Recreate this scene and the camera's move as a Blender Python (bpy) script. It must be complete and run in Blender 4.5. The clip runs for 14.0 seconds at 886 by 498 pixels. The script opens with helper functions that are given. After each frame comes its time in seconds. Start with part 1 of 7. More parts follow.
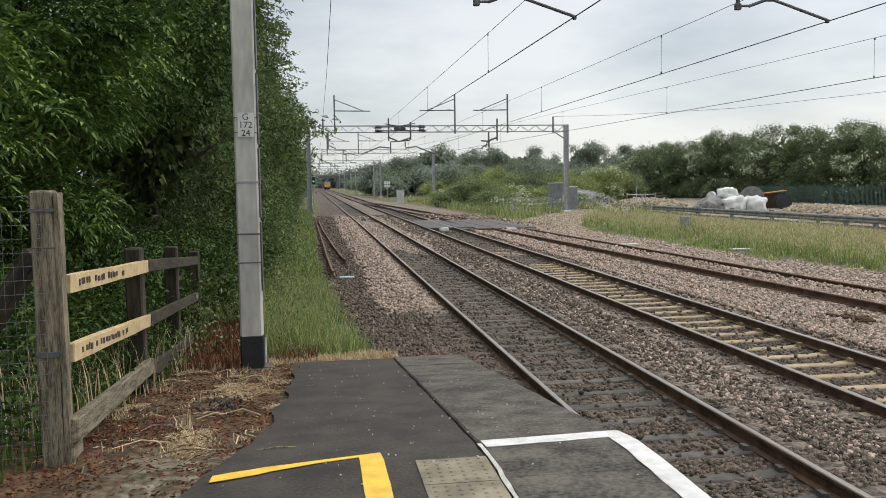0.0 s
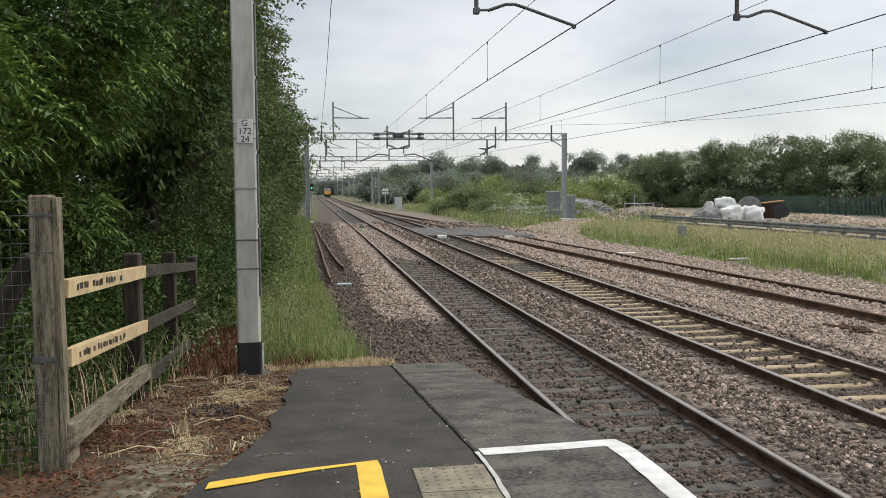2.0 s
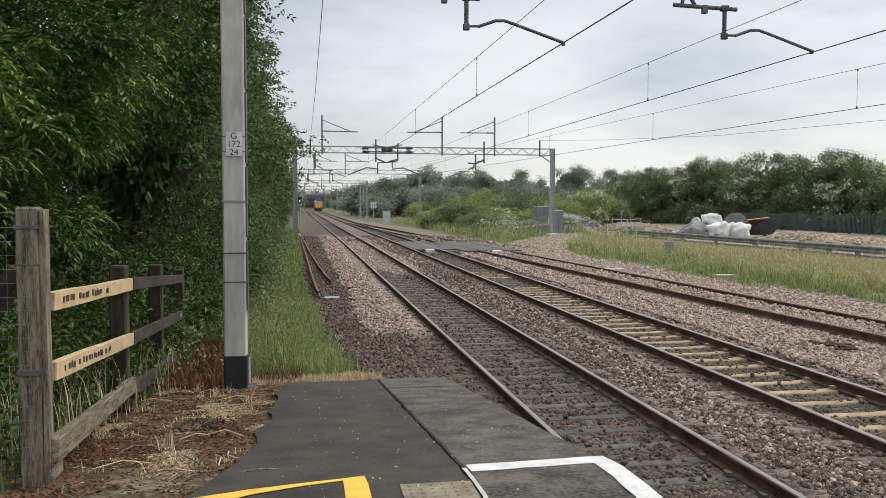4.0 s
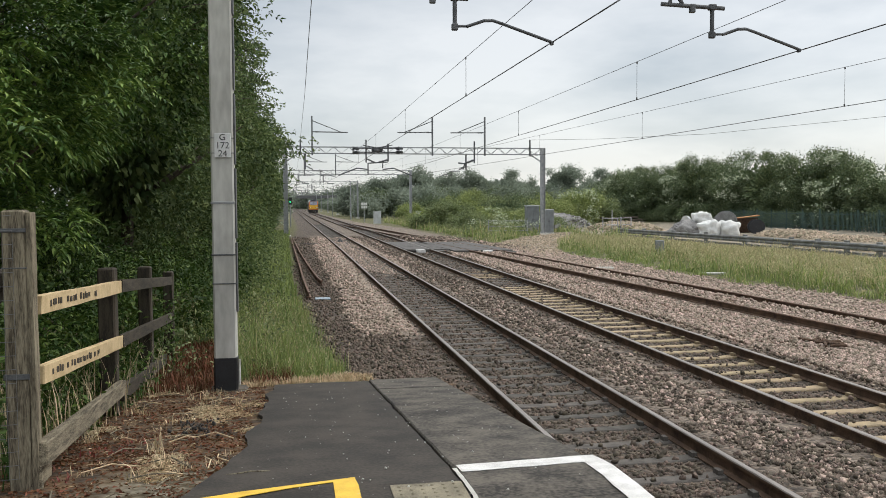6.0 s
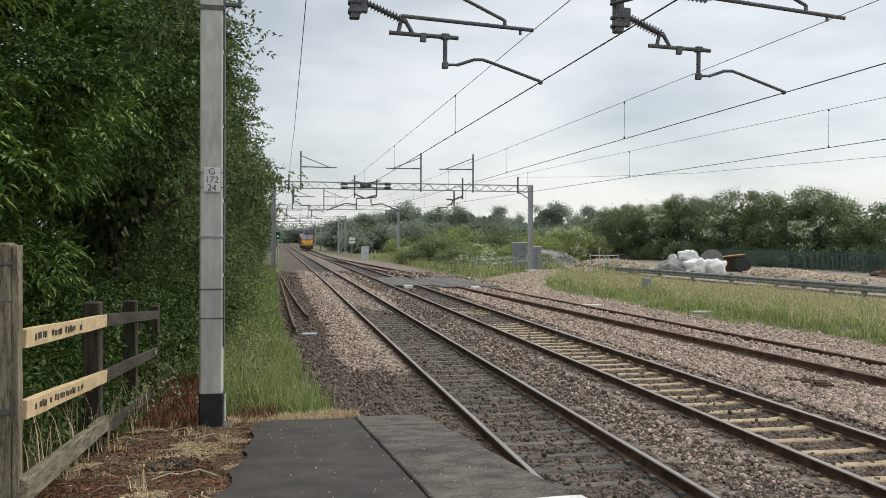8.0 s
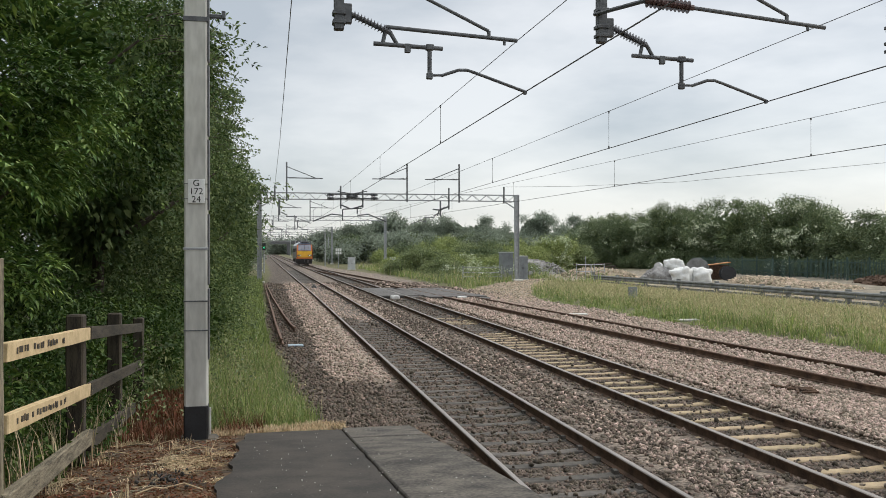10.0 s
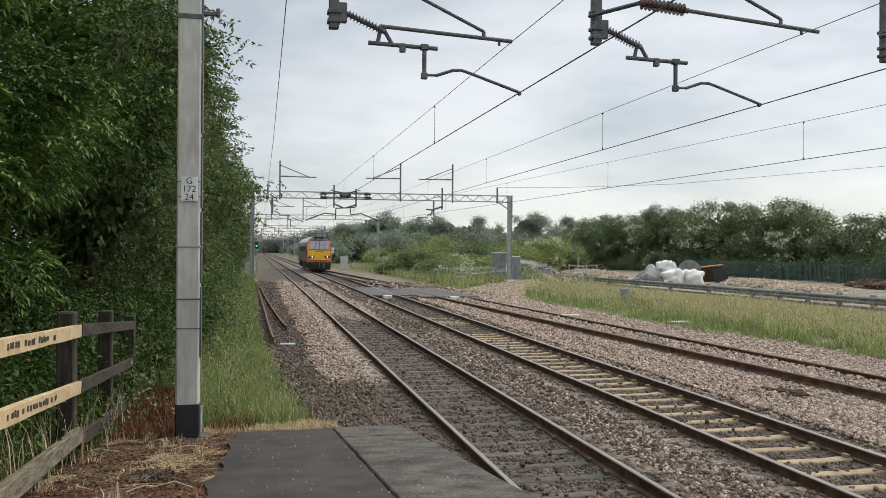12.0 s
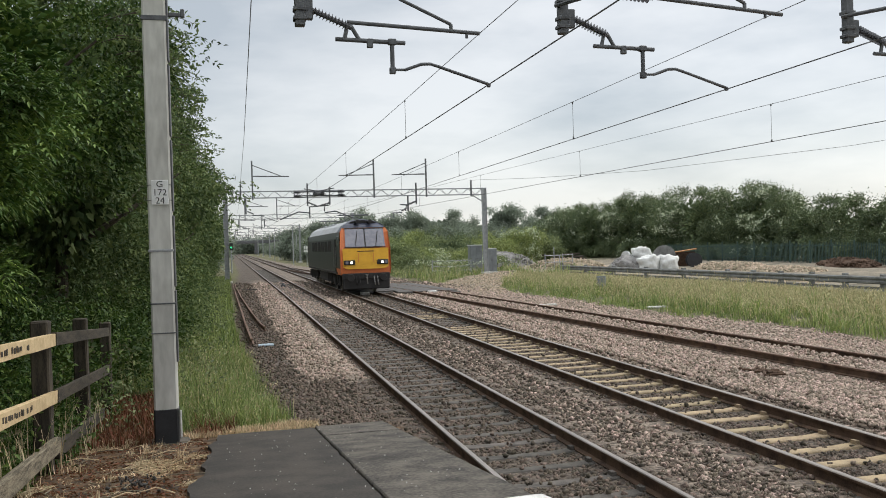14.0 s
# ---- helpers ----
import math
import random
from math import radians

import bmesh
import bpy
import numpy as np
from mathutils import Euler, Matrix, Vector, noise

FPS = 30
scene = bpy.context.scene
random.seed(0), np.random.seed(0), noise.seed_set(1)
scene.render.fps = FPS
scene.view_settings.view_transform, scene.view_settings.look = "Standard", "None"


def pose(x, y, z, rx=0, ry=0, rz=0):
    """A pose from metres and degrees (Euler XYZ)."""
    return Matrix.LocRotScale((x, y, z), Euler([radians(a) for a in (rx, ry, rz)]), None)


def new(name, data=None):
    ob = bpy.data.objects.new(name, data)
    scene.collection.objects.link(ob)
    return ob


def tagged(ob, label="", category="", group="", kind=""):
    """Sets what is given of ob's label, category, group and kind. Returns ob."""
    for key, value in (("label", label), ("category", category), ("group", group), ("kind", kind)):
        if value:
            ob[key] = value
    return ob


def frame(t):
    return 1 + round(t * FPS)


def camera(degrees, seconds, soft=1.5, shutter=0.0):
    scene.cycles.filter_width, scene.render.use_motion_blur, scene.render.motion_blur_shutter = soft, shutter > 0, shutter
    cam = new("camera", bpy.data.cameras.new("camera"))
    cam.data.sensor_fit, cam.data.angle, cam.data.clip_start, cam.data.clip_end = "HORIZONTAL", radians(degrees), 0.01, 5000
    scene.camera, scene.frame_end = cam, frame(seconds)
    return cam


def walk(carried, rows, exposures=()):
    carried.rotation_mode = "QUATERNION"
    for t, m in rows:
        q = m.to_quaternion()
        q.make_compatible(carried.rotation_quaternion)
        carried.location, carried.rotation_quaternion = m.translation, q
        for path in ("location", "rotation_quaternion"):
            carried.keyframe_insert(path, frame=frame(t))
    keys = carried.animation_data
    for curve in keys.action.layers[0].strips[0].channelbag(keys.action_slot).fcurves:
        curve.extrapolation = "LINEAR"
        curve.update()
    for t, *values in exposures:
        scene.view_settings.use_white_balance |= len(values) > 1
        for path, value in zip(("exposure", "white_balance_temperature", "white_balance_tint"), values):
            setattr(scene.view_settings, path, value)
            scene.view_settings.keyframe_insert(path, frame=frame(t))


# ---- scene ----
EYE = (-3.423, 0.0, 2.469)
cam = camera(54.57, 14.0, soft=0.9, shutter=0.3)

# seconds, yaw, pitch, roll, sway across and up of the hand-held camera, which stays at one spot on the platform
PATH = [
    (0.0, -8.40, -4.41, 0.82, 0.007, -0.003),
    (0.5, -8.24, -4.80, 0.41, 0.007, -0.000),
    (1.0, -8.26, -4.50, 0.53, 0.006, -0.002),
    (1.5, -8.33, -4.16, 0.47, 0.000, -0.002),
    (2.0, -8.53, -3.91, 0.39, -0.001, -0.003),
    (2.5, -8.71, -3.58, 0.07, -0.009, -0.001),
    (3.0, -8.87, -3.23, -0.11, -0.010, 0.001),
    (3.5, -9.11, -3.00, -0.14, -0.011, 0.004),
    (6.0, -9.93, -2.98, 0.26, 0.006, 0.008),
    (6.5, -10.25, -2.59, 0.38, 0.003, 0.005),
    (7.0, -10.67, -1.97, 0.22, 0.006, 0.008),
    (7.5, -10.77, -1.06, 0.11, -0.005, 0.012),
    (8.0, -10.75, -0.59, -0.30, -0.007, 0.015),
    (8.5, -11.16, -0.45, -0.27, -0.005, 0.018),
    (11.0, -11.77, 0.33, 0.08, 0.012, 0.014),
    (11.5, -12.05, 0.34, -0.14, 0.003, 0.020),
    (12.0, -12.11, 0.09, -0.41, 0.004, 0.015),
    (12.5, -12.33, -0.17, -0.12, 0.006, 0.016),
    (13.0, -12.83, 0.12, 0.45, 0.010, 0.018),
    (13.5, -13.35, 0.27, 0.98, 0.006, 0.018),
    (14.0, -13.71, -0.32, 1.74, 0.015, 0.013),
]
walk(cam, [(t, pose(EYE[0] + dx, EYE[1], EYE[2] + dz, 90 + p, r, y)) for t, y, p, r, dx, dz in PATH])
scene.view_settings.exposure = 0.0

# ---- overcast sky and one very soft sun ----
SUN_EL, SUN_AZ = radians(48), radians(70)
world = bpy.data.worlds.new("overcast")
scene.world = world
world.use_nodes = True
wn, wl = world.node_tree.nodes, world.node_tree.links
wn.clear()
w_out = wn.new("ShaderNodeOutputWorld")
w_sky = wn.new("ShaderNodeTexSky")
w_sky.sky_type, w_sky.sun_disc = "NISHITA", False
w_sky.sun_elevation, w_sky.sun_rotation = SUN_EL, SUN_AZ
w_bg = wn.new("ShaderNodeBackground")
w_bg.inputs["Strength"].default_value = 0.03
wl.new(w_sky.outputs[0], w_bg.inputs["Color"])
w_tc = wn.new("ShaderNodeTexCoord")
w_map = wn.new("ShaderNodeMapping")
w_map.inputs["Scale"].default_value = (1.0, 1.0, 3.2)
w_map.inputs["Location"].default_value = (0.3, 1.7, 0.1)
wl.new(w_tc.outputs["Generated"], w_map.inputs["Vector"])
w_n = wn.new("ShaderNodeTexNoise")
w_n.inputs["Scale"].default_value, w_n.inputs["Detail"].default_value, w_n.inputs["Roughness"].default_value = 2.6, 6, 0.52
wl.new(w_map.outputs[0], w_n.inputs["Vector"])
w_r = wn.new("ShaderNodeValToRGB")
w_r.color_ramp.elements[0].position, w_r.color_ramp.elements[0].color = 0.38, (0.50, 0.535, 0.56, 1)
w_r.color_ramp.elements[1].position, w_r.color_ramp.elements[1].color = 0.62, (0.84, 0.845, 0.84, 1)
wl.new(w_n.outputs["Fac"], w_r.inputs["Fac"])
w_cloud = wn.new("ShaderNodeBackground")
w_cloud.inputs["Strength"].default_value = 0.86
# an overcast sky is brightest overhead
w_sep = wn.new("ShaderNodeSeparateXYZ")
wl.new(w_tc.outputs["Generated"], w_sep.inputs[0])
w_zen = wn.new("ShaderNodeMapRange")
w_zen.interpolation_type = "SMOOTHSTEP"
w_zen.inputs["From Min"].default_value, w_zen.inputs["From Max"].default_value = 0.30, 0.95
w_zen.inputs["To Min"].default_value, w_zen.inputs["To Max"].default_value = 1.0, 2.7
wl.new(w_sep.outputs["Z"], w_zen.inputs["Value"])
w_mul = wn.new("ShaderNodeVectorMath")
w_mul.operation = "SCALE"
wl.new(w_r.outputs["Color"], w_mul.inputs[0])
wl.new(w_zen.outputs[0], w_mul.inputs["Scale"])
wl.new(w_mul.outputs[0], w_cloud.inputs["Color"])
w_add = wn.new("ShaderNodeAddShader")
wl.new(w_bg.outputs[0], w_add.inputs[0])
wl.new(w_cloud.outputs[0], w_add.inputs[1])
wl.new(w_add.outputs[0], w_out.inputs["Surface"])

sun = new("sun", bpy.data.lights.new("sun", "SUN"))
sun.data.energy, sun.data.angle, sun.data.color = 1.5, radians(40), (1.0, 0.92, 0.80)
sun.matrix_basis = pose(0, 0, 0, 90 - math.degrees(SUN_EL), 0, 180 - math.degrees(SUN_AZ))


# ---- materials ----
def mat(name, base, base2=None, rough=0.8, metal=0.0, scale=6.0, fine=60.0, bump=0.15, dist=0.01, spec=0.5, speck=None, vary=0.0, stretch=(1, 1, 1), emit=None, trans=0.0, island=False):
    """A worn surface: two colours mixed by coarse and fine noise, a bump at both scales."""
    m = bpy.data.materials.new(name)
    m.use_nodes = True
    n, l = m.node_tree.nodes, m.node_tree.links
    b = n["Principled BSDF"]
    b.inputs["Roughness"].default_value, b.inputs["Metallic"].default_value = rough, metal
    b.inputs["Specular IOR Level"].default_value = spec
    base2 = base2 or tuple(c * 0.72 for c in base)
    tc, mp = n.new("ShaderNodeTexCoord"), n.new("ShaderNodeMapping")
    mp.inputs["Scale"].default_value = stretch
    l.new(tc.outputs["Object"], mp.inputs["Vector"])
    na, nb = n.new("ShaderNodeTexNoise"), n.new("ShaderNodeTexNoise")
    na.inputs["Scale"].default_value, na.inputs["Detail"].default_value = scale, 5
    nb.inputs["Scale"].default_value, nb.inputs["Detail"].default_value = fine, 3
    l.new(mp.outputs[0], na.inputs["Vector"])
    l.new(mp.outputs[0], nb.inputs["Vector"])
    mul = n.new("ShaderNodeMath")
    mul.operation = "MULTIPLY_ADD"
    mul.inputs[1].default_value = 0.45
    l.new(nb.outputs["Fac"], mul.inputs[0])
    half = n.new("ShaderNodeMath")
    half.operation = "MULTIPLY"
    half.inputs[1].default_value = 0.6
    l.new(na.outputs["Fac"], half.inputs[0])
    l.new(half.outputs[0], mul.inputs[2])
    ramp = n.new("ShaderNodeValToRGB")
    ramp.color_ramp.elements[0].position, ramp.color_ramp.elements[0].color = 0.41, (*base2, 1)
    ramp.color_ramp.elements[1].position, ramp.color_ramp.elements[1].color = 0.62, (*base, 1)
    l.new(mul.outputs[0], ramp.inputs["Fac"])
    col = ramp.outputs["Color"]
    if speck:
        vs = n.new("ShaderNodeTexVoronoi")
        vs.inputs["Scale"].default_value = speck[1]
        l.new(mp.outputs[0], vs.inputs["Vector"])
        th = n.new("ShaderNodeMath")
        th.operation = "LESS_THAN"
        th.inputs[1].default_value = speck[2]
        l.new(vs.outputs["Distance"], th.inputs[0])
        mx = n.new("ShaderNodeMixRGB")
        mx.inputs["Color2"].default_value = (*speck[0], 1)
        l.new(th.outputs[0], mx.inputs["Fac"])
        l.new(col, mx.inputs["Color1"])
        col = mx.outputs["Color"]
    if vary:
        hs = n.new("ShaderNodeHueSaturation")
        if island:
            src = n.new("ShaderNodeNewGeometry").outputs["Random Per Island"]
        else:
            src = n.new("ShaderNodeObjectInfo").outputs["Random"]
        mr = n.new("ShaderNodeMapRange")
        mr.inputs["To Min"].default_value, mr.inputs["To Max"].default_value = 1 - vary, 1 + vary
        l.new(src, mr.inputs["Value"])
        l.new(mr.outputs[0], hs.inputs["Value"])
        mr2 = n.new("ShaderNodeMapRange")
        mr2.inputs["To Min"].default_value, mr2.inputs["To Max"].default_value = 0.5 + vary * 0.06, 0.5 - vary * 0.06
        l.new(src, mr2.inputs["Value"])
        l.new(mr2.outputs[0], hs.inputs["Hue"])
        l.new(col, hs.inputs["Color"])
        col = hs.outputs["Color"]
    l.new(col, b.inputs["Base Color"])
    if bump:
        bp = n.new("ShaderNodeBump")
        bp.inputs["Strength"].default_value, bp.inputs["Distance"].default_value = bump, dist
        l.new(mul.outputs[0], bp.inputs["Height"])
        l.new(bp.outputs[0], b.inputs["Normal"])
    if emit:
        b.inputs["Emission Color"].default_value = (*emit[0], 1)
        b.inputs["Emission Strength"].default_value = emit[1]
    if trans:
        tb, ms = n.new("ShaderNodeBsdfTranslucent"), n.new("ShaderNodeMixShader")
        l.new(col, tb.inputs["Color"])
        ms.inputs[0].default_value = trans
        l.new(b.outputs[0], ms.inputs[1])
        l.new(tb.outputs[0], ms.inputs[2])
        l.new(ms.outputs[0], n["Material Output"].inputs["Surface"])
    return m


M_ASPHALT = mat("asphalt", (0.060, 0.050, 0.041), (0.024, 0.021, 0.018), 0.9, scale=2.6, fine=45, bump=0.6, dist=0.006, speck=((0.35, 0.34, 0.31), 9.0, 0.05))
M_SLAB = mat("worn_concrete_slab", (0.128, 0.112, 0.092), (0.024, 0.021, 0.018), 0.88, scale=3.2, fine=34, bump=0.6, dist=0.008)
M_TACTILE = mat("tactile_slab", (0.30, 0.265, 0.185), (0.12, 0.105, 0.075), 0.85, scale=5, fine=140, bump=0.3, dist=0.003)
M_YELLOW = mat("yellow_line_paint", (0.86, 0.56, 0.06), (0.66, 0.40, 0.04), 0.6, scale=8, fine=160, bump=0.15, dist=0.002)
M_WHITE = mat("white_line_paint", (0.80, 0.79, 0.77), (0.50, 0.49, 0.47), 0.65, scale=6, fine=130, bump=0.2, dist=0.002)
M_RAILTOP = mat("polished_rail_head", (0.42, 0.375, 0.335), (0.26, 0.225, 0.195), 0.40, 1.0, scale=30, fine=200, bump=0.05, dist=0.001, stretch=(1, 0.02, 1))
M_RUST = mat("brown_rusty_steel", (0.125, 0.080, 0.054), (0.048, 0.031, 0.023), 0.92, 0.0, spec=0.2, scale=5, fine=90, bump=0.3, dist=0.003)
M_RUST_BRIGHT = mat("orange_brown_rusty_steel", (0.19, 0.115, 0.080), (0.075, 0.046, 0.034), 0.85, 0.0, scale=4, fine=60, bump=0.3, dist=0.003)
M_SLEEPER = mat("grey_concrete_sleeper", (0.125, 0.112, 0.098), (0.050, 0.045, 0.040), 0.9, scale=5, fine=90, bump=0.35, dist=0.004, vary=0.18)
M_SLEEPER_NEW = mat("pale_concrete_sleeper", (0.41, 0.315, 0.19), (0.18, 0.138, 0.088), 0.85, scale=4, fine=80, bump=0.25, dist=0.004, vary=0.12)
M_STONE = mat("granite_ballast", (0.470, 0.372, 0.300), (0.165, 0.126, 0.100), 0.9, scale=9, fine=70, bump=0.3, dist=0.004, vary=0.45, island=True)
M_STONE_DARK = mat("oily_ballast", (0.165, 0.128, 0.096), (0.046, 0.036, 0.028), 0.9, scale=9, fine=70, bump=0.3, dist=0.004, vary=0.45, island=True)
M_CONC = mat("pale_cast_concrete", (0.62, 0.61, 0.565), (0.43, 0.42, 0.385), 0.85, scale=1.6, fine=11, bump=0.12, dist=0.003, stretch=(1, 1, 0.3))
M_GALV = mat("galvanised_steel", (0.43, 0.44, 0.45), (0.30, 0.31, 0.32), 0.55, 0.35, scale=6, fine=80, bump=0.08, dist=0.002)
M_DARKSTEEL = mat("weathered_dark_steel", (0.135, 0.14, 0.145), (0.08, 0.083, 0.088), 0.6, 0.3, scale=9, fine=90, bump=0.1, dist=0.002)
M_MIDSTEEL = mat("dull_grey_steel", (0.20, 0.205, 0.21), (0.13, 0.135, 0.14), 0.6, 0.3, scale=9, fine=90, bump=0.1, dist=0.002)
M_WIRE = mat("dark_copper_wire", (0.13, 0.13, 0.13), (0.09, 0.09, 0.09), 0.6, 0.4, bump=0)
M_INSUL = mat("grey_glazed_insulator", (0.13, 0.13, 0.14), (0.08, 0.08, 0.085), 0.3, bump=0)
M_INSUL_RED = mat("brown_glazed_insulator", (0.13, 0.075, 0.068), (0.08, 0.05, 0.046), 0.3, bump=0)
M_BLACK = mat("black_bitumen_paint", (0.025, 0.026, 0.03), (0.014, 0.014, 0.016), 0.6, scale=6, bump=0.2, dist=0.003)
M_PLATE = mat("white_enamel_plate", (0.82, 0.82, 0.80), (0.68, 0.68, 0.66), 0.4, bump=0)
M_CHAR = mat("grey_charred_rubbish", (0.085, 0.080, 0.075), (0.025, 0.024, 0.023), 0.9, scale=20, bump=0.3, dist=0.003)
M_INK = mat("black_lettering", (0.02, 0.02, 0.02), None, 0.6, bump=0)
M_WOOD_OLD = mat("weathered_grey_timber", (0.29, 0.25, 0.175), (0.060, 0.048, 0.032), 0.9, scale=9, fine=60, bump=0.7, dist=0.006, stretch=(3, 3, 0.35))
M_WOOD_DARK = mat("dark_creosoted_timber", (0.072, 0.058, 0.040), (0.022, 0.018, 0.013), 0.9, scale=7, fine=60, bump=0.5, dist=0.006, stretch=(3, 3, 0.5))
M_WOOD_NEW = mat("fresh_sawn_timber", (0.66, 0.51, 0.30), (0.50, 0.37, 0.20), 0.8, scale=8, fine=70, bump=0.25, dist=0.003)
M_BARK = mat("brown_bark", (0.10, 0.08, 0.06), (0.045, 0.037, 0.03), 0.95, scale=9, fine=60, bump=0.6, dist=0.015, stretch=(2, 2, 0.5))
M_LEAF = mat("dark_green_leaf", (0.095, 0.165, 0.036), (0.026, 0.054, 0.013), 0.58, spec=0.25, scale=0.5, fine=3, bump=0, vary=0.5, island=True, trans=0.12)
M_LEAF_ASH = mat("ash_green_leaf", (0.195, 0.315, 0.075), (0.048, 0.098, 0.022), 0.5, spec=0.3, scale=0.7, fine=3, bump=0, vary=0.5, island=True, trans=0.14)
# Lighter copy of the hedge green: sunlight is put into the base colour.
M_LEAF_SUNLIT = mat("sunlit_toned_hedge_leaf", (0.155, 0.215, 0.080), (0.075, 0.115, 0.042), 0.6, spec=0.25, scale=0.35, fine=4, bump=0, vary=0.45, island=True, trans=0.25)
M_LEAF_FAR = mat("far_green_leaf", (0.150, 0.195, 0.088), (0.090, 0.125, 0.060), 0.65, scale=0.35, fine=4, bump=0, vary=0.35, island=True, trans=0.2)
# Base colour lifted and greyed to paint distance haze onto the leaves.
M_LEAF_HAZE = mat("distant_haze_tinted_leaf", (0.285, 0.330, 0.255), (0.210, 0.250, 0.195), 0.8, scale=0.2, fine=2, bump=0, vary=0.22, island=True, trans=0.35)
M_LEAF_SCRUB = mat("scrub_green_leaf", (0.225, 0.275, 0.120), (0.140, 0.180, 0.078), 0.6, scale=0.5, fine=5, bump=0, vary=0.35, island=True, trans=0.25)
M_LEAF_LIGHT = mat("light_green_leaf", (0.31, 0.36, 0.13), (0.19, 0.24, 0.08), 0.6, scale=0.6, fine=8, bump=0, vary=0.3, island=True, trans=0.25)
M_BLOSSOM = mat("cream_elder_blossom", (0.74, 0.80, 0.62), (0.56, 0.62, 0.44), 0.8, bump=0, vary=0.15, island=True, trans=0.2)
M_GRASS = mat("green_grass_blade", (0.275, 0.345, 0.110), (0.155, 0.215, 0.058), 0.6, scale=0.8, fine=7, bump=0, vary=0.35, island=True, trans=0.3)
M_HAY = mat("dry_straw", (0.72, 0.60, 0.40), (0.48, 0.36, 0.21), 0.8, scale=1.2, fine=9, bump=0, vary=0.35, island=True, trans=0.15)
M_SEED = mat("pale_seed_head", (0.56, 0.50, 0.29), (0.40, 0.36, 0.19), 0.8, bump=0, vary=0.3, island=True, trans=0.2)
M_REDLEAF = mat("crimson_weed_leaf", (0.30, 0.075, 0.060), (0.16, 0.05, 0.035), 0.7, bump=0, vary=0.4, island=True, trans=0.15)
M_REDWEED = mat("rust_brown_dead_weed", (0.21, 0.095, 0.042), (0.095, 0.042, 0.02), 0.85, bump=0, vary=0.4, island=True, trans=0.15)


# ---- mesh helpers ----
def part(name, bm, material, parent=None, label="", smooth=False):
    """Links a bmesh as one mesh object, under a thing if one is given."""
    me = bpy.data.meshes.new(name)
    bm.to_mesh(me)
    bm.free()
    for m in material if isinstance(material, (list, tuple)) else [material]:
        me.materials.append(m)
    if smooth:
        me.shade_smooth()
    ob = new(name, me)
    if parent:
        ob.parent = parent
    if label:
        ob["label"] = label
    return ob


def mesh_part(name, verts, faces, material, parent=None, label="", smooth=False):
    me = bpy.data.meshes.new(name)
    me.from_pydata(verts, [], faces)
    for m in material if isinstance(material, (list, tuple)) else [material]:
        me.materials.append(m)
    if smooth:
        me.shade_smooth()
    ob = new(name, me)
    if parent:
        ob.parent = parent
    if label:
        ob["label"] = label
    return ob


def raw_mesh(name, verts, tris, material, quads=False):
    """A large mesh straight from arrays."""
    me = bpy.data.meshes.new(name)
    v, f = np.asarray(verts, np.float32), np.asarray(tris, np.int32)
    k = f.shape[1]
    me.vertices.add(len(v))
    me.vertices.foreach_set("co", v.ravel())
    me.loops.add(f.size)
    me.loops.foreach_set("vertex_index", f.ravel())
    me.polygons.add(len(f))
    me.polygons.foreach_set("loop_start", np.arange(0, f.size, k, dtype=np.int32))
    me.update(calc_edges=True)
    me.materials.append(material)
    return me


def thing(name, label, category, m=None, group="", kind=""):
    ob = new(name)
    if m is not None:
        ob.matrix_basis = m
    return tagged(ob, label, category, group, kind)


def box(bm, c, s, rot=None, bev=0.0):
    """A box of size s at centre c, bevelled."""
    m = Matrix.Translation(c) @ (rot.to_4x4() if rot is not None else Matrix()) @ Matrix.Diagonal((*s, 1))
    r = bmesh.ops.create_cube(bm, size=1, matrix=m)
    if bev:
        es = list({e for v in r["verts"] for e in v.link_edges})
        bmesh.ops.bevel(bm, geom=es, offset=bev, segments=1, affect="EDGES")
    return bm


def rod(bm, a, b, r, r2=None, seg=8):
    """A round bar from a to b."""
    a, b = Vector(a), Vector(b)
    d = b - a
    m = Matrix.Translation((a + b) / 2) @ d.to_track_quat("Z", "Y").to_matrix().to_4x4()
    bmesh.ops.create_cone(bm, cap_ends=True, segments=seg, radius1=r, radius2=r if r2 is None else r2, depth=d.length, matrix=m)
    return bm


def bar(bm, a, b, w, h):
    """A square bar from a to b."""
    a, b = Vector(a), Vector(b)
    d = b - a
    m = Matrix.Translation((a + b) / 2) @ d.to_track_quat("Z", "Y").to_matrix().to_4x4() @ Matrix.Diagonal((w, h, d.length, 1))
    bmesh.ops.create_cube(bm, size=1, matrix=m)
    return bm


def sweep(profile, path, closed=True):
    """Sweeps a profile of (x, z) along a path of (x, y, z, yaw); the ends are capped."""
    n, verts, faces = len(profile), [], []
    for x, y, z, a in path:
        c, s = math.cos(a), math.sin(a)
        verts += [(x + px * c, y + px * s, z + pz) for px, pz in profile]
    for i in range(len(path) - 1):
        for j in range(n):
            k = (j + 1) % n
            faces.append((i * n + j, i * n + k, (i + 1) * n + k, (i + 1) * n + j))
    faces += [tuple(reversed(range(n))), tuple(range((len(path) - 1) * n, len(path) * n))]
    return verts, faces


# ---- lie of the land ----
def bend(y):
    """The line swings gently away to the west in the distance."""
    return -0.0042 * max(0.0, y - 50.0)


def t1(y):
    return bend(y)


def t2(y):
    return 3.36 + bend(y)


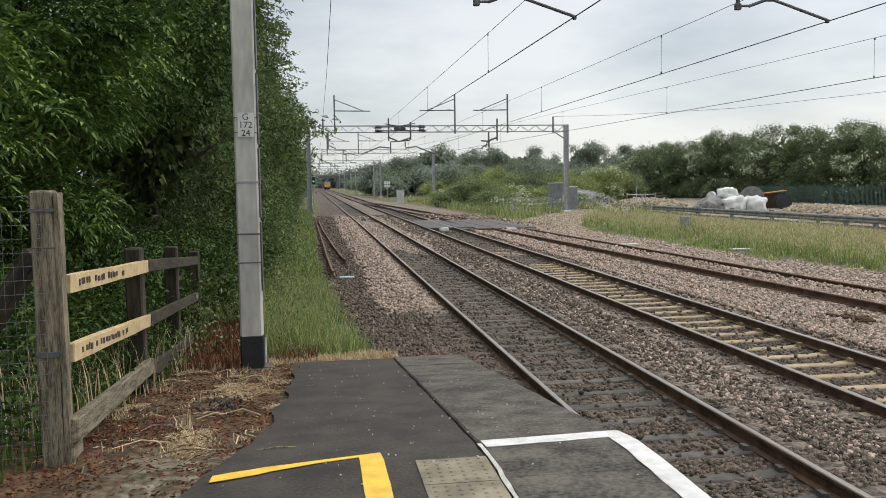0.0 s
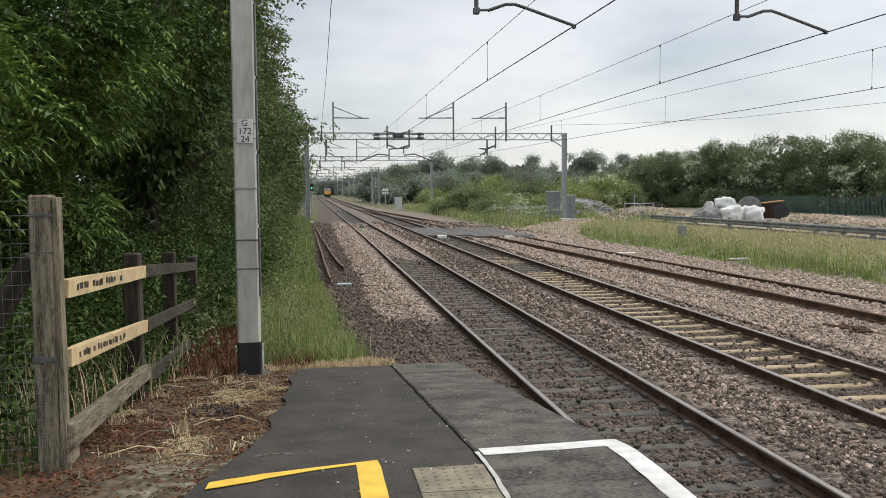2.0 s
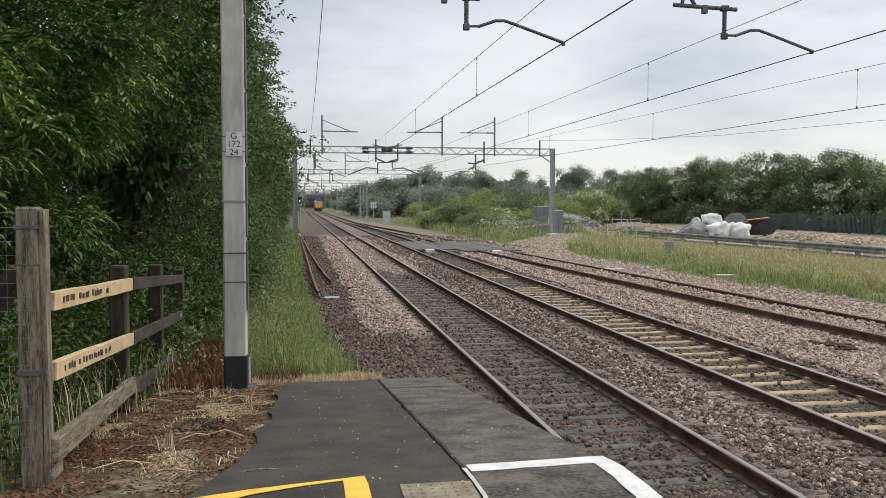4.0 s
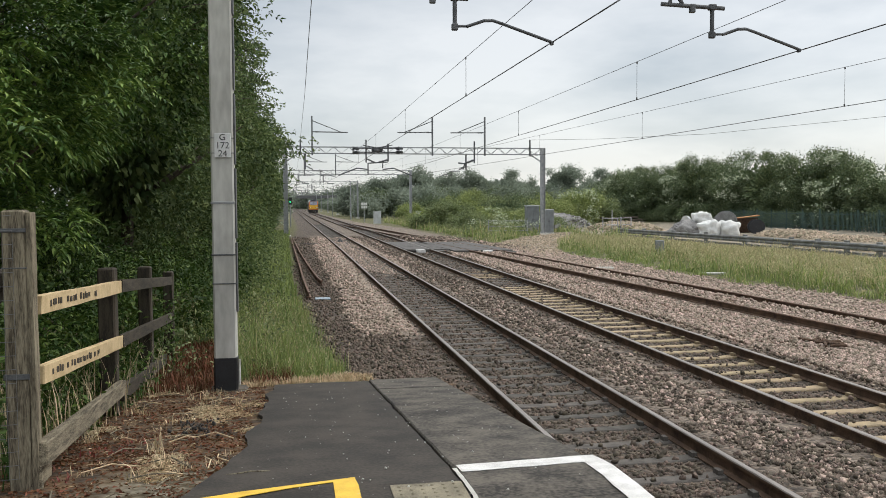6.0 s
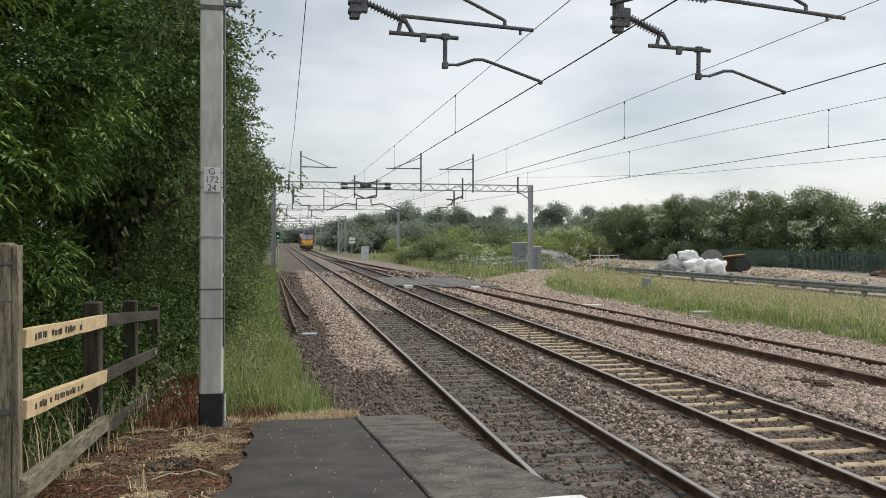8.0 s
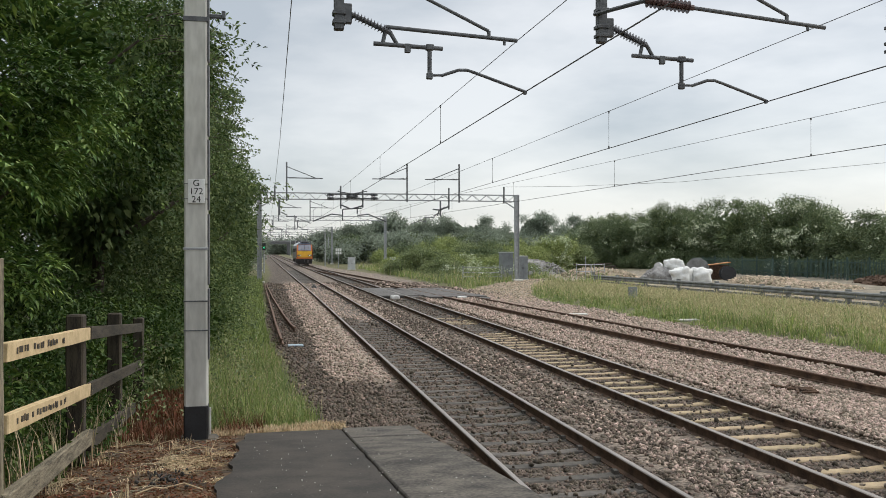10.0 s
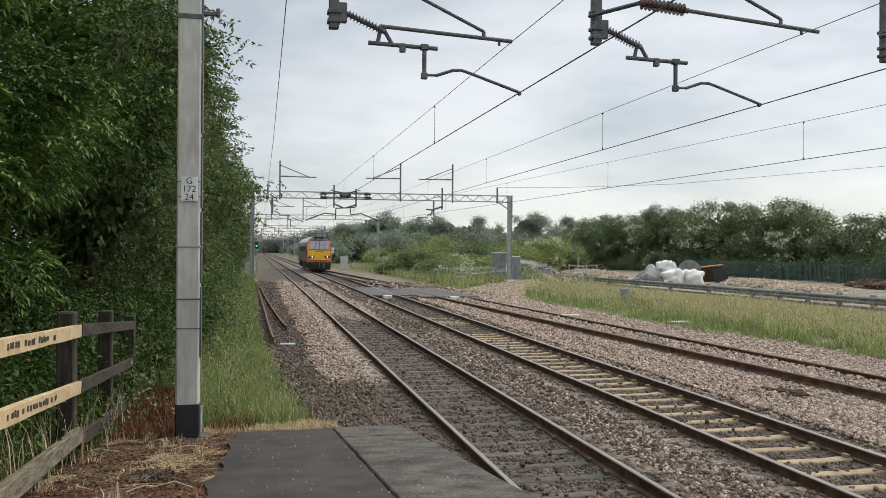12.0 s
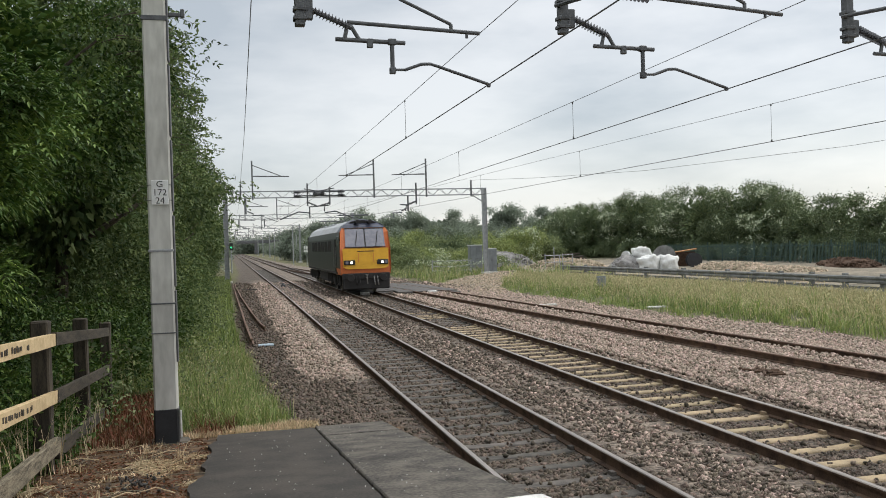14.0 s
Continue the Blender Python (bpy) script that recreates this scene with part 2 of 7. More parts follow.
def t3(y):
    """The third track, which joins the second one at a turnout far up the line."""
    a = 8.13 - 0.0475 * (y - 16.5)
    b = 3.36
    if y < 88:
        return a + bend(y)
    if y > 124:
        return b + bend(y)
    u = (y - 88) / 36
    a0 = 8.13 - 0.0475 * (88 - 16.5)
    return b + (a0 - b) * (1 - u) ** 1.45 + bend(y)


def ramp_z(y):
    return float(np.interp(y, (5.0, 11.7), (0.82, 0.07)))


def gz(x, y):
    """Height of the ground; the rail heads are at 0."""
    z = -0.21 + 0.03 * noise.noise((x * 0.35, y * 0.35, 0.0))
    for f in (t1, t2, t3):
        if y < 130:
            d = abs(x - f(y))
            if d < 2.0:
                outer = -0.195 if f is t3 and x < f(y) else -0.133
                z = max(z, float(np.interp(d, (0.0, 0.66, 0.84, 1.30, 2.0), (-0.19, -0.19, outer, outer, -0.2))))
    if x > 10.2:
        k = min(1.0, (x - 10.2) / 3.0)
        z += k * (0.06 + 0.14 * noise.noise((x * 0.12, y * 0.12, 3.0)))
    if x < -2.2:
        k = min(1.0, (-2.2 - x) / 1.4)
        z += k * (0.10 + 0.06 * noise.noise((x * 0.5, y * 0.5, 7.0)))
    if y < 15.5 and x < -1.3:
        k = min(1.0, max(0.0, (15.5 - y) / 3.6)) * min(1.0, max(0.0, (-1.3 - x) / 0.5))
        top = ramp_z(y) - 0.035 + 0.02 * noise.noise((x * 2.0, y * 2.0, 1.0))
        z = z * (1 - k) + top * k
    if -3.38 < x < -1.3 and y < 11.55:
        z = min(z, ramp_z(y) - 0.3)
    return z


def smooth(a, b, v):
    t = min(1.0, max(0.0, (v - a) / (b - a)))
    return t * t * (3 - 2 * t)


def ballast_mask(x, y):
    n = 0.5 * noise.noise((x * 0.5, y * 0.22, 5.0)) + 0.25 * noise.noise((x * 2.0, y * 1.5, 9.0))
    left = -2.75 - 0.55 * smooth(14, 30, y) + bend(y) + (0.5 * smooth(60, 110, y))
    right = float(np.interp(y, (-10, 21, 26, 32, 43, 50, 58, 65, 96, 130, 200, 400), (12.8, 11.7, 11.2, 10.8, 11.1, 11.0, 10.2, 9.3, 9.4, 6.8, 5.9, 5.6))) + bend(y)
    return smooth(left - 0.25, left + 0.25, x + n * 0.5) * (1 - smooth(right - 0.4, right + 0.4, x + n * 1.1))


def path_mask(x, y):
    """The sandy track that comes to the crossing from the yard."""
    if x < 9.0 or x > 60:
        return 0.0
    c = 51.0 + 2.3 * (min(x, 18.0) - 10.5) + 0.6 * max(0.0, x - 18.0)
    w = float(np.interp(x, (10, 14, 20), (7.6, 4.8, 4.2)))
    n = 1.6 * noise.noise((x * 0.3, y * 0.3, 2.0))
    return smooth(w + 0.8, w - 0.8, abs(y - c + n))


def yard_mask(x, y):
    n = 3 * noise.noise((x * 0.1, y * 0.1, 4.0))
    return smooth(22.6, 24.2, x + n * 0.3) * smooth(30, 36, y + n) * (1 - smooth(100, 112, y + n)) * (1 - smooth(52, 60, x))


def dirt_mask(x, y):
    n = 0.3 * noise.noise((x * 1.1, y * 1.1, 6.0))
    return smooth(-6.4, -5.6, x + n) * (1 - smooth(12.2, 13.4, y + 2 * n - (3.0 if x < -4.3 else 0.0))) * (1 if x < -1 else 0)


def haunch_mask(x, y):
    """The worn, mossy concrete that shows through the soil beside the asphalt."""
    n = 0.35 * noise.noise((x * 2.3, y * 1.6, 16.0)) + 0.25 * noise.noise((x * 6.0, y * 4.0, 17.0))
    return smooth(-4.85, -4.35, x + 0.6 * n) * (1 - smooth(5.7, 6.5, y + 1.4 * n)) * smooth(-0.35, 0.15, n + 0.2) * (1 if x < -1 else 0)


def fresh_mask(x, y):
    """Where the ballast is new and pinkish, not oily and dark."""
    n = 0.5 * noise.noise((x * 0.8, y * 0.25, 11.0)) + 0.3 * noise.noise((x * 2.5, y * 2.5, 12.0))
    f = smooth(4.3, 5.0, x + n * 0.5) * (1 - 0.6 * smooth(36, 58, y + 6 * n))
    f = max(f, smooth(16, 19, y + 3 * n) * (1 - smooth(60, 75, y)) * smooth(-2.3, -1.9, x + 0.4 * n) * (1 - smooth(-0.95, -0.7, x + 0.1 * n)))
    f = max(f, smooth(31, 35, y + 5 * n) * (1 - smooth(62, 80, y + 8 * n)) * (1 - smooth(1.0, 1.7, x + 0.5 * n)) * smooth(-2.3, -1.9, x))
    f = max(f, 0.32 + 0.45 * n if 1.15 < x < 2.3 else 0.0)
    return min(1.0, max(0.0, f))


def graded(stops):
    """Grid lines from (start, step) pairs up to the last start."""
    out = []
    for (a, s), (b, _) in zip(stops, stops[1:]):
        out += list(np.arange(a, b - s * 0.5, s))
    return out + [stops[-1][0]]


M_GROUND = bpy.data.materials.new("ground")
M_GROUND.use_nodes = True


def ground_material():
    n, l = M_GROUND.node_tree.nodes, M_GROUND.node_tree.links
    b = n["Principled BSDF"]
    b.inputs["Roughness"].default_value = 0.92
    tc = n.new("ShaderNodeTexCoord")

    def noise_tex(scale, detail=4):
        t = n.new("ShaderNodeTexNoise")
        t.inputs["Scale"].default_value, t.inputs["Detail"].default_value = scale, detail
        l.new(tc.outputs["Object"], t.inputs["Vector"])
        return t.outputs["Fac"]

    def ramp(src, lo, hi, p0=0.35, p1=0.65):
        r = n.new("ShaderNodeValToRGB")
        r.color_ramp.elements[0].position, r.color_ramp.elements[0].color = p0, (*lo, 1)
        r.color_ramp.elements[1].position, r.color_ramp.elements[1].color = p1, (*hi, 1)
        l.new(src, r.inputs["Fac"])
        return r.outputs["Color"]

    def mix(fac, a, c):
        m = n.new("ShaderNodeMixRGB")
        l.new(fac, m.inputs["Fac"])
        l.new(a, m.inputs["Color1"])
        l.new(c, m.inputs["Color2"])
        return m.outputs["Color"]

    def mask(name):
        a = n.new("ShaderNodeAttribute")
        a.attribute_name = name
        return a.outputs["Fac"]

    vor = n.new("ShaderNodeTexVoronoi")
    vor.inputs["Scale"].default_value = 17.0
    l.new(tc.outputs["Object"], vor.inputs["Vector"])
    cell = n.new("ShaderNodeSeparateColor")
    l.new(vor.outputs["Color"], cell.inputs[0])
    dark = ramp(cell.outputs[0], (0.036, 0.028, 0.022), (0.140, 0.108, 0.084), 0.05, 0.95)
    fresh = ramp(cell.outputs[0], (0.13, 0.105, 0.082), (0.48, 0.39, 0.31), 0.05, 0.95)
    bal = mix(mask("fresh"), dark, fresh)
    soil = ramp(noise_tex(2.2, 6), (0.06, 0.055, 0.025), (0.13, 0.13, 0.045))
    sand = ramp(noise_tex(2.6, 9), (0.19, 0.152, 0.112), (0.42, 0.35, 0.275))
    litter = ramp(noise_tex(5.0, 8), (0.030, 0.019, 0.011), (0.150, 0.088, 0.042))
    worn = ramp(noise_tex(9.0, 8), (0.070, 0.052, 0.026), (0.30, 0.27, 0.205), 0.42, 0.74)
    yard = ramp(noise_tex(0.9, 8), (0.11, 0.098, 0.068), (0.30, 0.255, 0.195))
    col = mix(mask("ballast"), soil, bal)
    col = mix(mask("yard"), col, yard)
    col = mix(mask("path"), col, sand)
    col = mix(mask("dirt"), col, litter)
    col = mix(mask("haunch"), col, worn)
    l.new(col, b.inputs["Base Color"])
    inv = n.new("ShaderNodeMath")
    inv.operation = "SUBTRACT"
    inv.inputs[0].default_value = 1.0
    l.new(vor.outputs["Distance"], inv.inputs[1])
    bp = n.new("ShaderNodeBump")
    bp.inputs["Strength"].default_value, bp.inputs["Distance"].default_value = 0.8, 0.03
    l.new(inv.outputs[0], bp.inputs["Height"])
    l.new(bp.outputs[0], b.inputs["Normal"])


def build_ground():
    ground_material()
    xs = graded([(-900, 120), (-300, 40), (-60, 6), (-12, 0.5), (-7, 0.2), (13, 0.5), (20, 1.5), (65, 8), (145, 40), (345, 130), (1265, 1)])
    xs = sorted(set([round(float(x), 3) for x in xs] + [-1.46, -1.3]))
    ys = graded([(-60, 6), (-6, 0.5), (3, 0.2), (30, 0.5), (75, 1.5), (135, 5), (250, 20), (650, 120), (2810, 1)])
    verts, at = [], {k: [] for k in ("ballast", "path", "dirt", "haunch", "fresh", "yard")}
    for y in ys:
        for x in xs:
            verts.append((x, y, gz(x, y)))
            at["ballast"].append(ballast_mask(x, y) if y < 700 else 0)
            at["path"].append(path_mask(x, y))
            at["dirt"].append(dirt_mask(x, y) if y < 18 else 0)
            at["haunch"].append(haunch_mask(x, y) if y < 16 else 0)
            at["fresh"].append(fresh_mask(x, y))
            at["yard"].append(yard_mask(x, y))
    w = len(xs)
    i, j = np.meshgrid(np.arange(w - 1), np.arange(len(ys) - 1))
    q = (j * w + i).ravel()
    me = raw_mesh("ground", verts, np.stack([q, q + 1, q + w + 1, q + w], 1), M_GROUND)
    for k, v in at.items():
        a = me.attributes.new(k, "FLOAT", "POINT")
        a.data.foreach_set("value", np.array(v, np.float32))
    me.shade_smooth()
    tagged(new("ground", me), "railway land with ballast, soil and a sandy crossing track", "ground", kind="structure")


build_ground()

# ---- platform ramp ----
EDGE, COPE, BACK = -1.45, -2.42, -3.80


def build_platform():
    p = thing("platform", "dark asphalt platform end ramping down to the ballast", "platform", kind="structure")
    ys = [-12, 0, 2] + [3 + 0.1 * k for k in range(86)] + [11.55]

    def strip(name, x_of, material, lift, label):
        bm = bmesh.new()
        rows = []
        for y in ys:
            a, c = x_of(y)
            rows.append([bm.verts.new((x, y, z)) for x, z in ((a, -0.6), (a, ramp_z(y) + lift), ((a + c) / 2, ramp_z(y) + lift + 0.006), (c, ramp_z(y) + lift), (c, -0.6))])
        for r, s in zip(rows, rows[1:]):
            for k in range(4):
                bm.faces.new((r[k], r[k + 1], s[k + 1], s[k]))
        bm.faces.new(rows[0])
        bm.faces.new(list(reversed(rows[-1])))
        bmesh.ops.recalc_face_normals(bm, faces=bm.faces)
        return part(name, bm, material, p, label)

    strip("asphalt", lambda y: (BACK + float(np.interp(y, (2, 4.5, 5.6, 6.6, 11.6), (-0.7, -0.42, -0.14, 0.0, 0.12))) + 0.10 * noise.noise((0, y * 1.3, 3.0)) + 0.03 * noise.noise((0, y * 4.0, 5.0)), COPE - 0.022 + 0.018 * noise.noise((0, y * 3.0, 9.0))), M_ASPHALT, 0.0, "dark patched asphalt surface")
    # coping slabs along the edge
    cuts = [-12, -9, -6, -3, 0.2, 2.3, 3.5, 4.56, 5.50, 10.35, 11.62]
    for a, c in zip(cuts, cuts[1:]):
        bm = bmesh.new()
        edge = EDGE if c < 6.6 else EDGE - 0.03
        n = 5 if c < 6 else 14
        rows = []
        for i in range(n):
            y = a + 0.008 + (c - a - 0.016) * i / (n - 1)
            z = ramp_z(y) + 0.012 + random.uniform(-0.004, 0.004)
            rows.append([bm.verts.new(v) for v in ((COPE, y, z - 0.12), (COPE, y, z - 0.012), (COPE + 0.012, y, z), (edge - 0.02, y, z), (edge, y, z - 0.02), (edge, y, z - 0.14))])
        for r, s in zip(rows, rows[1:]):
            for k in range(5):
                bm.faces.new((r[k], r[k + 1], s[k + 1], s[k]))
        bm.faces.new(rows[0])
        bm.faces.new(list(reversed(rows[-1])))
        bmesh.ops.recalc_face_normals(bm, faces=bm.faces)
        part("coping_slab", bm, M_SLAB, p)
    bm = bmesh.new()
    for a, c in zip(ys, ys[1:]):
        bm.faces.new([bm.verts.new(v) for v in ((EDGE - 0.1, a, ramp_z(a) - 0.1), (EDGE - 0.1, c, ramp_z(c) - 0.1), (EDGE - 0.1, c, -0.7), (EDGE - 0.1, a, -0.7))])
    part("edge_wall", bm, M_SLAB, p, "grimy platform edge wall")
    # tactile slabs with rows of blisters
    for a, c in ((4.95, 4.53), (4.52, 4.10), (4.09, 3.67)):
        bm = bmesh.new()
        lo, hi = -2.875, COPE - 0.03
        vs = [bm.verts.new((x, y, ramp_z(y) + 0.010)) for x, y in ((lo, c), (hi, c), (hi, a), (lo, a))]
        f = bm.faces.new(vs)
        ex = bmesh.ops.extrude_face_region(bm, geom=[f])
        for v in ex["geom"]:
            if isinstance(v, bmesh.types.BMVert):
                v.co.z -= 0.05
        for i in range(6):
            for j in range(6):
                x, y = lo + 0.05 + i * (hi - lo - 0.10) / 5, c + 0.045 + j * 0.066
                z = ramp_z(y) + 0.010
                bmesh.ops.create_cone(bm, cap_ends=True, segments=8, radius1=0.014, radius2=0.008, depth=0.006, matrix=Matrix.Translation((x, y, z + 0.003)))
        bmesh.ops.recalc_face_normals(bm, faces=bm.faces)
        part("tactile_slab", bm, M_TACTILE, p, "stained buff blister paving slab")

    def painted(name, corners, material, label, lift):
        """A worn painted band between pairs of points, following the slope."""
        bm = bmesh.new()
        rows = []
        for (x0, y0), (x1, y1) in corners:
            rows.append((bm.verts.new((x0, y0, ramp_z(y0) + lift)), bm.verts.new((x1, y1, ramp_z(y1) + lift))))
        for r, s in zip(rows, rows[1:]):
            bm.faces.new((r[0], s[0], s[1], r[1]))
        ex = bmesh.ops.extrude_face_region(bm, geom=list(bm.faces))
        for v in ex["geom"]:
            if isinstance(v, bmesh.types.BMVert):
                v.co.z += 0.003
        bmesh.ops.recalc_face_normals(bm, faces=bm.faces)
        part(name, bm, material, p, label)

    def wob(pts, k):
        r = random.Random(k)
        return [((a[0] + r.uniform(-.006, .006), a[1] + r.uniform(-.006, .006)), (c[0] + r.uniform(-.006, .006), c[1] + r.uniform(-.006, .006))) for a, c in pts]

    def line(a0, a1, c0, c1, n=9):
        return [(tuple(np.array(a0) + (np.array(c0) - np.array(a0)) * i / n), tuple(np.array(a1) + (np.array(c1) - np.array(a1)) * i / n)) for i in range(n + 1)]

    painted("yellow_line", wob(line((-4.04, 4.775), (-4.04, 4.89), (-3.205, 5.10), (-3.06, 5.21), 10), 1) + wob(line((-3.205, 5.10), (-3.06, 5.21), (-3.19, 2.6), (-3.045, 2.6), 12), 2)[1:], M_YELLOW, "bright yellow painted corner line", 0.009)
    painted("joint_seam", wob(line((COPE - 0.022, 5.28), (COPE + 0.006, 5.28), (COPE - 0.024, 2.4), (COPE + 0.004, 2.4), 24), 7), M_CONC, "pale mortar seam along the coping", 0.014)
    painted("white_line", wob(line((COPE + 0.02, 5.15), (COPE + 0.02, 5.36), (-1.59, 5.23), (EDGE + 0.004, 5.45), 9), 3) + wob(line((-1.59, 5.23), (EDGE + 0.004, 5.45), (-1.61, 2.4), (EDGE - 0.012, 2.4), 16), 4)[1:], M_WHITE, "worn white painted edge line", 0.016)


build_platform()

# ---- tracks ----
RAIL = [(-0.07, -0.159), (0.07, -0.159), (0.07, -0.148), (0.012, -0.132), (0.010, -0.045), (0.036, -0.036), (0.036, -0.010), (0.028, 0.0), (-0.028, 0.0), (-0.036, -0.010), (-0.036, -0.036), (-0.010, -0.045), (-0.012, -0.132), (-0.07, -0.148)]


def rail_path(f, off, a, b):
    ys = [y for y in graded([(-40, 10), (0, 4), (140, 10), (300, 25), (620, 1)]) if a < y < b]
    ys = [a] + ys + [b]
    return [(f(y) + off, y, 0.0, 0.0) for y in ys]


def build_rail(track, f, off, a, b, polished=True):
    v, fc = sweep(RAIL, rail_path(f, off, a, b))
    ob = mesh_part("rail", v, fc, [M_RUST, M_RAILTOP if polished else M_RUST_BRIGHT], track, "rail with a polished head" if polished else "rusty brown rail")
    n = len(RAIL)
    for i, pl in enumerate(ob.data.polygons):
        if i % n in (7, 8) and i < len(fc) - 2:
            pl.material_index = 1
    return ob


def sleeper_mesh(name, material):
    bm = bmesh.new()
    prof = [(-1.25, -0.155), (-1.0, -0.155), (-0.62, -0.158), (-0.4, -0.175), (0.4, -0.175), (0.62, -0.158), (1.0, -0.155), (1.25, -0.155)]
    rows = [[bm.verts.new(c) for c in ((x, -0.13, -0.32), (x, -0.095, z - 0.012), (x, -0.08, z), (x, 0.08, z), (x, 0.095, z - 0.012), (x, 0.13, -0.32))] for x, z in prof]
    for r, s in zip(rows, rows[1:]):
        for k in range(5):
            bm.faces.new((r[k], r[k + 1], s[k + 1], s[k]))
    bm.faces.new(rows[0])
    bm.faces.new(list(reversed(rows[-1])))
    for x in (-0.645, 0.645):
        box(bm, (x, 0, -0.135), (0.055, 0.10, 0.05))
    bmesh.ops.recalc_face_normals(bm, faces=bm.faces)
    me = bpy.data.meshes.new(name)
    bm.to_mesh(me)
    bm.free()
    me.materials.append(material)
    return me


def build_tracks():
    grey, pale = sleeper_mesh("sleeper", M_SLEEPER), sleeper_mesh("pale_sleeper", M_SLEEPER_NEW)
    rnd = random.Random(5)
    a = thing("railway_track", "railway track with polished rails on dark grey sleepers", "railway track")
    b = thing("railway_track", "railway track with polished rails on pale concrete sleepers", "railway track")
    c = thing("railway_track", "lightly used railway track with rusty brown rails", "railway track")
    for tr, f, pol in ((a, t1, True), (b, t2, True), (c, t3, False)):
        for s in (-0.7525, 0.7525):
            build_rail(tr, f, s, -30, 121 if f is t3 else 620, pol)
    for tr, f, y0, cnt in ((a, t1, 1.9, 180), (b, t2, 3.4, 180)):
        for i in range(cnt):
            y = y0 + i * 0.637
            new_one = f is t2 and (y < 26.5 or 30 < y < 33)
            ob = new("sleeper", pale if new_one and rnd.random() > 0.06 else grey)
            ob.parent = tr
            ob.matrix_basis = pose(f(y) + rnd.uniform(-.02, .02), y + rnd.uniform(-.02, .02), (0.012 if new_one else 0.0) + rnd.uniform(-.006, .004), 0, 0, rnd.uniform(-.6, .6))


build_tracks()
# ---- overhead line ----
YM, YP = 11.4, 70.6


def text_mesh(name, body, size, m, material, parent, depth=0.002):
    cu = bpy.data.curves.new(name, "FONT")
    cu.body, cu.size, cu.extrude = body, size, depth
    cu.align_x, cu.align_y = "CENTER", "CENTER"
    ob = new(name, cu)
    me = bpy.data.meshes.new_from_object(ob.evaluated_get(bpy.context.evaluated_depsgraph_get()))
    bpy.data.objects.remove(ob)
    me.materials.append(material)
    ob = new(name, me)
    ob.parent = parent
    ob.matrix_basis = m
    return ob


def insulator(bm, a, b, r=0.065, sheds=11, core=0.03):
    a, b = Vector(a), Vector(b)
    rod(bm, a, b, core, seg=8)
    d = (b - a) / (sheds + 1)
    for i in range(1, sheds + 1):
        p = a + d * i
        rod(bm, p - d * 0.32, p + d * 0.18, r, r * 0.45, seg=12)


def build_near_mast():
    m = thing("portal_mast", "pale grey concrete mast with black base and number plate", "mast")
    x, w, d = -4.29, 0.285, 0.26
    bm = bmesh.new()
    box(bm, (x, YM, 3.5), (w, d, 7.0), bev=0.02)
    part("shaft", bm, M_CONC, m)
    bm = bmesh.new()
    box(bm, (x, YM, 0.30), (w + 0.012, d + 0.012, 0.46), bev=0.02)
    part("base_coat", bm, M_BLACK, m, "black painted foot")
    for i in range(1, 7):
        bm = bmesh.new()
        box(bm, (x + w / 2 + 0.012, YM - 0.02, 0.6 + i * 0.95), (0.02, 0.16, 0.9), bev=0.004)
        part("cable_cover", bm, M_DARKSTEEL, m, "dark cable cover on the side")
    bm = bmesh.new()
    box(bm, (x + w / 2 + 0.035, YM - d / 2 - 0.01, 0.33), (0.022, 0.03, 0.34), bev=0.004)
    part("marker_strip", bm, M_WHITE, m, "white strip at the foot")
    for z, h, mt in ((1.475, 0.014, M_DARKSTEEL), (1.845, 0.018, M_DARKSTEEL), (2.51, 0.03, M_GALV), (3.33, 0.008, M_DARKSTEEL), (3.14, 0.008, M_DARKSTEEL), (5.42, 0.06, M_DARKSTEEL)):
        bm = bmesh.new()
        box(bm, (x, YM, z), (w + 0.02, d + 0.02, h), bev=0.003)
        part("strap", bm, mt, m)
    bm = bmesh.new()
    box(bm, (x + 0.24, YM + 0.02, 5.5), (0.22, 0.05, 0.05), bev=0.008)
    box(bm, (x + 0.34, YM + 0.02, 5.52), (0.05, 0.08, 0.10), bev=0.008)
    part("side_bracket", bm, M_DARKSTEEL, m)
    bm = bmesh.new()
    box(bm, (x + 0.01, YM - d / 2 - 0.016, 3.235), (0.205, 0.008, 0.305), bev=0.003)
    plate = part("number_plate", bm, M_PLATE, m, "white plate with black characters")
    for s, z in (("G", 3.335), ("172", 3.232), ("24", 3.13)):
        text_mesh("characters", s, 0.115, pose(x + 0.01, YM - d / 2 - 0.021, z, 90, 0, 0), M_INK, plate, 0.0015)
    # concrete footing
    f = thing("mast_footing", "rough concrete footing under the mast", "footing", kind="structure")
    bm = bmesh.new()
    box(bm, (x, YM, -0.06), (0.56, 0.52, 0.30), bev=0.05)
    part("block", bm, M_SLAB, f)


def lattice(bm, x0, x1, y, z0, z1, d=0.32, t=0.07, step=0.62):
    """A box girder: four chords, zigzag lacing on the faces."""
    for yy in (y - d / 2, y + d / 2):
        for z in (z0, z1):
            bar(bm, (x0, yy, z), (x1, yy, z), t, t)
        n = int((x1 - x0) / step)
        for i in range(n):
            a, b = x0 + (x1 - x0) * i / n, x0 + (x1 - x0) * (i + 1) / n
            za, zb = (z0, z1) if i % 2 else (z1, z0)
            bar(bm, (a, yy, za), (b, yy, zb), t * 0.55, t * 0.4)
    n = int((x1 - x0) / (step * 2))
    for i in range(n + 1):
        a = x0 + (x1 - x0) * i / n
        for z in (z0, z1):
            bar(bm, (a, y - d / 2, z), (a, y + d / 2, z), t * 0.5, t * 0.5)


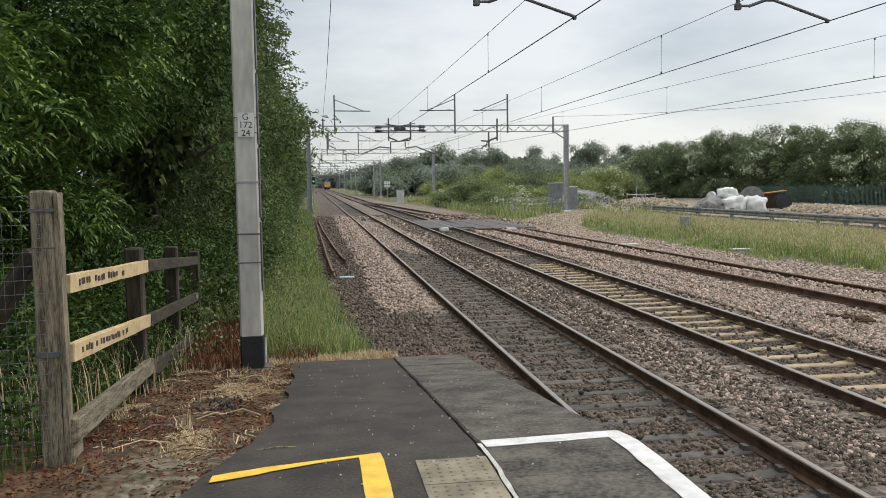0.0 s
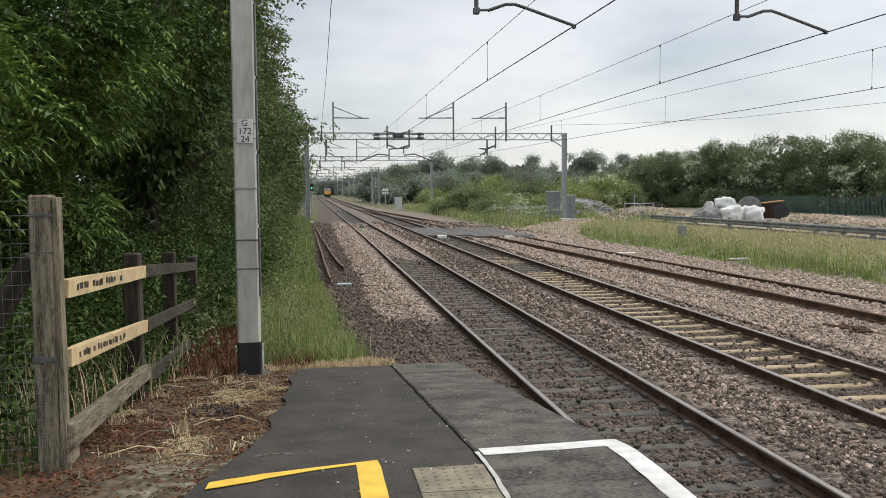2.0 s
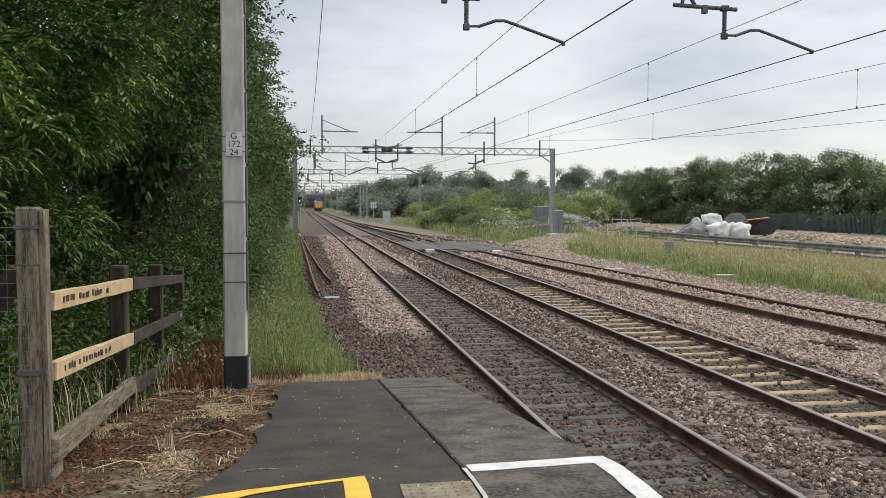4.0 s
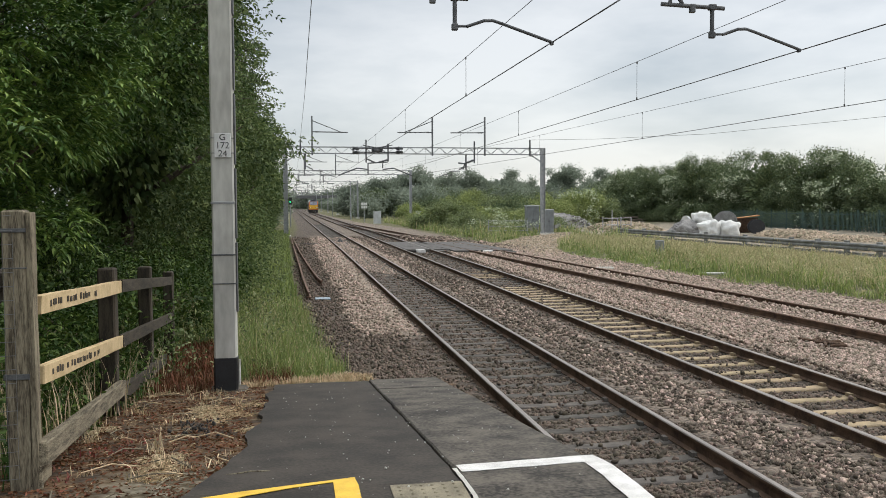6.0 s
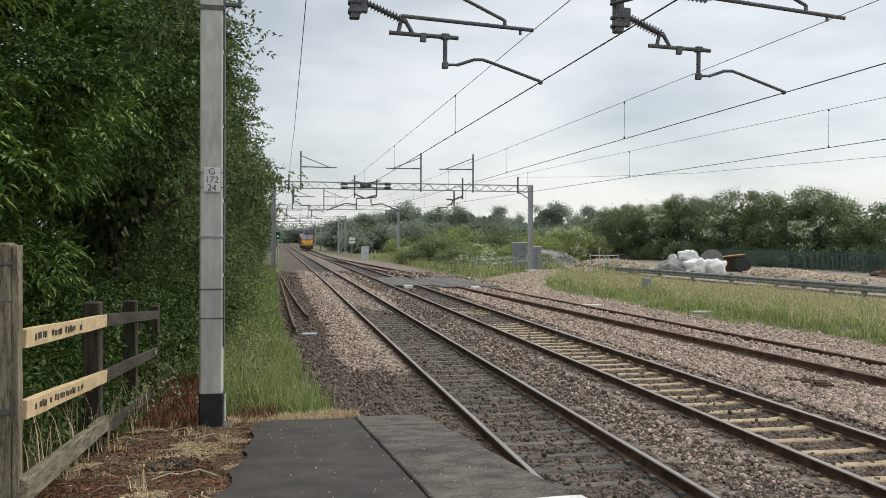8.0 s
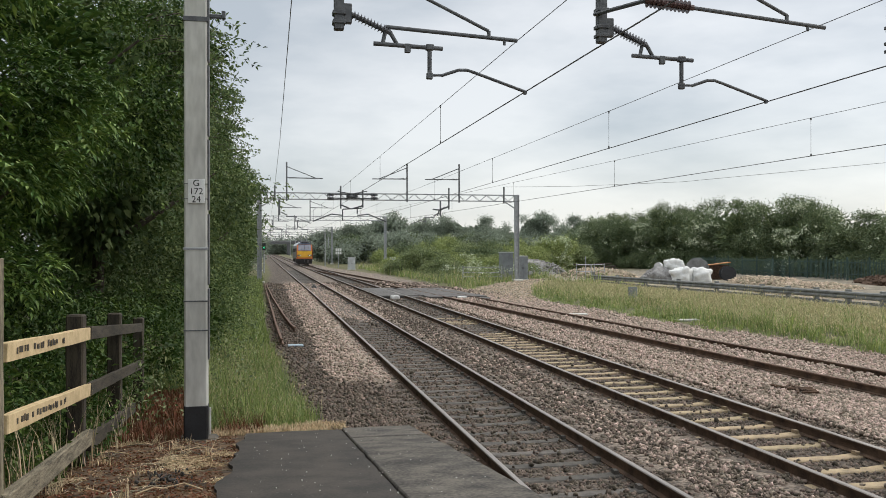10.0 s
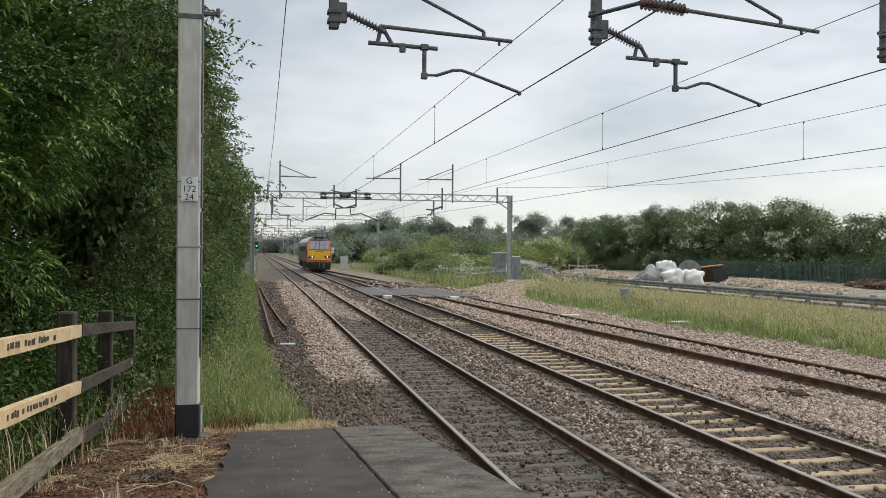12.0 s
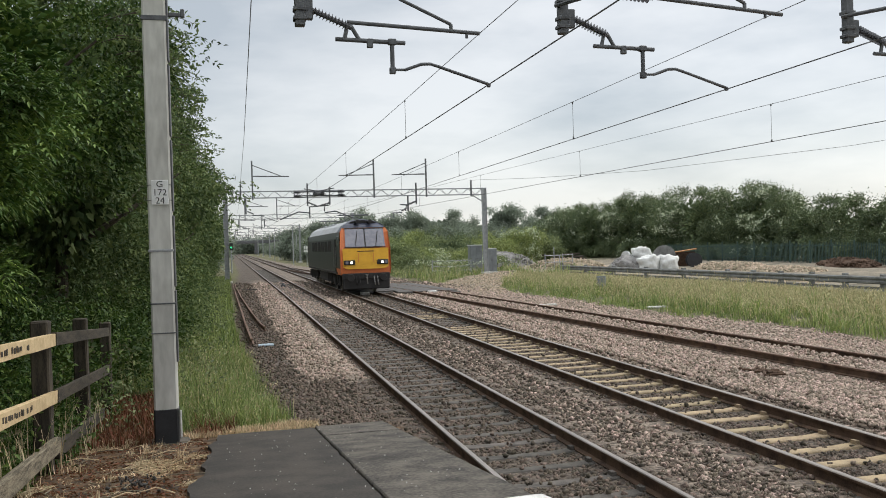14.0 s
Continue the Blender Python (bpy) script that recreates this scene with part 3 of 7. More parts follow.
def i_leg(bm, x, y, z0, z1, w=0.30, d=0.30):
    box(bm, (x - w / 2, y, (z0 + z1) / 2), (0.03, d, z1 - z0))
    box(bm, (x + w / 2, y, (z0 + z1) / 2), (0.03, d, z1 - z0))
    box(bm, (x, y, (z0 + z1) / 2), (w - 0.03, 0.024, z1 - z0))


def bracket_post(p, x, y, z0, z1, side):
    """An upright on the beam with a stayed arm for the high wires."""
    bm = bmesh.new()
    bar(bm, (x, y - 0.2, z0), (x, y - 0.2, z1), 0.12, 0.12)
    up = part("upright", bm, M_MIDSTEEL, p)
    bm = bmesh.new()
    zt = z0 + (z1 - z0) * 0.60
    rod(bm, (x, y - 0.2, zt), (x + side * 2.9, y - 0.2, zt - 0.03), 0.045, seg=6)
    rod(bm, (x, y - 0.2, z1 - 0.35), (x + side * 2.3, y - 0.2, zt), 0.035, seg=6)
    insulator(bm, (x + side * 0.15, y - 0.2, zt), (x + side * 0.7, y - 0.2, zt), 0.08, 6)
    part("stayed_arm", bm, M_MIDSTEEL, up)


def register(p, x, y, z, side, top=6.6):
    """Drop post, insulator, tube and steady arm that hold a contact wire at (x, z)."""
    q = x - side * 2.5
    bm = bmesh.new()
    bar(bm, (q, y, 5.35), (q, y, top), 0.12, 0.12)
    post = part("drop_post", bm, M_MIDSTEEL, p)
    bm = bmesh.new()
    insulator(bm, (q + side * 0.1, y, 5.6), (q + side * 0.62, y, 5.34), 0.09, 7)
    rod(bm, (q + side * 0.5, y, 5.24), (q + side * 1.4, y, 5.22), 0.04, seg=6)
    rod(bm, (q + side * 1.25, y, 5.22), (q + side * 1.25, y, 4.82), 0.035, seg=6)
    rod(bm, (q + side * 1.25, y, 4.86), (q + side * 1.7, y, 4.97), 0.025, seg=6)
    rod(bm, (q + side * 1.7, y, 4.97), (x, y, z + 0.02), 0.025, seg=6)
    part("steady_arm", bm, M_MIDSTEEL, post)


def build_portal(y, x0, x1, top, far=False, uprights=(), regs=(), label="galvanised steel overhead line portal with lattice beam"):
    p = thing("overhead_portal", label, "portal", group="overhead line portals")
    depth = 0.55
    for x in (x0, x1):
        bm = bmesh.new()
        i_leg(bm, x, y, -0.35, top + 0.02, 0.34 if not far else 0.3, 0.34)
        leg = part("leg", bm, M_GALV, p)
        bm = bmesh.new()
        box(bm, (x, y, -0.16), (0.8, 0.8, 0.36), bev=0.03)
        part("footing", bm, M_CONC, leg)
        bm = bmesh.new()
        s = 1 if x == x0 else -1
        bar(bm, (x, y, top - 1.25), (x + s * 1.1, y, top - depth), 0.09, 0.09)
        part("knee_brace", bm, M_GALV, leg)
    bm = bmesh.new()
    lattice(bm, x0 + 0.15, x1 - 0.15, y, top - depth, top - 0.03, step=0.62 if not far else 1.2)
    part("beam", bm, M_GALV, p)
    for x, z, s in uprights:
        bracket_post(p, x, y, top - depth - 0.15, z, s)
    for x, s in regs:
        register(p, x, y, 4.68, s, top - depth)
    return p


def build_portals():
    p = build_portal(YP, -3.95, 17.55, 7.19, uprights=((-1.79, 9.62, 1), (8.04, 9.68, -1), (12.47, 9.71, -1)), regs=((0.15, 1), (8.4, -1)))
    # short posts and the switch gear on the beam
    for x, z0, z1 in ((-2.73, 6.5, 7.75), (16.35, 6.5, 7.85), (11.57, 5.9, 7.7), (2.55, 5.9, 7.75), (4.35, 6.0, 7.45)):
        bm = bmesh.new()
        bar(bm, (x, YP - 0.25, z0), (x, YP - 0.25, z1), 0.11, 0.11)
        part("short_post", bm, M_DARKSTEEL, p)
    bm = bmesh.new()
    for x, z in ((1.72, 7.02), (1.72, 6.72), (5.28, 7.05), (5.28, 6.76)):
        insulator(bm, (x - 0.28, YP - 0.35, z), (x + 0.28, YP - 0.35, z), 0.19, 4, 0.08)
    for x, z in ((3.15, 7.15), (3.75, 7.15)):
        insulator(bm, (x, YP - 0.35, 6.7), (x, YP - 0.35, z), 0.2, 5, 0.1)
    box(bm, (3.45, YP - 0.35, 6.9), (0.9, 0.3, 0.22), bev=0.04)
    for z in (6.74, 7.06):
        rod(bm, (1.5, YP - 0.35, z), (5.5, YP - 0.35, z), 0.05, seg=6)
    rod(bm, (3.45, YP - 0.35, 7.1), (2.3, YP - 0.35, 7.3), 0.04, seg=6)
    rod(bm, (3.45, YP - 0.35, 7.1), (4.7, YP - 0.35, 7.34), 0.04, seg=6)
    part("isolator_switch", bm, M_DARKSTEEL, p, "dark isolator switch gear on the beam")
    bm = bmesh.new()
    insulator(bm, (11.57, YP - 0.25, 6.15), (10.75, YP - 0.25, 5.85), 0.12, 6, 0.05)
    rod(bm, (10.75, YP - 0.25, 5.85), (10.2, YP - 0.25, 5.9), 0.06)
    rod(bm, (10.75, YP - 0.25, 5.85), (10.6, YP - 0.25, 5.35), 0.05)
    part("insulator", bm, M_DARKSTEEL, p)
    bm = bmesh.new()
    insulator(bm, (2.6, YP - 0.25, 6.2), (3.3, YP - 0.25, 5.9), 0.1, 6, 0.05)
    insulator(bm, (4.35, YP - 0.25, 6.15), (3.5, YP - 0.25, 5.9), 0.1, 6, 0.05)
    rod(bm, (2.7, YP - 0.25, 5.85), (4.3, YP - 0.25, 5.95), 0.05)
    rod(bm, (2.7, YP - 0.25, 5.85), (2.7, YP - 0.25, 4.9), 0.05)
    rod(bm, (3.9, YP - 0.25, 5.85), (3.9, YP - 0.25, 5.45), 0.05)
    for s, x in ((-1, 2.7), (1, 3.9)):
        rod(bm, (x, YP - 0.25, 5.35), (x + s * 0.9, YP - 0.25, 5.45), 0.05)
        rod(bm, (x + s * 0.9, YP - 0.25, 5.45), (x + s * 2.4, YP - 0.25, 4.85), 0.05)
    part("steady_arm", bm, M_DARKSTEEL, p)
    for i, (y, x1, top) in enumerate(((112.3, 12.2, 6.6), (168, 9.6, 6.7), (226, 9.0, 6.8), (284, 9.0, 6.8), (342, 9, 6.8), (400, 9, 6.8))):
        b = bend(y)
        build_portal(y, -4.0 + b, x1 + b, top + 0.35, True, ((-1.6 + b, top + 2.6, 1), (2.4 + b, top + 2.6, 1)), ((0.1 + b, 1), (3.3 + b, 1)))


def build_near_registration():
    """The arms hanging from the beam overhead that hold the wires of each track."""
    labels = ("grey steel registration arm with ribbed insulators holding a contact wire", "grey steel registration arm with ribbed insulators holding a contact wire")
    for k, (x, col) in enumerate(((0.07, M_INSUL), (3.755, M_INSUL_RED), (8.45, M_INSUL))):
        r = thing("registration_arm", labels[0], "overhead arm", group="registration arms over the tracks")
        q = x - 2.54
        z_off = 0.0
        bm = bmesh.new()
        box(bm, (q, YM, 6.55), (0.13, 0.13, 2.3), bev=0.01)
        for z in (5.50, 5.62, 5.86):
            box(bm, (q, YM, z), (0.17, 0.17, 0.05), bev=0.006)
        box(bm, (q + 0.11, YM, 5.62), (0.12, 0.10, 0.26), bev=0.01)
        part("drop_post", bm, M_DARKSTEEL, r)
        bm = bmesh.new()
        insulator(bm, (q + 0.16, YM, 5.62), (q + 0.68, YM, 5.40), 0.07, 11, 0.034)
        part("insulator", bm, M_INSUL, r, "ribbed grey insulator")
        bm = bmesh.new()
        rod(bm, (q + 0.46, YM, 5.245), (q + 1.40, YM, 5.215), 0.030, seg=10)
        rod(bm, (q + 0.58, YM, 5.24), (q + 0.62, YM, 5.42), 0.028)
        rod(bm, (q + 0.78, YM, 5.24), (q + 0.66, YM, 5.44), 0.028)
        box(bm, (q + 0.92, YM, 5.20), (0.08, 0.06, 0.12), bev=0.008)
        box(bm, (q + 1.22, YM, 5.225), (0.11, 0.08, 0.08), bev=0.01)
        part("tube", bm, M_DARKSTEEL, r)
        bm = bmesh.new()
        rod(bm, (q + 1.22, YM, 5.22), (q + 1.22, YM, 4.80), 0.030, seg=10)
        box(bm, (q + 1.22, YM, 4.84), (0.085, 0.07, 0.09), bev=0.01)
        rod(bm, (q + 1.22, YM, 4.85), (q + 1.38, YM, 4.855), 0.018)
        part("drop_tube", bm, M_DARKSTEEL, r)
        bm = bmesh.new()
        pts = [(q + 1.38, YM, 4.85), (q + 1.62, YM, 4.935), (q + 1.74, YM, 4.94), (q + 1.86, YM, 4.905), (x + 0.025, YM, 4.675)]
        for a, b in zip(pts, pts[1:]):
            rod(bm, a, b, 0.022, seg=8)
        box(bm, (x + 0.025, YM, 4.66), (0.04, 0.06, 0.05), bev=0.006)
        part("steady_arm", bm, M_DARKSTEEL, r)
        # upper cantilever to the catenary wire
        bm = bmesh.new()
        up = 0.0 if k == 0 else 0.58
        if k == 0:
            a0, a1 = (q + 0.62, YM, 5.475), (q + 2.45, YM, 5.375)
        else:
            a0, a1 = (q + 0.22, YM - 0.95, 5.74), (q + 2.86, YM - 0.95, 5.52)
        d = Vector(a1) - Vector(a0)
        if k:
            insulator(bm, Vector(a0), Vector(a0) + d * 0.26, 0.085, 11, 0.04)
        part("upper_insulator", bm, col, r, "ribbed insulator of the upper tube") if k else bm.free()
        bm = bmesh.new()
        rod(bm, Vector(a0) + d * (0.26 if k else 0.0), a1, 0.028, seg=10)
        if k:
            rod(bm, (q - 0.1, YM, 5.80), a0, 0.03)
        e = Vector(a0) + d * 0.78
        rod(bm, e, e + Vector((0, 0, 0.09)), 0.026)
        rod(bm, e + Vector((0, 0, 0.09)), e + Vector((-1.25, 0, 0.66)), 0.024)
        rod(bm, Vector(a1) - d * 0.1, Vector(a1) - d * 0.1 + Vector((0, 0, -0.08)), 0.02)
        part("cantilever_tube", bm, M_DARKSTEEL, r)
    # the beam that carries them, over the platform end
    p = thing("overhead_portal", "galvanised lattice beam overhead carrying registration arms", "portal", group="overhead line portals")
    bm = bmesh.new()
    lattice(bm, -4.29, 13.5, YM, 7.05, 7.6)
    part("beam", bm, M_GALV, p)
    bm = bmesh.new()
    i_leg(bm, 13.6, YM, -0.4, 7.6)
    part("leg", bm, M_GALV, p)


def wire(name, pts, r, label, group="overhead wires"):
    ring = [(r * math.cos(k * 1.2566), r * math.sin(k * 1.2566)) for k in range(5)]
    pts = [p for i, p in enumerate(pts) if i == 0 or (Vector(p) - Vector(pts[i - 1])).length > 0.01]
    v, f = sweep(ring, [(*p, 0.0) for p in pts])
    ob = mesh_part(name, v, f, M_WIRE)
    return tagged(ob, label, "overhead wire", group)


def build_wires():
    sup = [-46.0, YM, YP, 112.3, 168.0, 226.0, 284.0, 342.0, 400.0]

    def catenary(f, zs, sag, x_stag, zc=4.68, start=0):
        cat, con, drops = [], [], []
        for k in range(len(sup) - 1):
            a, b = sup[k], sup[k + 1]
            n = 12
            xa, xb = f(a) + x_stag[k % 2], f(b) + x_stag[(k + 1) % 2]
            za, zb = zs[min(k, len(zs) - 1)], zs[min(k + 1, len(zs) - 1)]
            for i in range(n + 1):
                u = i / n
                y, x = a + (b - a) * u, xa + (xb - xa) * u
                cat.append((x, y, za + (zb - za) * u - 4 * sag * u * (1 - u)))
            con += [(xa, a, zc), (xb, b, zc)]
            if b < 240:
                m = 6
                for i in range(m):
                    y = a + 5.9 + (b - a - 11.8) * i / (m - 1)
                    u = (y - a) / (b - a)
                    x = xa + (xb - xa) * u
                    drops.append((x, y, za + (zb - za) * u - 4 * sag * u * (1 - u)))
        ob = wire("contact_wire", con, 0.0085, "dark contact wire strung above a railway track")
        wire("catenary_wire", cat, 0.0055, "dark catenary wire sagging between portals")
        for x, y, z in drops:
            bm = bmesh.new()
            rod(bm, (x, y, zc), (x, y, z), 0.0045, seg=4)
            box(bm, (x, y, zc + 0.02), (0.02, 0.03, 0.06))
            box(bm, (x, y, z - 0.02), (0.02, 0.03, 0.05))
            tagged(part("dropper_wire", bm, M_WIRE), "thin vertical dropper wire between two overhead wires", "dropper", "dropper wires")

    catenary(t1, (5.5, 5.48, 5.5, 5.5), 0.06, (0.12, 0.105))
    catenary(t2, (5.5, 5.47, 5.5, 5.5), 0.04, (0.25, 0.445), 4.665)

    def f3(y):
        return 8.61 - 0.0745 * (y - 17.49) if y < 90 else t2(y) + 0.2
    catenary(f3, (5.5, 5.46, 5.5, 5.5), 0.02, (0.0, 0.0), 4.6)
    wire("earth_wire", [(-2.95, -40, 7.7), (-2.93, 12, 7.6), (-2.8, 40, 7.5), (-2.73, YP, 7.74), (-2.7, 112, 7.6), (-3.2, 226, 7.7), (-3.8, 400, 7.7)], 0.011, "dark earth wire along the mast tops")
    wire("feeder_wire", [(16.35, YP - 0.25, 7.85), (20, 64.2, 7.5), (25, 55.6, 7.25), (32, 43.6, 7.55), (41, 28, 8.6)], 0.012, "dark feeder wire leading off to the yard")


build_near_mast()
build_portals()
build_near_registration()
build_wires()
# ---- locomotive ----
M_L_GREEN = mat("dark_olive_loco_paint", (0.050, 0.058, 0.055), (0.034, 0.040, 0.040), 0.42, scale=1.5, fine=30, bump=0.05, dist=0.003)
M_L_ORANGE = mat("orange_loco_paint", (0.72, 0.20, 0.055), (0.58, 0.15, 0.04), 0.45, scale=2, fine=30, bump=0.04, dist=0.003)
M_L_YELLOW = mat("warning_yellow_paint", (0.85, 0.47, 0.035), (0.72, 0.37, 0.025), 0.45, scale=2, fine=30, bump=0.04, dist=0.003)
M_L_ROOF = mat("pale_grey_roof_paint", (0.52, 0.53, 0.54), (0.36, 0.37, 0.38), 0.6, scale=1.5, fine=20, bump=0.1, dist=0.004)
M_L_NAVY = mat("dark_blue_roof_dome", (0.055, 0.062, 0.095), (0.04, 0.045, 0.07), 0.45, scale=2, bump=0.04, dist=0.003)
M_L_UNDER = mat("grimy_black_running_gear", (0.030, 0.028, 0.027), (0.016, 0.015, 0.015), 0.75, scale=5, bump=0.2, dist=0.006)
M_L_STEEL = mat("bright_wheel_tread", (0.40, 0.39, 0.38), (0.25, 0.24, 0.23), 0.35, 0.9, bump=0)
M_GLASS = mat("dark_cab_glass", (0.20, 0.20, 0.24), (0.15, 0.15, 0.19), 0.08, 0.0, scale=1.5, fine=6, bump=0, spec=0.9)
M_LAMP = mat("lit_headlamp", (0.9, 0.9, 0.85), None, 0.3, bump=0, emit=((1.0, 0.95, 0.82), 1.3))
SECT = [(-1.32, 1.02), (-1.335, 1.35), (-1.335, 2.95), (-1.27, 3.30), (-1.05, 3.64), (-0.62, 3.89), (0.0, 3.96), (0.62, 3.89), (1.05, 3.64), (1.27, 3.30), (1.335, 2.95), (1.335, 1.35), (1.32, 1.02)]


def nose_y(z):
    """How far the cab front lies back at a height."""
    return float(np.interp(z, (1.0, 1.25, 2.42, 3.46, 3.70, 3.96), (0.10, 0.0, 0.06, 0.52, 0.78, 1.35)))


def hull_strip(name, ids, y0, y1, material, parent, label="", nose0=False, off=0.0):
    """A strip of the lofted body shell between two cross-section points."""
    bm = bmesh.new()
    pts = [SECT[i] for i in ids]
    cols = []
    for x, z in pts:
        s = 1 + off / 1.33
        a = y0 + (nose_y(z) if nose0 else 0.0)
        b = y1 - (nose_y(z) if y1 > 21 else 0.0)
        n = 2 + int((b - a) / 4)
        cols.append([bm.verts.new((x * s, a + (b - a) * k / n, z + (off if z > 3.5 else 0.0))) for k in range(n + 1)])
    m = min(len(c) for c in cols)
    for c, d in zip(cols, cols[1:]):
        for k in range(m - 1):
            bm.faces.new((c[k], d[k], d[k + 1], c[k + 1]))
    bmesh.ops.recalc_face_normals(bm, faces=bm.faces)
    return part(name, bm, material, parent, label, smooth=False)


def front_patch(name, outline, material, parent, label="", off=0.0, depth=0.05):
    """A plate on the cab front that follows its rake."""
    bm = bmesh.new()
    f = bm.faces.new([bm.verts.new((x, nose_y(z) - off, z)) for x, z in outline])
    ex = bmesh.ops.extrude_face_region(bm, geom=[f])
    for v in ex["geom"]:
        if isinstance(v, bmesh.types.BMVert):
            v.co.y += depth
    bmesh.ops.recalc_face_normals(bm, faces=bm.faces)
    return part(name, bm, material, parent, label)


def wheelset(parent, y):
    bm = bmesh.new()
    rod(bm, (-0.8, 0, 0), (0.8, 0, 0), 0.09, seg=10)
    for s in (-1, 1):
        rod(bm, (s * 0.69, 0, 0), (s * 0.82, 0, 0), 0.57, seg=28)
        rod(bm, (s * 0.66, 0, 0), (s * 0.70, 0, 0), 0.60, seg=28)
        rod(bm, (s * 0.82, 0, 0), (s * 0.86, 0, 0), 0.42, 0.40, seg=20)
        for k in range(6):
            a = k * math.pi / 3
            box(bm, (s * 0.87, 0.25 * math.cos(a), 0.25 * math.sin(a)), (0.02, 0.07, 0.07))
    w = part("wheelset", bm, M_L_STEEL, parent, "steel wheels on an axle")
    w.location = (0, y, 0.57)
    return w


def build_loco():
    lo = thing("locomotive", "dark olive and orange electric locomotive with yellow cab front", "locomotive")
    y1 = 21.3
    bm = bmesh.new()
    # inner shell closes the body behind the painted skins
    secs = []
    for y, k in ((0.9, 0.97), (20.4, 0.97)):
        secs.append([bm.verts.new((x * k, y, 1.05 + (z - 1.05) * 0.985)) for x, z in SECT])
    n = len(SECT)
    for k in range(n):
        bm.faces.new((secs[0][k], secs[0][(k + 1) % n], secs[1][(k + 1) % n], secs[1][k]))
    bm.faces.new(secs[0])
    bm.faces.new(list(reversed(secs[1])))
    bmesh.ops.recalc_face_normals(bm, faces=bm.faces)
    part("inner_frame", bm, M_L_UNDER, lo)
    for ids, s in (((0, 1, 2, 3), "near"), ((12, 11, 10, 9), "far")):
        hull_strip("body_side", ids, 1.75, y1 - 1.6, M_L_GREEN, lo, "dark olive body side")
        hull_strip("cab_side", ids, 0.32, 1.75, M_L_GREEN, lo, "dark olive cab side", nose0=True)
        hull_strip("cab_pillar", ids, 0.0, 0.34, M_L_ORANGE, lo, "orange corner pillar", nose0=True)
        hull_strip("cab_skirt", ids[:2], 0.34, 2.6, M_L_ORANGE, lo, "orange lower cab side", off=0.006)
        sx = -1 if s == "near" else 1
        # light stripe under the roof and grille panels
        for k in range(6):
            bm = bmesh.new()
            y = 5.0 + k * 2.1
            box(bm, (sx * 1.335, y, 2.55), (0.03, 1.5, 0.62), bev=0.01)
            for j in range(7):
                box(bm, (sx * 1.352, y, 2.30 + j * 0.085), (0.02, 1.42, 0.025))
            part("side_grille", bm, M_L_UNDER, lo, "dark louvred side grille")
        bm = bmesh.new()
        box(bm, (sx * 1.34, 2.25, 2.0), (0.03, 0.66, 1.85), bev=0.01)
        door = part("cab_door", bm, M_L_UNDER, lo, "dark cab door")
        bm = bmesh.new()
        rod(bm, (sx * 1.39, 1.84, 1.35), (sx * 1.39, 1.84, 2.5), 0.018)
        part("handrail", bm, M_L_STEEL, door)
        bm = bmesh.new()
        rod(bm, (sx * 1.39, 2.66, 1.35), (sx * 1.39, 2.66, 2.5), 0.018)
        part("handrail", bm, M_L_STEEL, door)
        bm = bmesh.new()
        box(bm, (sx * 1.315, 1.32, 2.82), (0.04, 0.55, 0.52), bev=0.02)
        part("side_window", bm, M_GLASS, lo, "dark cab side window")
        bm = bmesh.new()
        box(bm, (sx * 1.30, 10.6, 1.10), (0.09, 18.2, 0.12), bev=0.01)
        part("sole_bar", bm, M_L_UNDER, lo, "black sole bar")
    hull_strip("roof", (3, 4, 5, 6, 7, 8, 9), 1.9, y1 - 1.9, M_L_ROOF, lo, "pale grey roof")
    hull_strip("roof_dome", (3, 4, 5, 6, 7, 8, 9), 0.0, 1.9, M_L_NAVY, lo, "dark blue roof dome over the cab", nose0=True)
    # cab front: orange surround, yellow panel, two windscreens
    front_patch("front_surround", [(-1.32, 1.02), (1.32, 1.02), (1.335, 2.3), (1.27, 3.30), (1.15, 3.50), (-1.15, 3.50), (-1.27, 3.30), (-1.335, 2.3)], M_L_ORANGE, lo, "orange surround of the cab front", 0.0, 0.12)
    front_patch("nose_panel", [(-1.20, 1.42), (-1.0, 1.31), (1.0, 1.31), (1.20, 1.42), (1.22, 2.40), (-1.22, 2.40)], M_L_YELLOW, lo, "bright yellow nose panel", 0.035, 0.10)
    front_patch("dome_front", [(-1.16, 3.50), (1.16, 3.50), (1.03, 3.66), (0.62, 3.90), (0.0, 3.97), (-0.62, 3.90), (-1.03, 3.66)], M_L_NAVY, lo, "dark blue dome front", 0.03, 0.2)
    front_patch("nose_recess", [(-0.46, 1.62), (0.46, 1.62), (0.46, 2.18), (-0.46, 2.18)], M_L_YELLOW, lo, "recessed panel in the yellow nose", 0.055, 0.03)
    for x, w, z in ((-0.40, 0.03, 1.9), (0.40, 0.03, 1.9)):
        front_patch("nose_seam", [(x - w / 2, 1.66), (x + w / 2, 1.66), (x + w / 2, 2.14), (x - w / 2, 2.14)], M_L_ORANGE, lo, "", 0.06, 0.02)
    front_patch("nose_seam", [(-0.44, 2.22), (0.44, 2.22), (0.44, 2.26), (-0.44, 2.26)], M_L_UNDER, lo, "dark slot below the windscreens", 0.045, 0.03)
    for a, b in ((-1.06, -0.03), (0.03, 1.06)):
        ws = front_patch("windscreen", [(a, 2.49), (b, 2.49), (b * 0.97, 3.42), (a * 0.97, 3.42)], M_GLASS, lo, "large dark windscreen pane", 0.045, 0.06)
        bm = bmesh.new()
        mid = (a + b) / 2
        rod(bm, (mid, nose_y(2.5) - 0.08, 2.50), (mid + 0.12, nose_y(3.1) - 0.08, 3.15), 0.014)
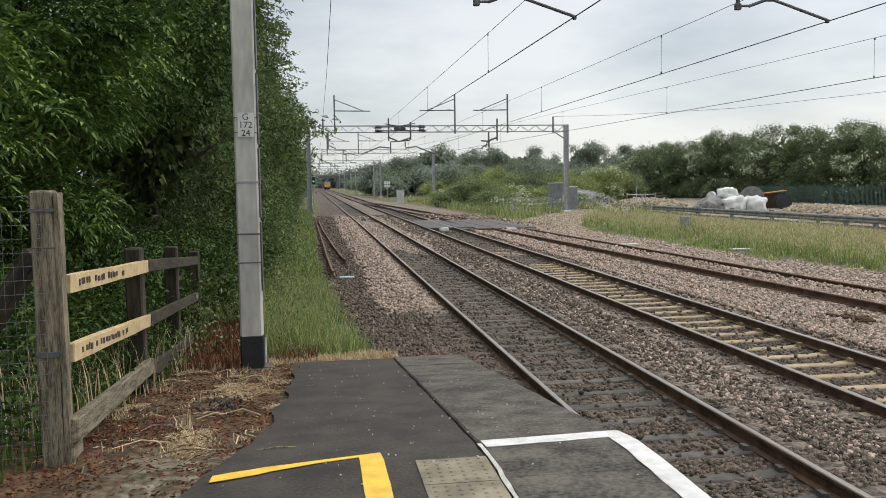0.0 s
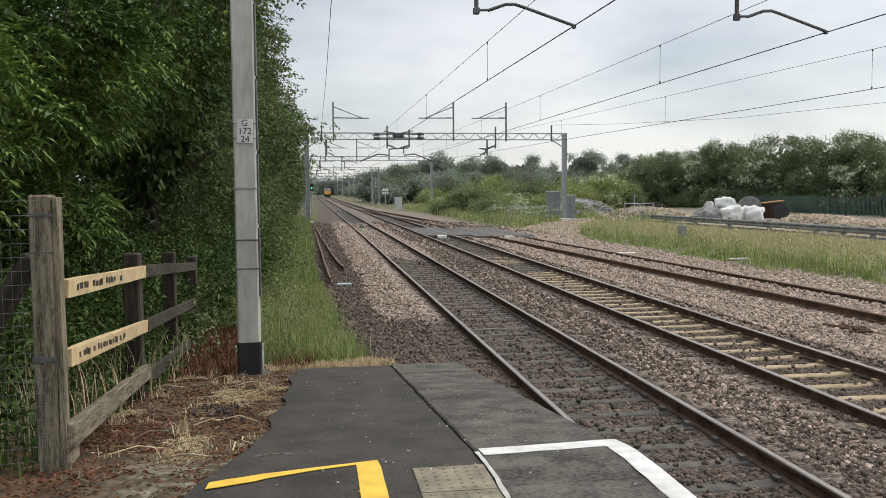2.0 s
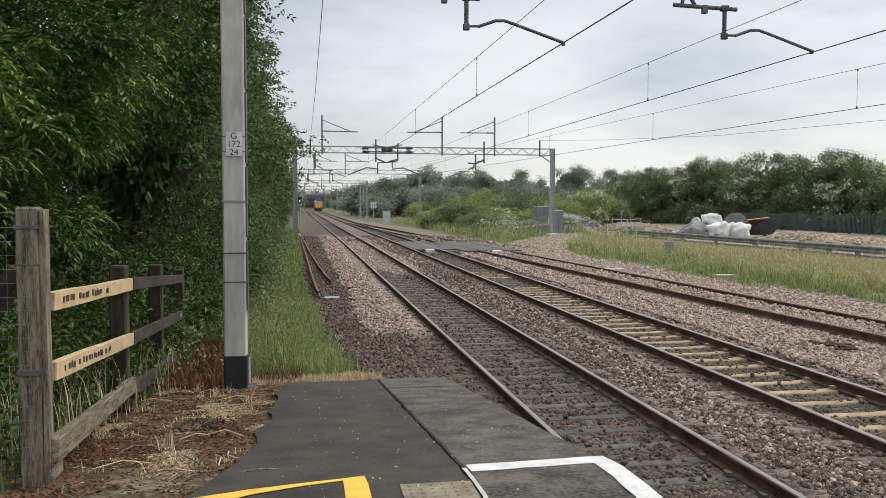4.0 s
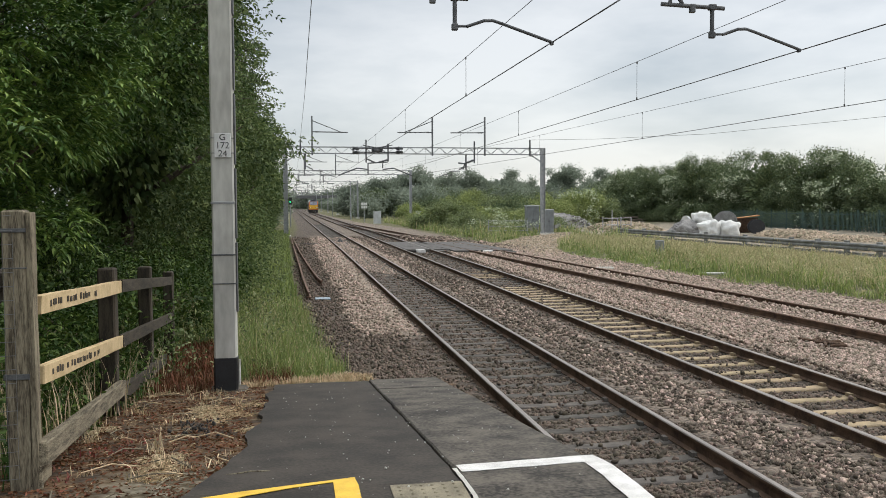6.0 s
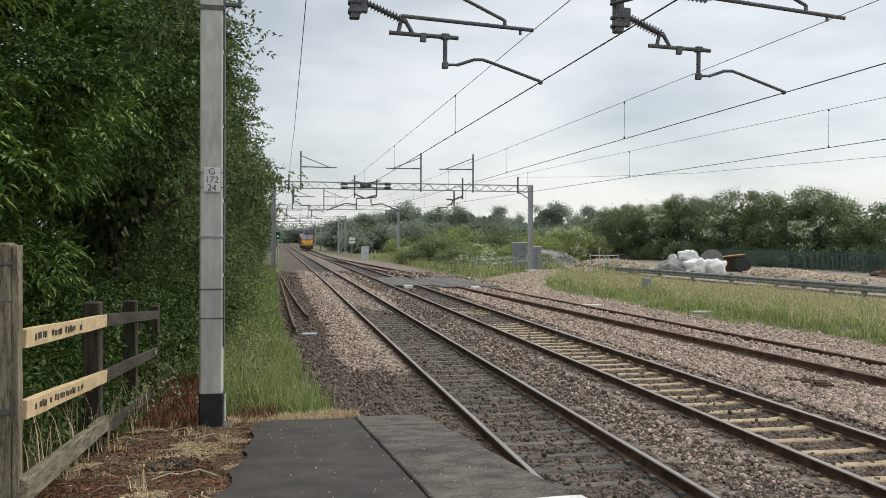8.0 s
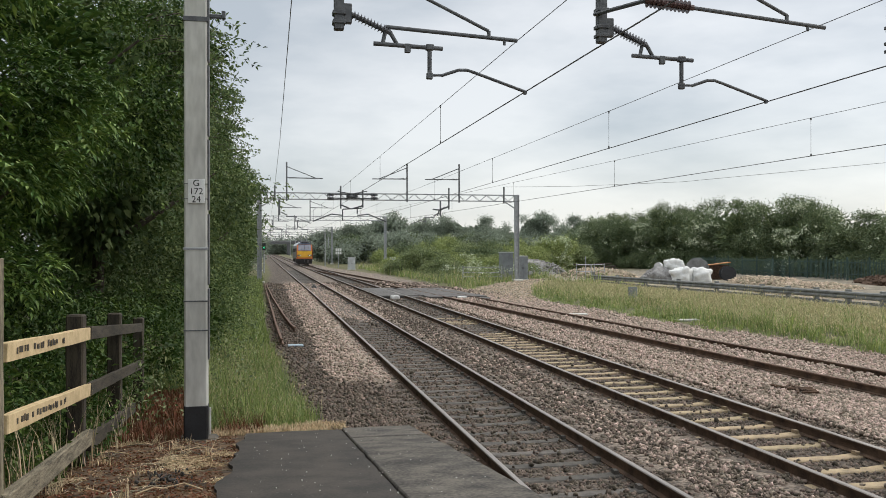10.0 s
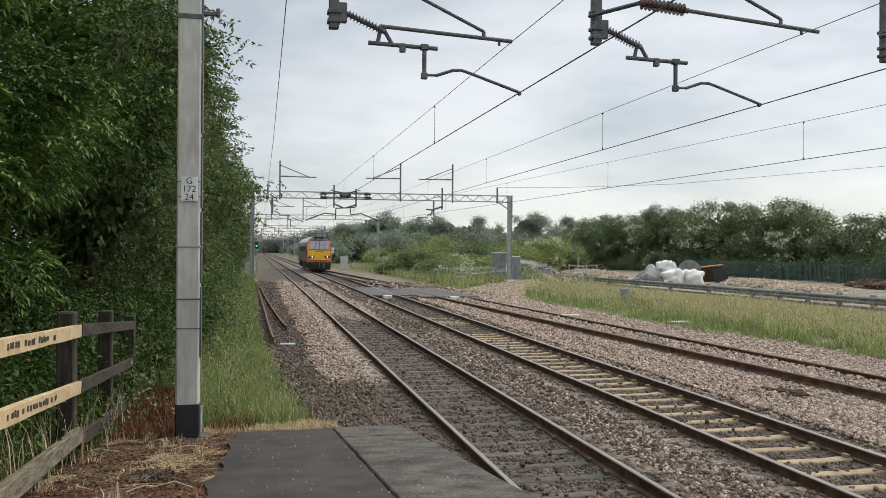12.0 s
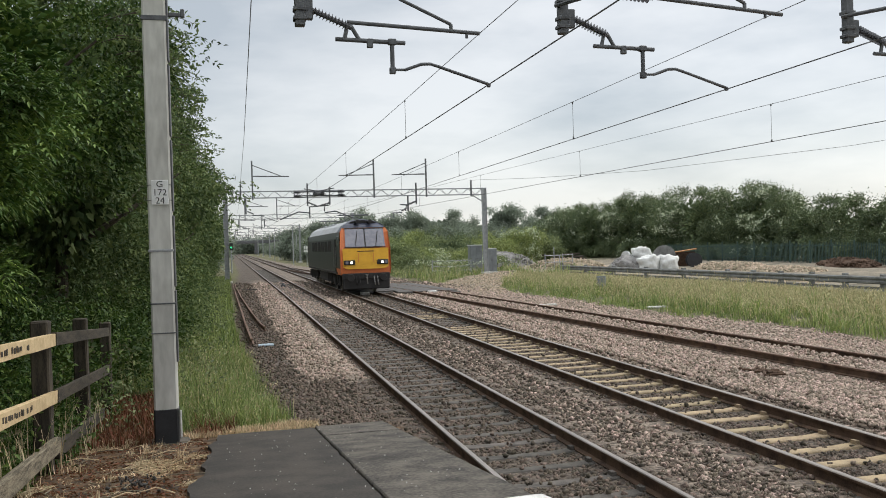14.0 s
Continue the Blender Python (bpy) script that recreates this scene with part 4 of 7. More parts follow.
        rod(bm, (mid + 0.05, nose_y(2.7) - 0.085, 2.72), (mid + 0.16, nose_y(3.3) - 0.085, 3.3), 0.02)
        part("wiper", bm, M_L_UNDER, ws)
    front_patch("centre_pillar", [(-0.035, 2.47), (0.035, 2.47), (0.035, 3.44), (-0.035, 3.44)], M_L_UNDER, lo, "", 0.05, 0.08)
    front_patch("windscreen_frame", [(-1.10, 2.44), (1.10, 2.44), (1.10, 2.48), (-1.10, 2.48)], M_L_UNDER, lo, "dark sill below the windscreens", 0.06, 0.08)
    front_patch("windscreen_frame", [(-1.06, 3.43), (1.06, 3.43), (1.05, 3.48), (-1.05, 3.48)], M_L_UNDER, lo, "", 0.05, 0.08)
    for s in (-1, 1):
        bm = bmesh.new()
        box(bm, (s * 0.88, -0.06, 1.66), (0.60, 0.10, 0.25), bev=0.04)
        hl = part("headlight_unit", bm, M_L_UNDER, lo, "black headlight housing")
        for dx, r, m in ((0.10 if s < 0 else -0.02, 0.075, M_LAMP), (-0.14 if s < 0 else 0.18, 0.085, M_GLASS)):
            bm = bmesh.new()
            rod(bm, (s * 0.88 + dx, -0.14, 1.66), (s * 0.88 + dx, -0.08, 1.66), r, seg=16)
            part("headlamp", bm, m, hl, "lit round headlamp" if m is M_LAMP else "unlit round lamp")
        bm = bmesh.new()
        rod(bm, (s * 0.34, 0.75, 3.82), (s * 0.34, 0.40, 3.82), 0.06, 0.11, seg=14)
        box(bm, (s * 0.34, 0.84, 3.82), (0.24, 0.4, 0.12), bev=0.03)
        part("horn", bm, M_L_UNDER, lo, "dark roof horn housing")
        bm = bmesh.new()
        rod(bm, (s * 0.865, 0.12, 0.86), (s * 0.865, -0.24, 0.86), 0.09, seg=14)
        rod(bm, (s * 0.865, -0.24, 0.86), (s * 0.865, -0.29, 0.86), 0.20, 0.18, seg=20)
        part("buffer", bm, M_L_UNDER, lo, "black round buffer")
    bm = bmesh.new()
    box(bm, (0, 0.14, 0.92), (2.55, 0.30, 0.34), bev=0.04)
    box(bm, (0, 0.10, 0.52), (2.5, 0.16, 0.56), bev=0.05)
    part("buffer_beam", bm, M_L_UNDER, lo, "black buffer beam and snow plough")
    bm = bmesh.new()
    for k, (x, z) in enumerate(((0, 0.98), (0.0, 0.86))):
        box(bm, (x, -0.16, z), (0.10, 0.30, 0.07), bev=0.02)
    rod(bm, (0.0, -0.30, 0.95), (0.02, -0.26, 0.52), 0.03)
    part("coupling", bm, M_L_STEEL, lo, "steel screw coupling")
    for x in (-0.55, -0.38, 0.40, 0.58):
        bm = bmesh.new()
        rod(bm, (x, -0.06, 0.92), (x + 0.02, -0.16, 0.60), 0.03)
        rod(bm, (x + 0.02, -0.16, 0.60), (x + 0.05, -0.10, 0.45), 0.025)
        part("brake_hose", bm, M_L_STEEL if x > 0 else M_L_UNDER, lo)
    bm = bmesh.new()
    box(bm, (0, 10.65, 0.72), (2.3, 5.0, 0.62), bev=0.06)
    part("underframe_box", bm, M_L_UNDER, lo)
    sets = []
    for yc in (4.2, 17.1):
        bm = bmesh.new()
        for s in (-1, 1):
            box(bm, (s * 1.08, yc, 0.72), (0.12, 5.2, 0.30), bev=0.04)
            for dy in (-2.05, 0, 2.05):
                box(bm, (s * 1.12, yc + dy, 0.57), (0.14, 0.5, 0.44), bev=0.05)
                rod(bm, (s * 1.16, yc + dy - 0.45, 0.5), (s * 1.16, yc + dy - 0.45, 0.95), 0.09, seg=8)
                rod(bm, (s * 1.16, yc + dy + 0.45, 0.5), (s * 1.16, yc + dy + 0.45, 0.95), 0.09, seg=8)
        box(bm, (0, yc, 0.85), (1.6, 4.4, 0.25), bev=0.04)
        bg = part("bogie", bm, M_L_UNDER, lo, "grimy three-axle bogie")
        sets += [wheelset(bg, yc + dy) for dy in (-2.05, 0, 2.05)]
    # roof gear and lowered pantograph
    for yc in (5.2, 16.0):
        bm = bmesh.new()
        for s in (-0.5, 0.5):
            rod(bm, (s, yc - 1.2, 4.02), (s * 0.6, yc + 0.9, 4.18), 0.03)
            rod(bm, (s * 0.6, yc + 0.9, 4.18), (s, yc - 0.9, 4.30), 0.025)
        for dy in (-0.9, -0.55):
            rod(bm, (-0.85, yc + dy, 4.32), (0.85, yc + dy, 4.32), 0.03)
        for s in (-0.5, 0.5):
            insulator(bm, (s, yc - 1.1, 3.76), (s, yc - 1.1, 4.02), 0.08, 4)
            insulator(bm, (s, yc + 0.9, 3.76), (s, yc + 0.9, 4.06), 0.08, 4)
        part("pantograph", bm, M_DARKSTEEL, lo, "lowered grey pantograph")
    bm = bmesh.new()
    for y in (7.6, 9.4, 11.2, 13.0):
        box(bm, (0, y, 3.86), (1.5, 1.2, 0.12), bev=0.03)
    part("roof_hatch", bm, M_L_ROOF, lo)
    bm = bmesh.new()
    box(bm, (0, 20.9, 2.2), (2.5, 0.5, 2.3), bev=0.08)
    part("rear_cab", bm, M_L_GREEN, lo)
    return lo, sets


loco, wheelsets = build_loco()
# ---- vegetation ----
def frames_from(dirs, rng):
    """For unit directions, a side vector and a normal, turned at random."""
    up = rng.normal(size=dirs.shape)
    side = np.cross(dirs, up)
    side /= np.linalg.norm(side, axis=1)[:, None] + 1e-9
    return side, np.cross(side, dirs)


def leaf_mesh(name, base, dirs, length, width, material, rng, fold=0.25, side=None):
    """Folded pointed leaves: four corners, two triangles each."""
    n = len(base)
    s, nrm = frames_from(dirs, rng)
    if side is not None:
        s, nrm = side, np.cross(side, dirs)
    L, Wd = length[:, None], width[:, None]
    tip = base + dirs * L - np.array([0, 0, 1.0]) * L * 0.12
    mid = base + dirs * L * 0.45
    a, b = mid + s * Wd / 2 + nrm * Wd * fold, mid - s * Wd / 2 + nrm * Wd * fold
    v = np.stack([base, a, tip, b], 1).reshape(-1, 3)
    k = np.arange(n)[:, None] * 4
    t = np.concatenate([k + np.array([[0, 1, 2]]), k + np.array([[0, 2, 3]])], 1).reshape(-1, 3)
    return raw_mesh(name, v, t, material)


def crown_points(n, c, r, rng, shell=(0.72, 1.04), lump=0.22, freq=0.9, seed=0.0, floor=None):
    """Points near the lumpy skin of a crown, with the outward directions."""
    d = rng.normal(size=(n, 3))
    d /= np.linalg.norm(d, axis=1)[:, None]
    rad = rng.uniform(shell[0], shell[1], n)
    q = d * np.array(r)
    ph = seed * 3.7
    l1 = np.sin(q[:, 0] * freq * 1.7 + ph) * np.sin(q[:, 1] * freq * 1.3 + ph * 2) * np.sin(q[:, 2] * freq * 1.5 + ph * 3)
    l2 = np.sin(q[:, 0] * freq * 4.1 + ph * 5) * np.sin(q[:, 1] * freq * 3.7 + ph) * np.sin(q[:, 2] * freq * 4.3 + ph * 7)
    rad = rad * (1 + lump * l1 + lump * 0.8 * l2)
    p = np.array(c) + q * rad[:, None]
    keep = p[:, 2] > (c[2] - r[2] * 0.97 if floor is None else floor)
    return p[keep], d[keep]


def clump_points(n, c, r, rng, count, rc, floor, flat=0.7, hollow=-0.10, stray=0.06):
    """Points on leafy clumps that sit on the skin of a crown, lit side up, with gaps between them."""
    d = rng.normal(size=(count, 3))
    d /= np.linalg.norm(d, axis=1)[:, None]
    cc = np.array(c) + d * np.array(r) * rng.uniform(0.74, 1.0, count)[:, None]
    open_ = np.array([noise.noise(Vector(q) * (0.42 / rc)) for q in cc]) > hollow
    cc, d = cc[open_], d[open_]
    count = len(cc)
    size = rc * rng.uniform(0.55, 1.35, count)
    w = size ** 2
    k = rng.choice(count, n, p=w / w.sum())
    e = rng.normal(size=(n, 3)) + d[k] * 0.7 + np.array([0, 0, 0.45])
    e /= np.linalg.norm(e, axis=1)[:, None]
    p = cc[k] + e * np.array([1, 1, flat]) * (size[k] * (rng.uniform(0.55, 1.08, n) + np.where(rng.uniform(size=n) < stray, rng.uniform(0.1, 1.1, n), 0.0)))[:, None]
    keep = p[:, 2] > floor
    return p[keep], e[keep]


def trunk_part(parent, x, y, z0, h, r, rng, limbs=6, spread=2.0):
    """A tapered, slightly crooked trunk, with limbs as parts."""
    bm = bmesh.new()
    p = Vector((x, y, z0 - 0.1))
    pts = [p]
    for k in range(5):
        p = p + Vector((rng.uniform(-.12, .12) * h / 5, rng.uniform(-.12, .12) * h / 5, h / 5))
        pts.append(p)
    for k, (a, b) in enumerate(zip(pts, pts[1:])):
        rod(bm, a, b, r * (1 - k * 0.17), r * (1 - (k + 1) * 0.17), seg=8)
    part("trunk", bm, M_BARK, parent)
    for k in range(limbs):
        bm = bmesh.new()
        i = 1 + k % 4
        a = pts[i]
        ang = rng.uniform(0, 6.28)
        b = a + Vector((math.cos(ang) * spread * 0.5, math.sin(ang) * spread * 0.5, h * 0.14))
        c = b + Vector((math.cos(ang + .4) * spread * 0.5, math.sin(ang + .4) * spread * 0.5, h * 0.16))
        rod(bm, a, b, r * 0.45, r * 0.28, seg=6)
        rod(bm, b, c, r * 0.28, r * 0.1, seg=6)
        part("limb", bm, M_BARK, parent)


def link_part(name, me, parent, label="", kind=""):
    ob = new(name, me)
    ob.parent = parent
    if label:
        ob["label"] = label
    if kind:
        ob["kind"] = kind
    return ob


def pinnate_tree(x, y, c, r, n, seed, material, label):
    """A tree with drooping compound leaves of seven leaflets."""
    rng = np.random.default_rng(seed)
    t = thing("tree", label, "tree", group="lineside trees")
    trunk_part(t, x, y, gz(x, y), c[2] + r[2] * 0.4, 0.16, rng, 7, r[0])
    p0, d0 = clump_points(n // 8, c, r, rng, 190, 0.56, 0.3, 0.5, 0.16)
    keep = (p0[:, 0] > c[0] - 0.5 * r[0]) | (p0[:, 2] > c[2] + 0.5 * r[2])
    p0, d0 = p0[keep], d0[keep]
    # leafy shoots that rise outward, with compound leaves set alternately round them
    m = 8
    g = d0 * np.array([1, 1, 0.4]) + rng.normal(scale=0.35, size=d0.shape) + np.array([0, 0, 0.4])
    g /= np.linalg.norm(g, axis=1)[:, None]
    s0, n0 = frames_from(g, rng)
    u = np.tile(np.linspace(0.15, 1.0, m), len(p0))
    ln = np.repeat(rng.uniform(0.3, 0.75, len(p0)), m)
    turn = np.tile(np.arange(m) * 2.4, len(p0)) + rng.uniform(-0.4, 0.4, len(u))
    G, S, N = (np.repeat(q, m, 0) for q in (g, s0, n0))
    p = np.repeat(p0, m, 0) + G * (ln * u)[:, None] - np.array([0, 0, 1.0]) * (0.12 * u ** 2)[:, None]
    w = G * (0.25 + 0.6 * u)[:, None] + S * np.cos(turn)[:, None] * 0.8 + N * np.sin(turn)[:, None] * 0.8 + np.array([0, 0, -0.12])
    w /= np.linalg.norm(w, axis=1)[:, None]
    side, nrm = frames_from(w, rng)
    flat = np.cross(w, np.array([0, 0, 1.0]))
    flat /= np.linalg.norm(flat, axis=1)[:, None] + 1e-9
    side = flat * 0.9 + side * 0.2
    side /= np.linalg.norm(side, axis=1)[:, None]
    L = rng.uniform(0.22, 0.38, len(p)) * (1.1 - 0.35 * u)
    bases, dirs, lens, wid, sds = [], [], [], [], []
    for k, (q, sg) in enumerate(((0.22, 1), (0.22, -1), (0.42, 1), (0.42, -1), (0.62, 1), (0.62, -1), (0.82, 1), (0.82, -1), (0.98, 0))):
        b = p + w * (L * q)[:, None] - np.array([0, 0, 1.0]) * (L * q * q * 0.35)[:, None]
        dd = w * 0.55 + side * sg * 0.8 + np.array([0, 0, -0.25]) + rng.normal(scale=0.12, size=w.shape)
        dd /= np.linalg.norm(dd, axis=1)[:, None]
        bases.append(b), dirs.append(dd), lens.append(L * rng.uniform(0.34, 0.48, len(p))), wid.append(L * rng.uniform(0.11, 0.17, len(p)))
        sd = np.cross(dd, np.array([0, 0, 1.0])) + rng.normal(scale=0.22, size=dd.shape)
        sds.append(sd / np.linalg.norm(sd, axis=1)[:, None])
    me = leaf_mesh("crown", np.concatenate(bases), np.concatenate(dirs), np.concatenate(lens), np.concatenate(wid), material, rng, side=np.concatenate(sds))
    link_part("crown", me, t, "dense hanging compound leaves")
    bm = bmesh.new()
    for a, b in list(zip(p0, p0 + g * 0.55))[::5]:
        rod(bm, a - (b - a) * 0.7, b, 0.007, 0.003, seg=4)
    part("twig", bm, M_BARK, t)["kind"] = "stuff"
    p, d = crown_points(n * 2, c, r, rng, (0.10, 0.50), 0.20, 0.8, seed, floor=0.1)
    me = leaf_mesh("inner_foliage", p, d, rng.uniform(0.14, 0.3, len(p)), rng.uniform(0.08, 0.16, len(p)), material, rng)
    link_part("inner_foliage", me, t)
    return t


def leafy_tree(name, x, y, c, r, n, size, seed, material, label, category="tree", group="", blossom=0, lump=0.22, freq=0.9, trunk=True, inner=0.5, floor=None, twigs=0, clumps=60, rc=0.26, hollow=-0.10, stray=0.06, frond=0.0):
    """A tree or bush: trunk, limbs, a lumpy crown of many small leaves in sprays."""
    rng = np.random.default_rng(seed)
    t = thing(name, label, category, group=group)
    z0 = gz(x, y)
    if trunk:
        trunk_part(t, x, y, z0, c[2] + r[2] * 0.3 - z0, 0.05 + 0.03 * r[2], rng, 6, r[0])
    m = 12 if frond else 7
    sprays = max(20, n // m)
    mr = (r[0] + r[1] + r[2]) / 3
    p, d = clump_points(sprays, c, r, rng, clumps, mr * rc, z0 + 0.03 if floor is None else floor, 0.7, hollow, stray)
    pp = np.repeat(p, m, 0)
    dd = np.repeat(d, m, 0) * np.array([1, 1, 0.6]) + rng.normal(scale=0.75, size=(len(p) * m, 3))
    dd /= np.linalg.norm(dd, axis=1)[:, None]
    if frond:
        # leaves along arching shoots that grow outward and droop at the tip
        w = d * np.array([1, 1, 0.5]) + rng.normal(scale=0.35, size=d.shape) + np.array([0, 0, 0.25])
        w /= np.linalg.norm(w, axis=1)[:, None]
        w *= frond * rng.uniform(0.5, 1.3, len(p))[:, None]
        u = np.tile(np.linspace(0.08, 1.0, m), len(p))[:, None]
        pp = pp + np.repeat(w, m, 0) * u - np.array([0, 0, 1.0]) * frond * 0.45 * u ** 2 + rng.normal(scale=size * 0.35, size=pp.shape)
        dd = dd + np.array([0, 0, -0.25])
        dd /= np.linalg.norm(dd, axis=1)[:, None]
    else:
        pp = pp + rng.normal(scale=size * 1.15, size=pp.shape)
    keep = pp[:, 2] > z0 + 0.03
    pp, dd = pp[keep], dd[keep]
    flat = np.cross(dd, np.array([0, 0, 1.0])) + rng.normal(scale=0.5, size=dd.shape)
    flat /= np.linalg.norm(flat, axis=1)[:, None] + 1e-9
    me = leaf_mesh("crown", pp, dd, rng.uniform(0.7, 1.3, len(pp)) * size, rng.uniform(0.4, 0.75, len(pp)) * size, material, rng, side=flat)
    link_part("crown", me, t)
    if inner:
        q, e = crown_points(int(n * inner * 0.5), c, r, rng, (0.25, 0.55) if hollow > 0 else (0.35, 0.66), lump, freq, seed, floor)
        me = leaf_mesh("inner_foliage", q, e, rng.uniform(1.4, 2.6, len(q)) * size, rng.uniform(1.1, 2.0, len(q)) * size, material, rng)
        link_part("inner_foliage", me, t)
    if blossom:
        q, e = p[:blossom] + d[:blossom] * size * 0.4, d[:blossom]
        keep = np.sin(q[:, 0] * 1.1 + seed) + np.sin(q[:, 1] * 0.9) + 0.6 * np.sin(q[:, 2] * 2 + seed) > 0.1
        q, e = q[keep], e[keep]
        q = np.repeat(q, 6, 0) + rng.normal(scale=size * 0.45, size=(len(q) * 6, 3))
        e = rng.normal(size=q.shape) * np.array([1, 1, 0.35])
        e /= np.linalg.norm(e, axis=1)[:, None]
        me = leaf_mesh("blossom", q, e, rng.uniform(0.5, 1.1, len(q)) * size, rng.uniform(0.5, 1.0, len(q)) * size, M_BLOSSOM, rng)
        link_part("blossom", me, t, "flat heads of cream blossom")
    if twigs:
        bm = bmesh.new()
        for k in range(twigs):
            a = Vector((c[0] + rng.uniform(0.2, 1) * r[0] * 0.6, c[1] + rng.uniform(-.6, .6) * r[1], c[2] + r[2] * rng.uniform(0.5, 0.9)))
            b = a + Vector((rng.uniform(0.3, 1.4), rng.uniform(-.4, .4), rng.uniform(0.2, 1.2)))
            rod(bm, a, b, 0.018, 0.008, seg=4)
        part("twig", bm, M_BARK, t)["kind"] = "stuff"
    return t


def build_lineside_trees():
    """The dense dark wall of trees along the west side."""
    lab = "dense dark green ash tree leaning over the timber fence"
    pinnate_tree(-8.9, 7.4, (-8.55, 7.0, 5.0), (2.85, 2.9, 4.2), 6800, 11, M_LEAF_ASH, lab)
    pinnate_tree(-9.1, 11.9, (-8.75, 11.6, 5.5), (2.85, 3.1, 4.6), 7000, 12, M_LEAF_ASH, lab)
    pinnate_tree(-9.4, 4.2, (-9.6, 4.0, 4.0), (2.6, 2.4, 4.4), 4200, 13, M_LEAF_ASH, lab)
    row = [(-8.1, 16.8, 5.5, 2.95, 3.2, 4.9, 42000, 0.11), (-7.5, 21.8, 5.0, 2.85, 3.4, 5.3, 42000, 0.12), (-7.45, 28.5, 5.1, 2.9, 4.0, 5.5, 34000, 0.14), (-7.65, 36, 5.2, 2.95, 4.4, 5.7, 30000, 0.16),
           (-7.85, 45, 5.0, 2.9, 5.0, 5.5, 26000, 0.18), (-7.95, 55, 4.9, 2.8, 5.5, 5.3, 22000, 0.2), (-7.7, 66, 4.6, 2.7, 6.0, 5.0, 20000, 0.22), (-7.6, 79, 4.2, 2.8, 7, 4.6, 18000, 0.25), (-8.5, 95, 4, 3, 8, 4.4, 14000, 0.3)]
    for k, (x, y, zc, rx, ry, rz, n, s) in enumerate(row):
        # First tree keeps the dark leaf; the others use the painted sunlit tone.
        leafy_tree("tree", x, y, (x, y, zc), (rx, ry, rz), n, s, 30 + k, M_LEAF if k == 0 else M_LEAF_SUNLIT, "tall leafy green hedgerow tree beside the railway", group="lineside trees", lump=0.17, freq=0.75, inner=0.35, floor=0.05, twigs=5 if k < 4 else 0, clumps=130 if k < 2 else 190, rc=0.21 if k < 2 else 0.18, hollow=0.26 if k == 0 else 0.10, frond=0.55 if k < 5 else 0.0, stray=0.08)
    # thin branches that arch out over the grass, with leaves along them
    rng = np.random.default_rng(808)
    for x, y, z, reach, n in ((-4.75, 15.0, 5.6, 1.1, 13), (-4.75, 17.5, 5.4, 1.1, 12), (-4.7, 24.0, 5.7, 1.25, 9), (-4.7, 30.0, 5.5, 1.0, 9), (-4.6, 36.0, 5.4, 0.9, 9)):
        t = thing("overhanging_branch", "thin leafy branches arching out from the hedgerow", "branch", group="overhanging branches")
        bases, dirs = [], []
        bm = bmesh.new()
        for k in range(n):
            a = np.array([x - 0.5, y, z]) + rng.normal(scale=(0.15, 0.9, 0.9))
            g = np.array([reach * rng.uniform(0.6, 1.25), rng.uniform(-0.5, 0.5), rng.uniform(0.1, 0.8)])
            last = a
            for j in range(1, 9):
                u = j / 8
                q = a + g * u - np.array([0, 0, 0.55]) * u * u
                rod(bm, last, q, 0.008 * (1.1 - u) + 0.002, seg=4)
                for i in range(9):
                    e = rng.normal(size=3) + np.array([0, 0, -0.35])
                    bases.append(q + rng.normal(scale=0.05, size=3)), dirs.append(e / np.linalg.norm(e))
                last = q
        part("twig", bm, M_BARK, t)["kind"] = "stuff"
        bases, dirs = np.array(bases), np.array(dirs)
        me = leaf_mesh("leaves", bases, dirs, rng.uniform(0.07, 0.12, len(bases)), rng.uniform(0.035, 0.055, len(bases)), M_LEAF_SUNLIT, rng)
        link_part("leaves", me, t, "", "stuff")
    # an added second rank of trees closes the view behind and darkens gaps
    for k, y in enumerate((1.5, 6.5, 11.5, 16.5, 21.5, 27.0)):
        leafy_tree("tree", -13.6, y, (-13.6, y, 4.6), (2.6, 3.6, 5.2), 9000, 0.25, 500 + k, M_LEAF, "dense green tree added in a second rank to block the sky", group="lineside trees", inner=1.0, floor=0.05, clumps=120, rc=0.24)
    # scrub under the trees behind the fence
    for k, (x, y, r, h) in enumerate(((-6.6, 9.0, 0.9, 1.0), (-6.5, 12.2, 0.9, 1.1), (-6.1, 14.4, 0.8, 1.0), (-5.5, 17.0, 0.8, 1.1), (-5.2, 20.0, 0.9, 1.1), (-5.0, 24, 0.8, 1.0), (-5.2, 29, 0.9, 1.3), (-5.25, 35, 0.9, 1.2), (-5.4, 42, 0.9, 1.4), (-5.5, 50, 0.8, 1.3), (-5.5, 58, 0.9, 1.3))):
        # Near scrub takes the darker leaf to deepen shade; further scrub the sunlit tone.
        leafy_tree("bush", x, y, (x, y, h * 0.6), (r, r * 1.8, h), 2600, 0.075 if y < 25 else 0.11, 60 + k, M_LEAF_SUNLIT if k > 4 else M_LEAF, "low green scrub at the foot of the trees", "bush", "lineside scrub", trunk=False, lump=0.3, freq=2.0, floor=-0.1, inner=0.3)


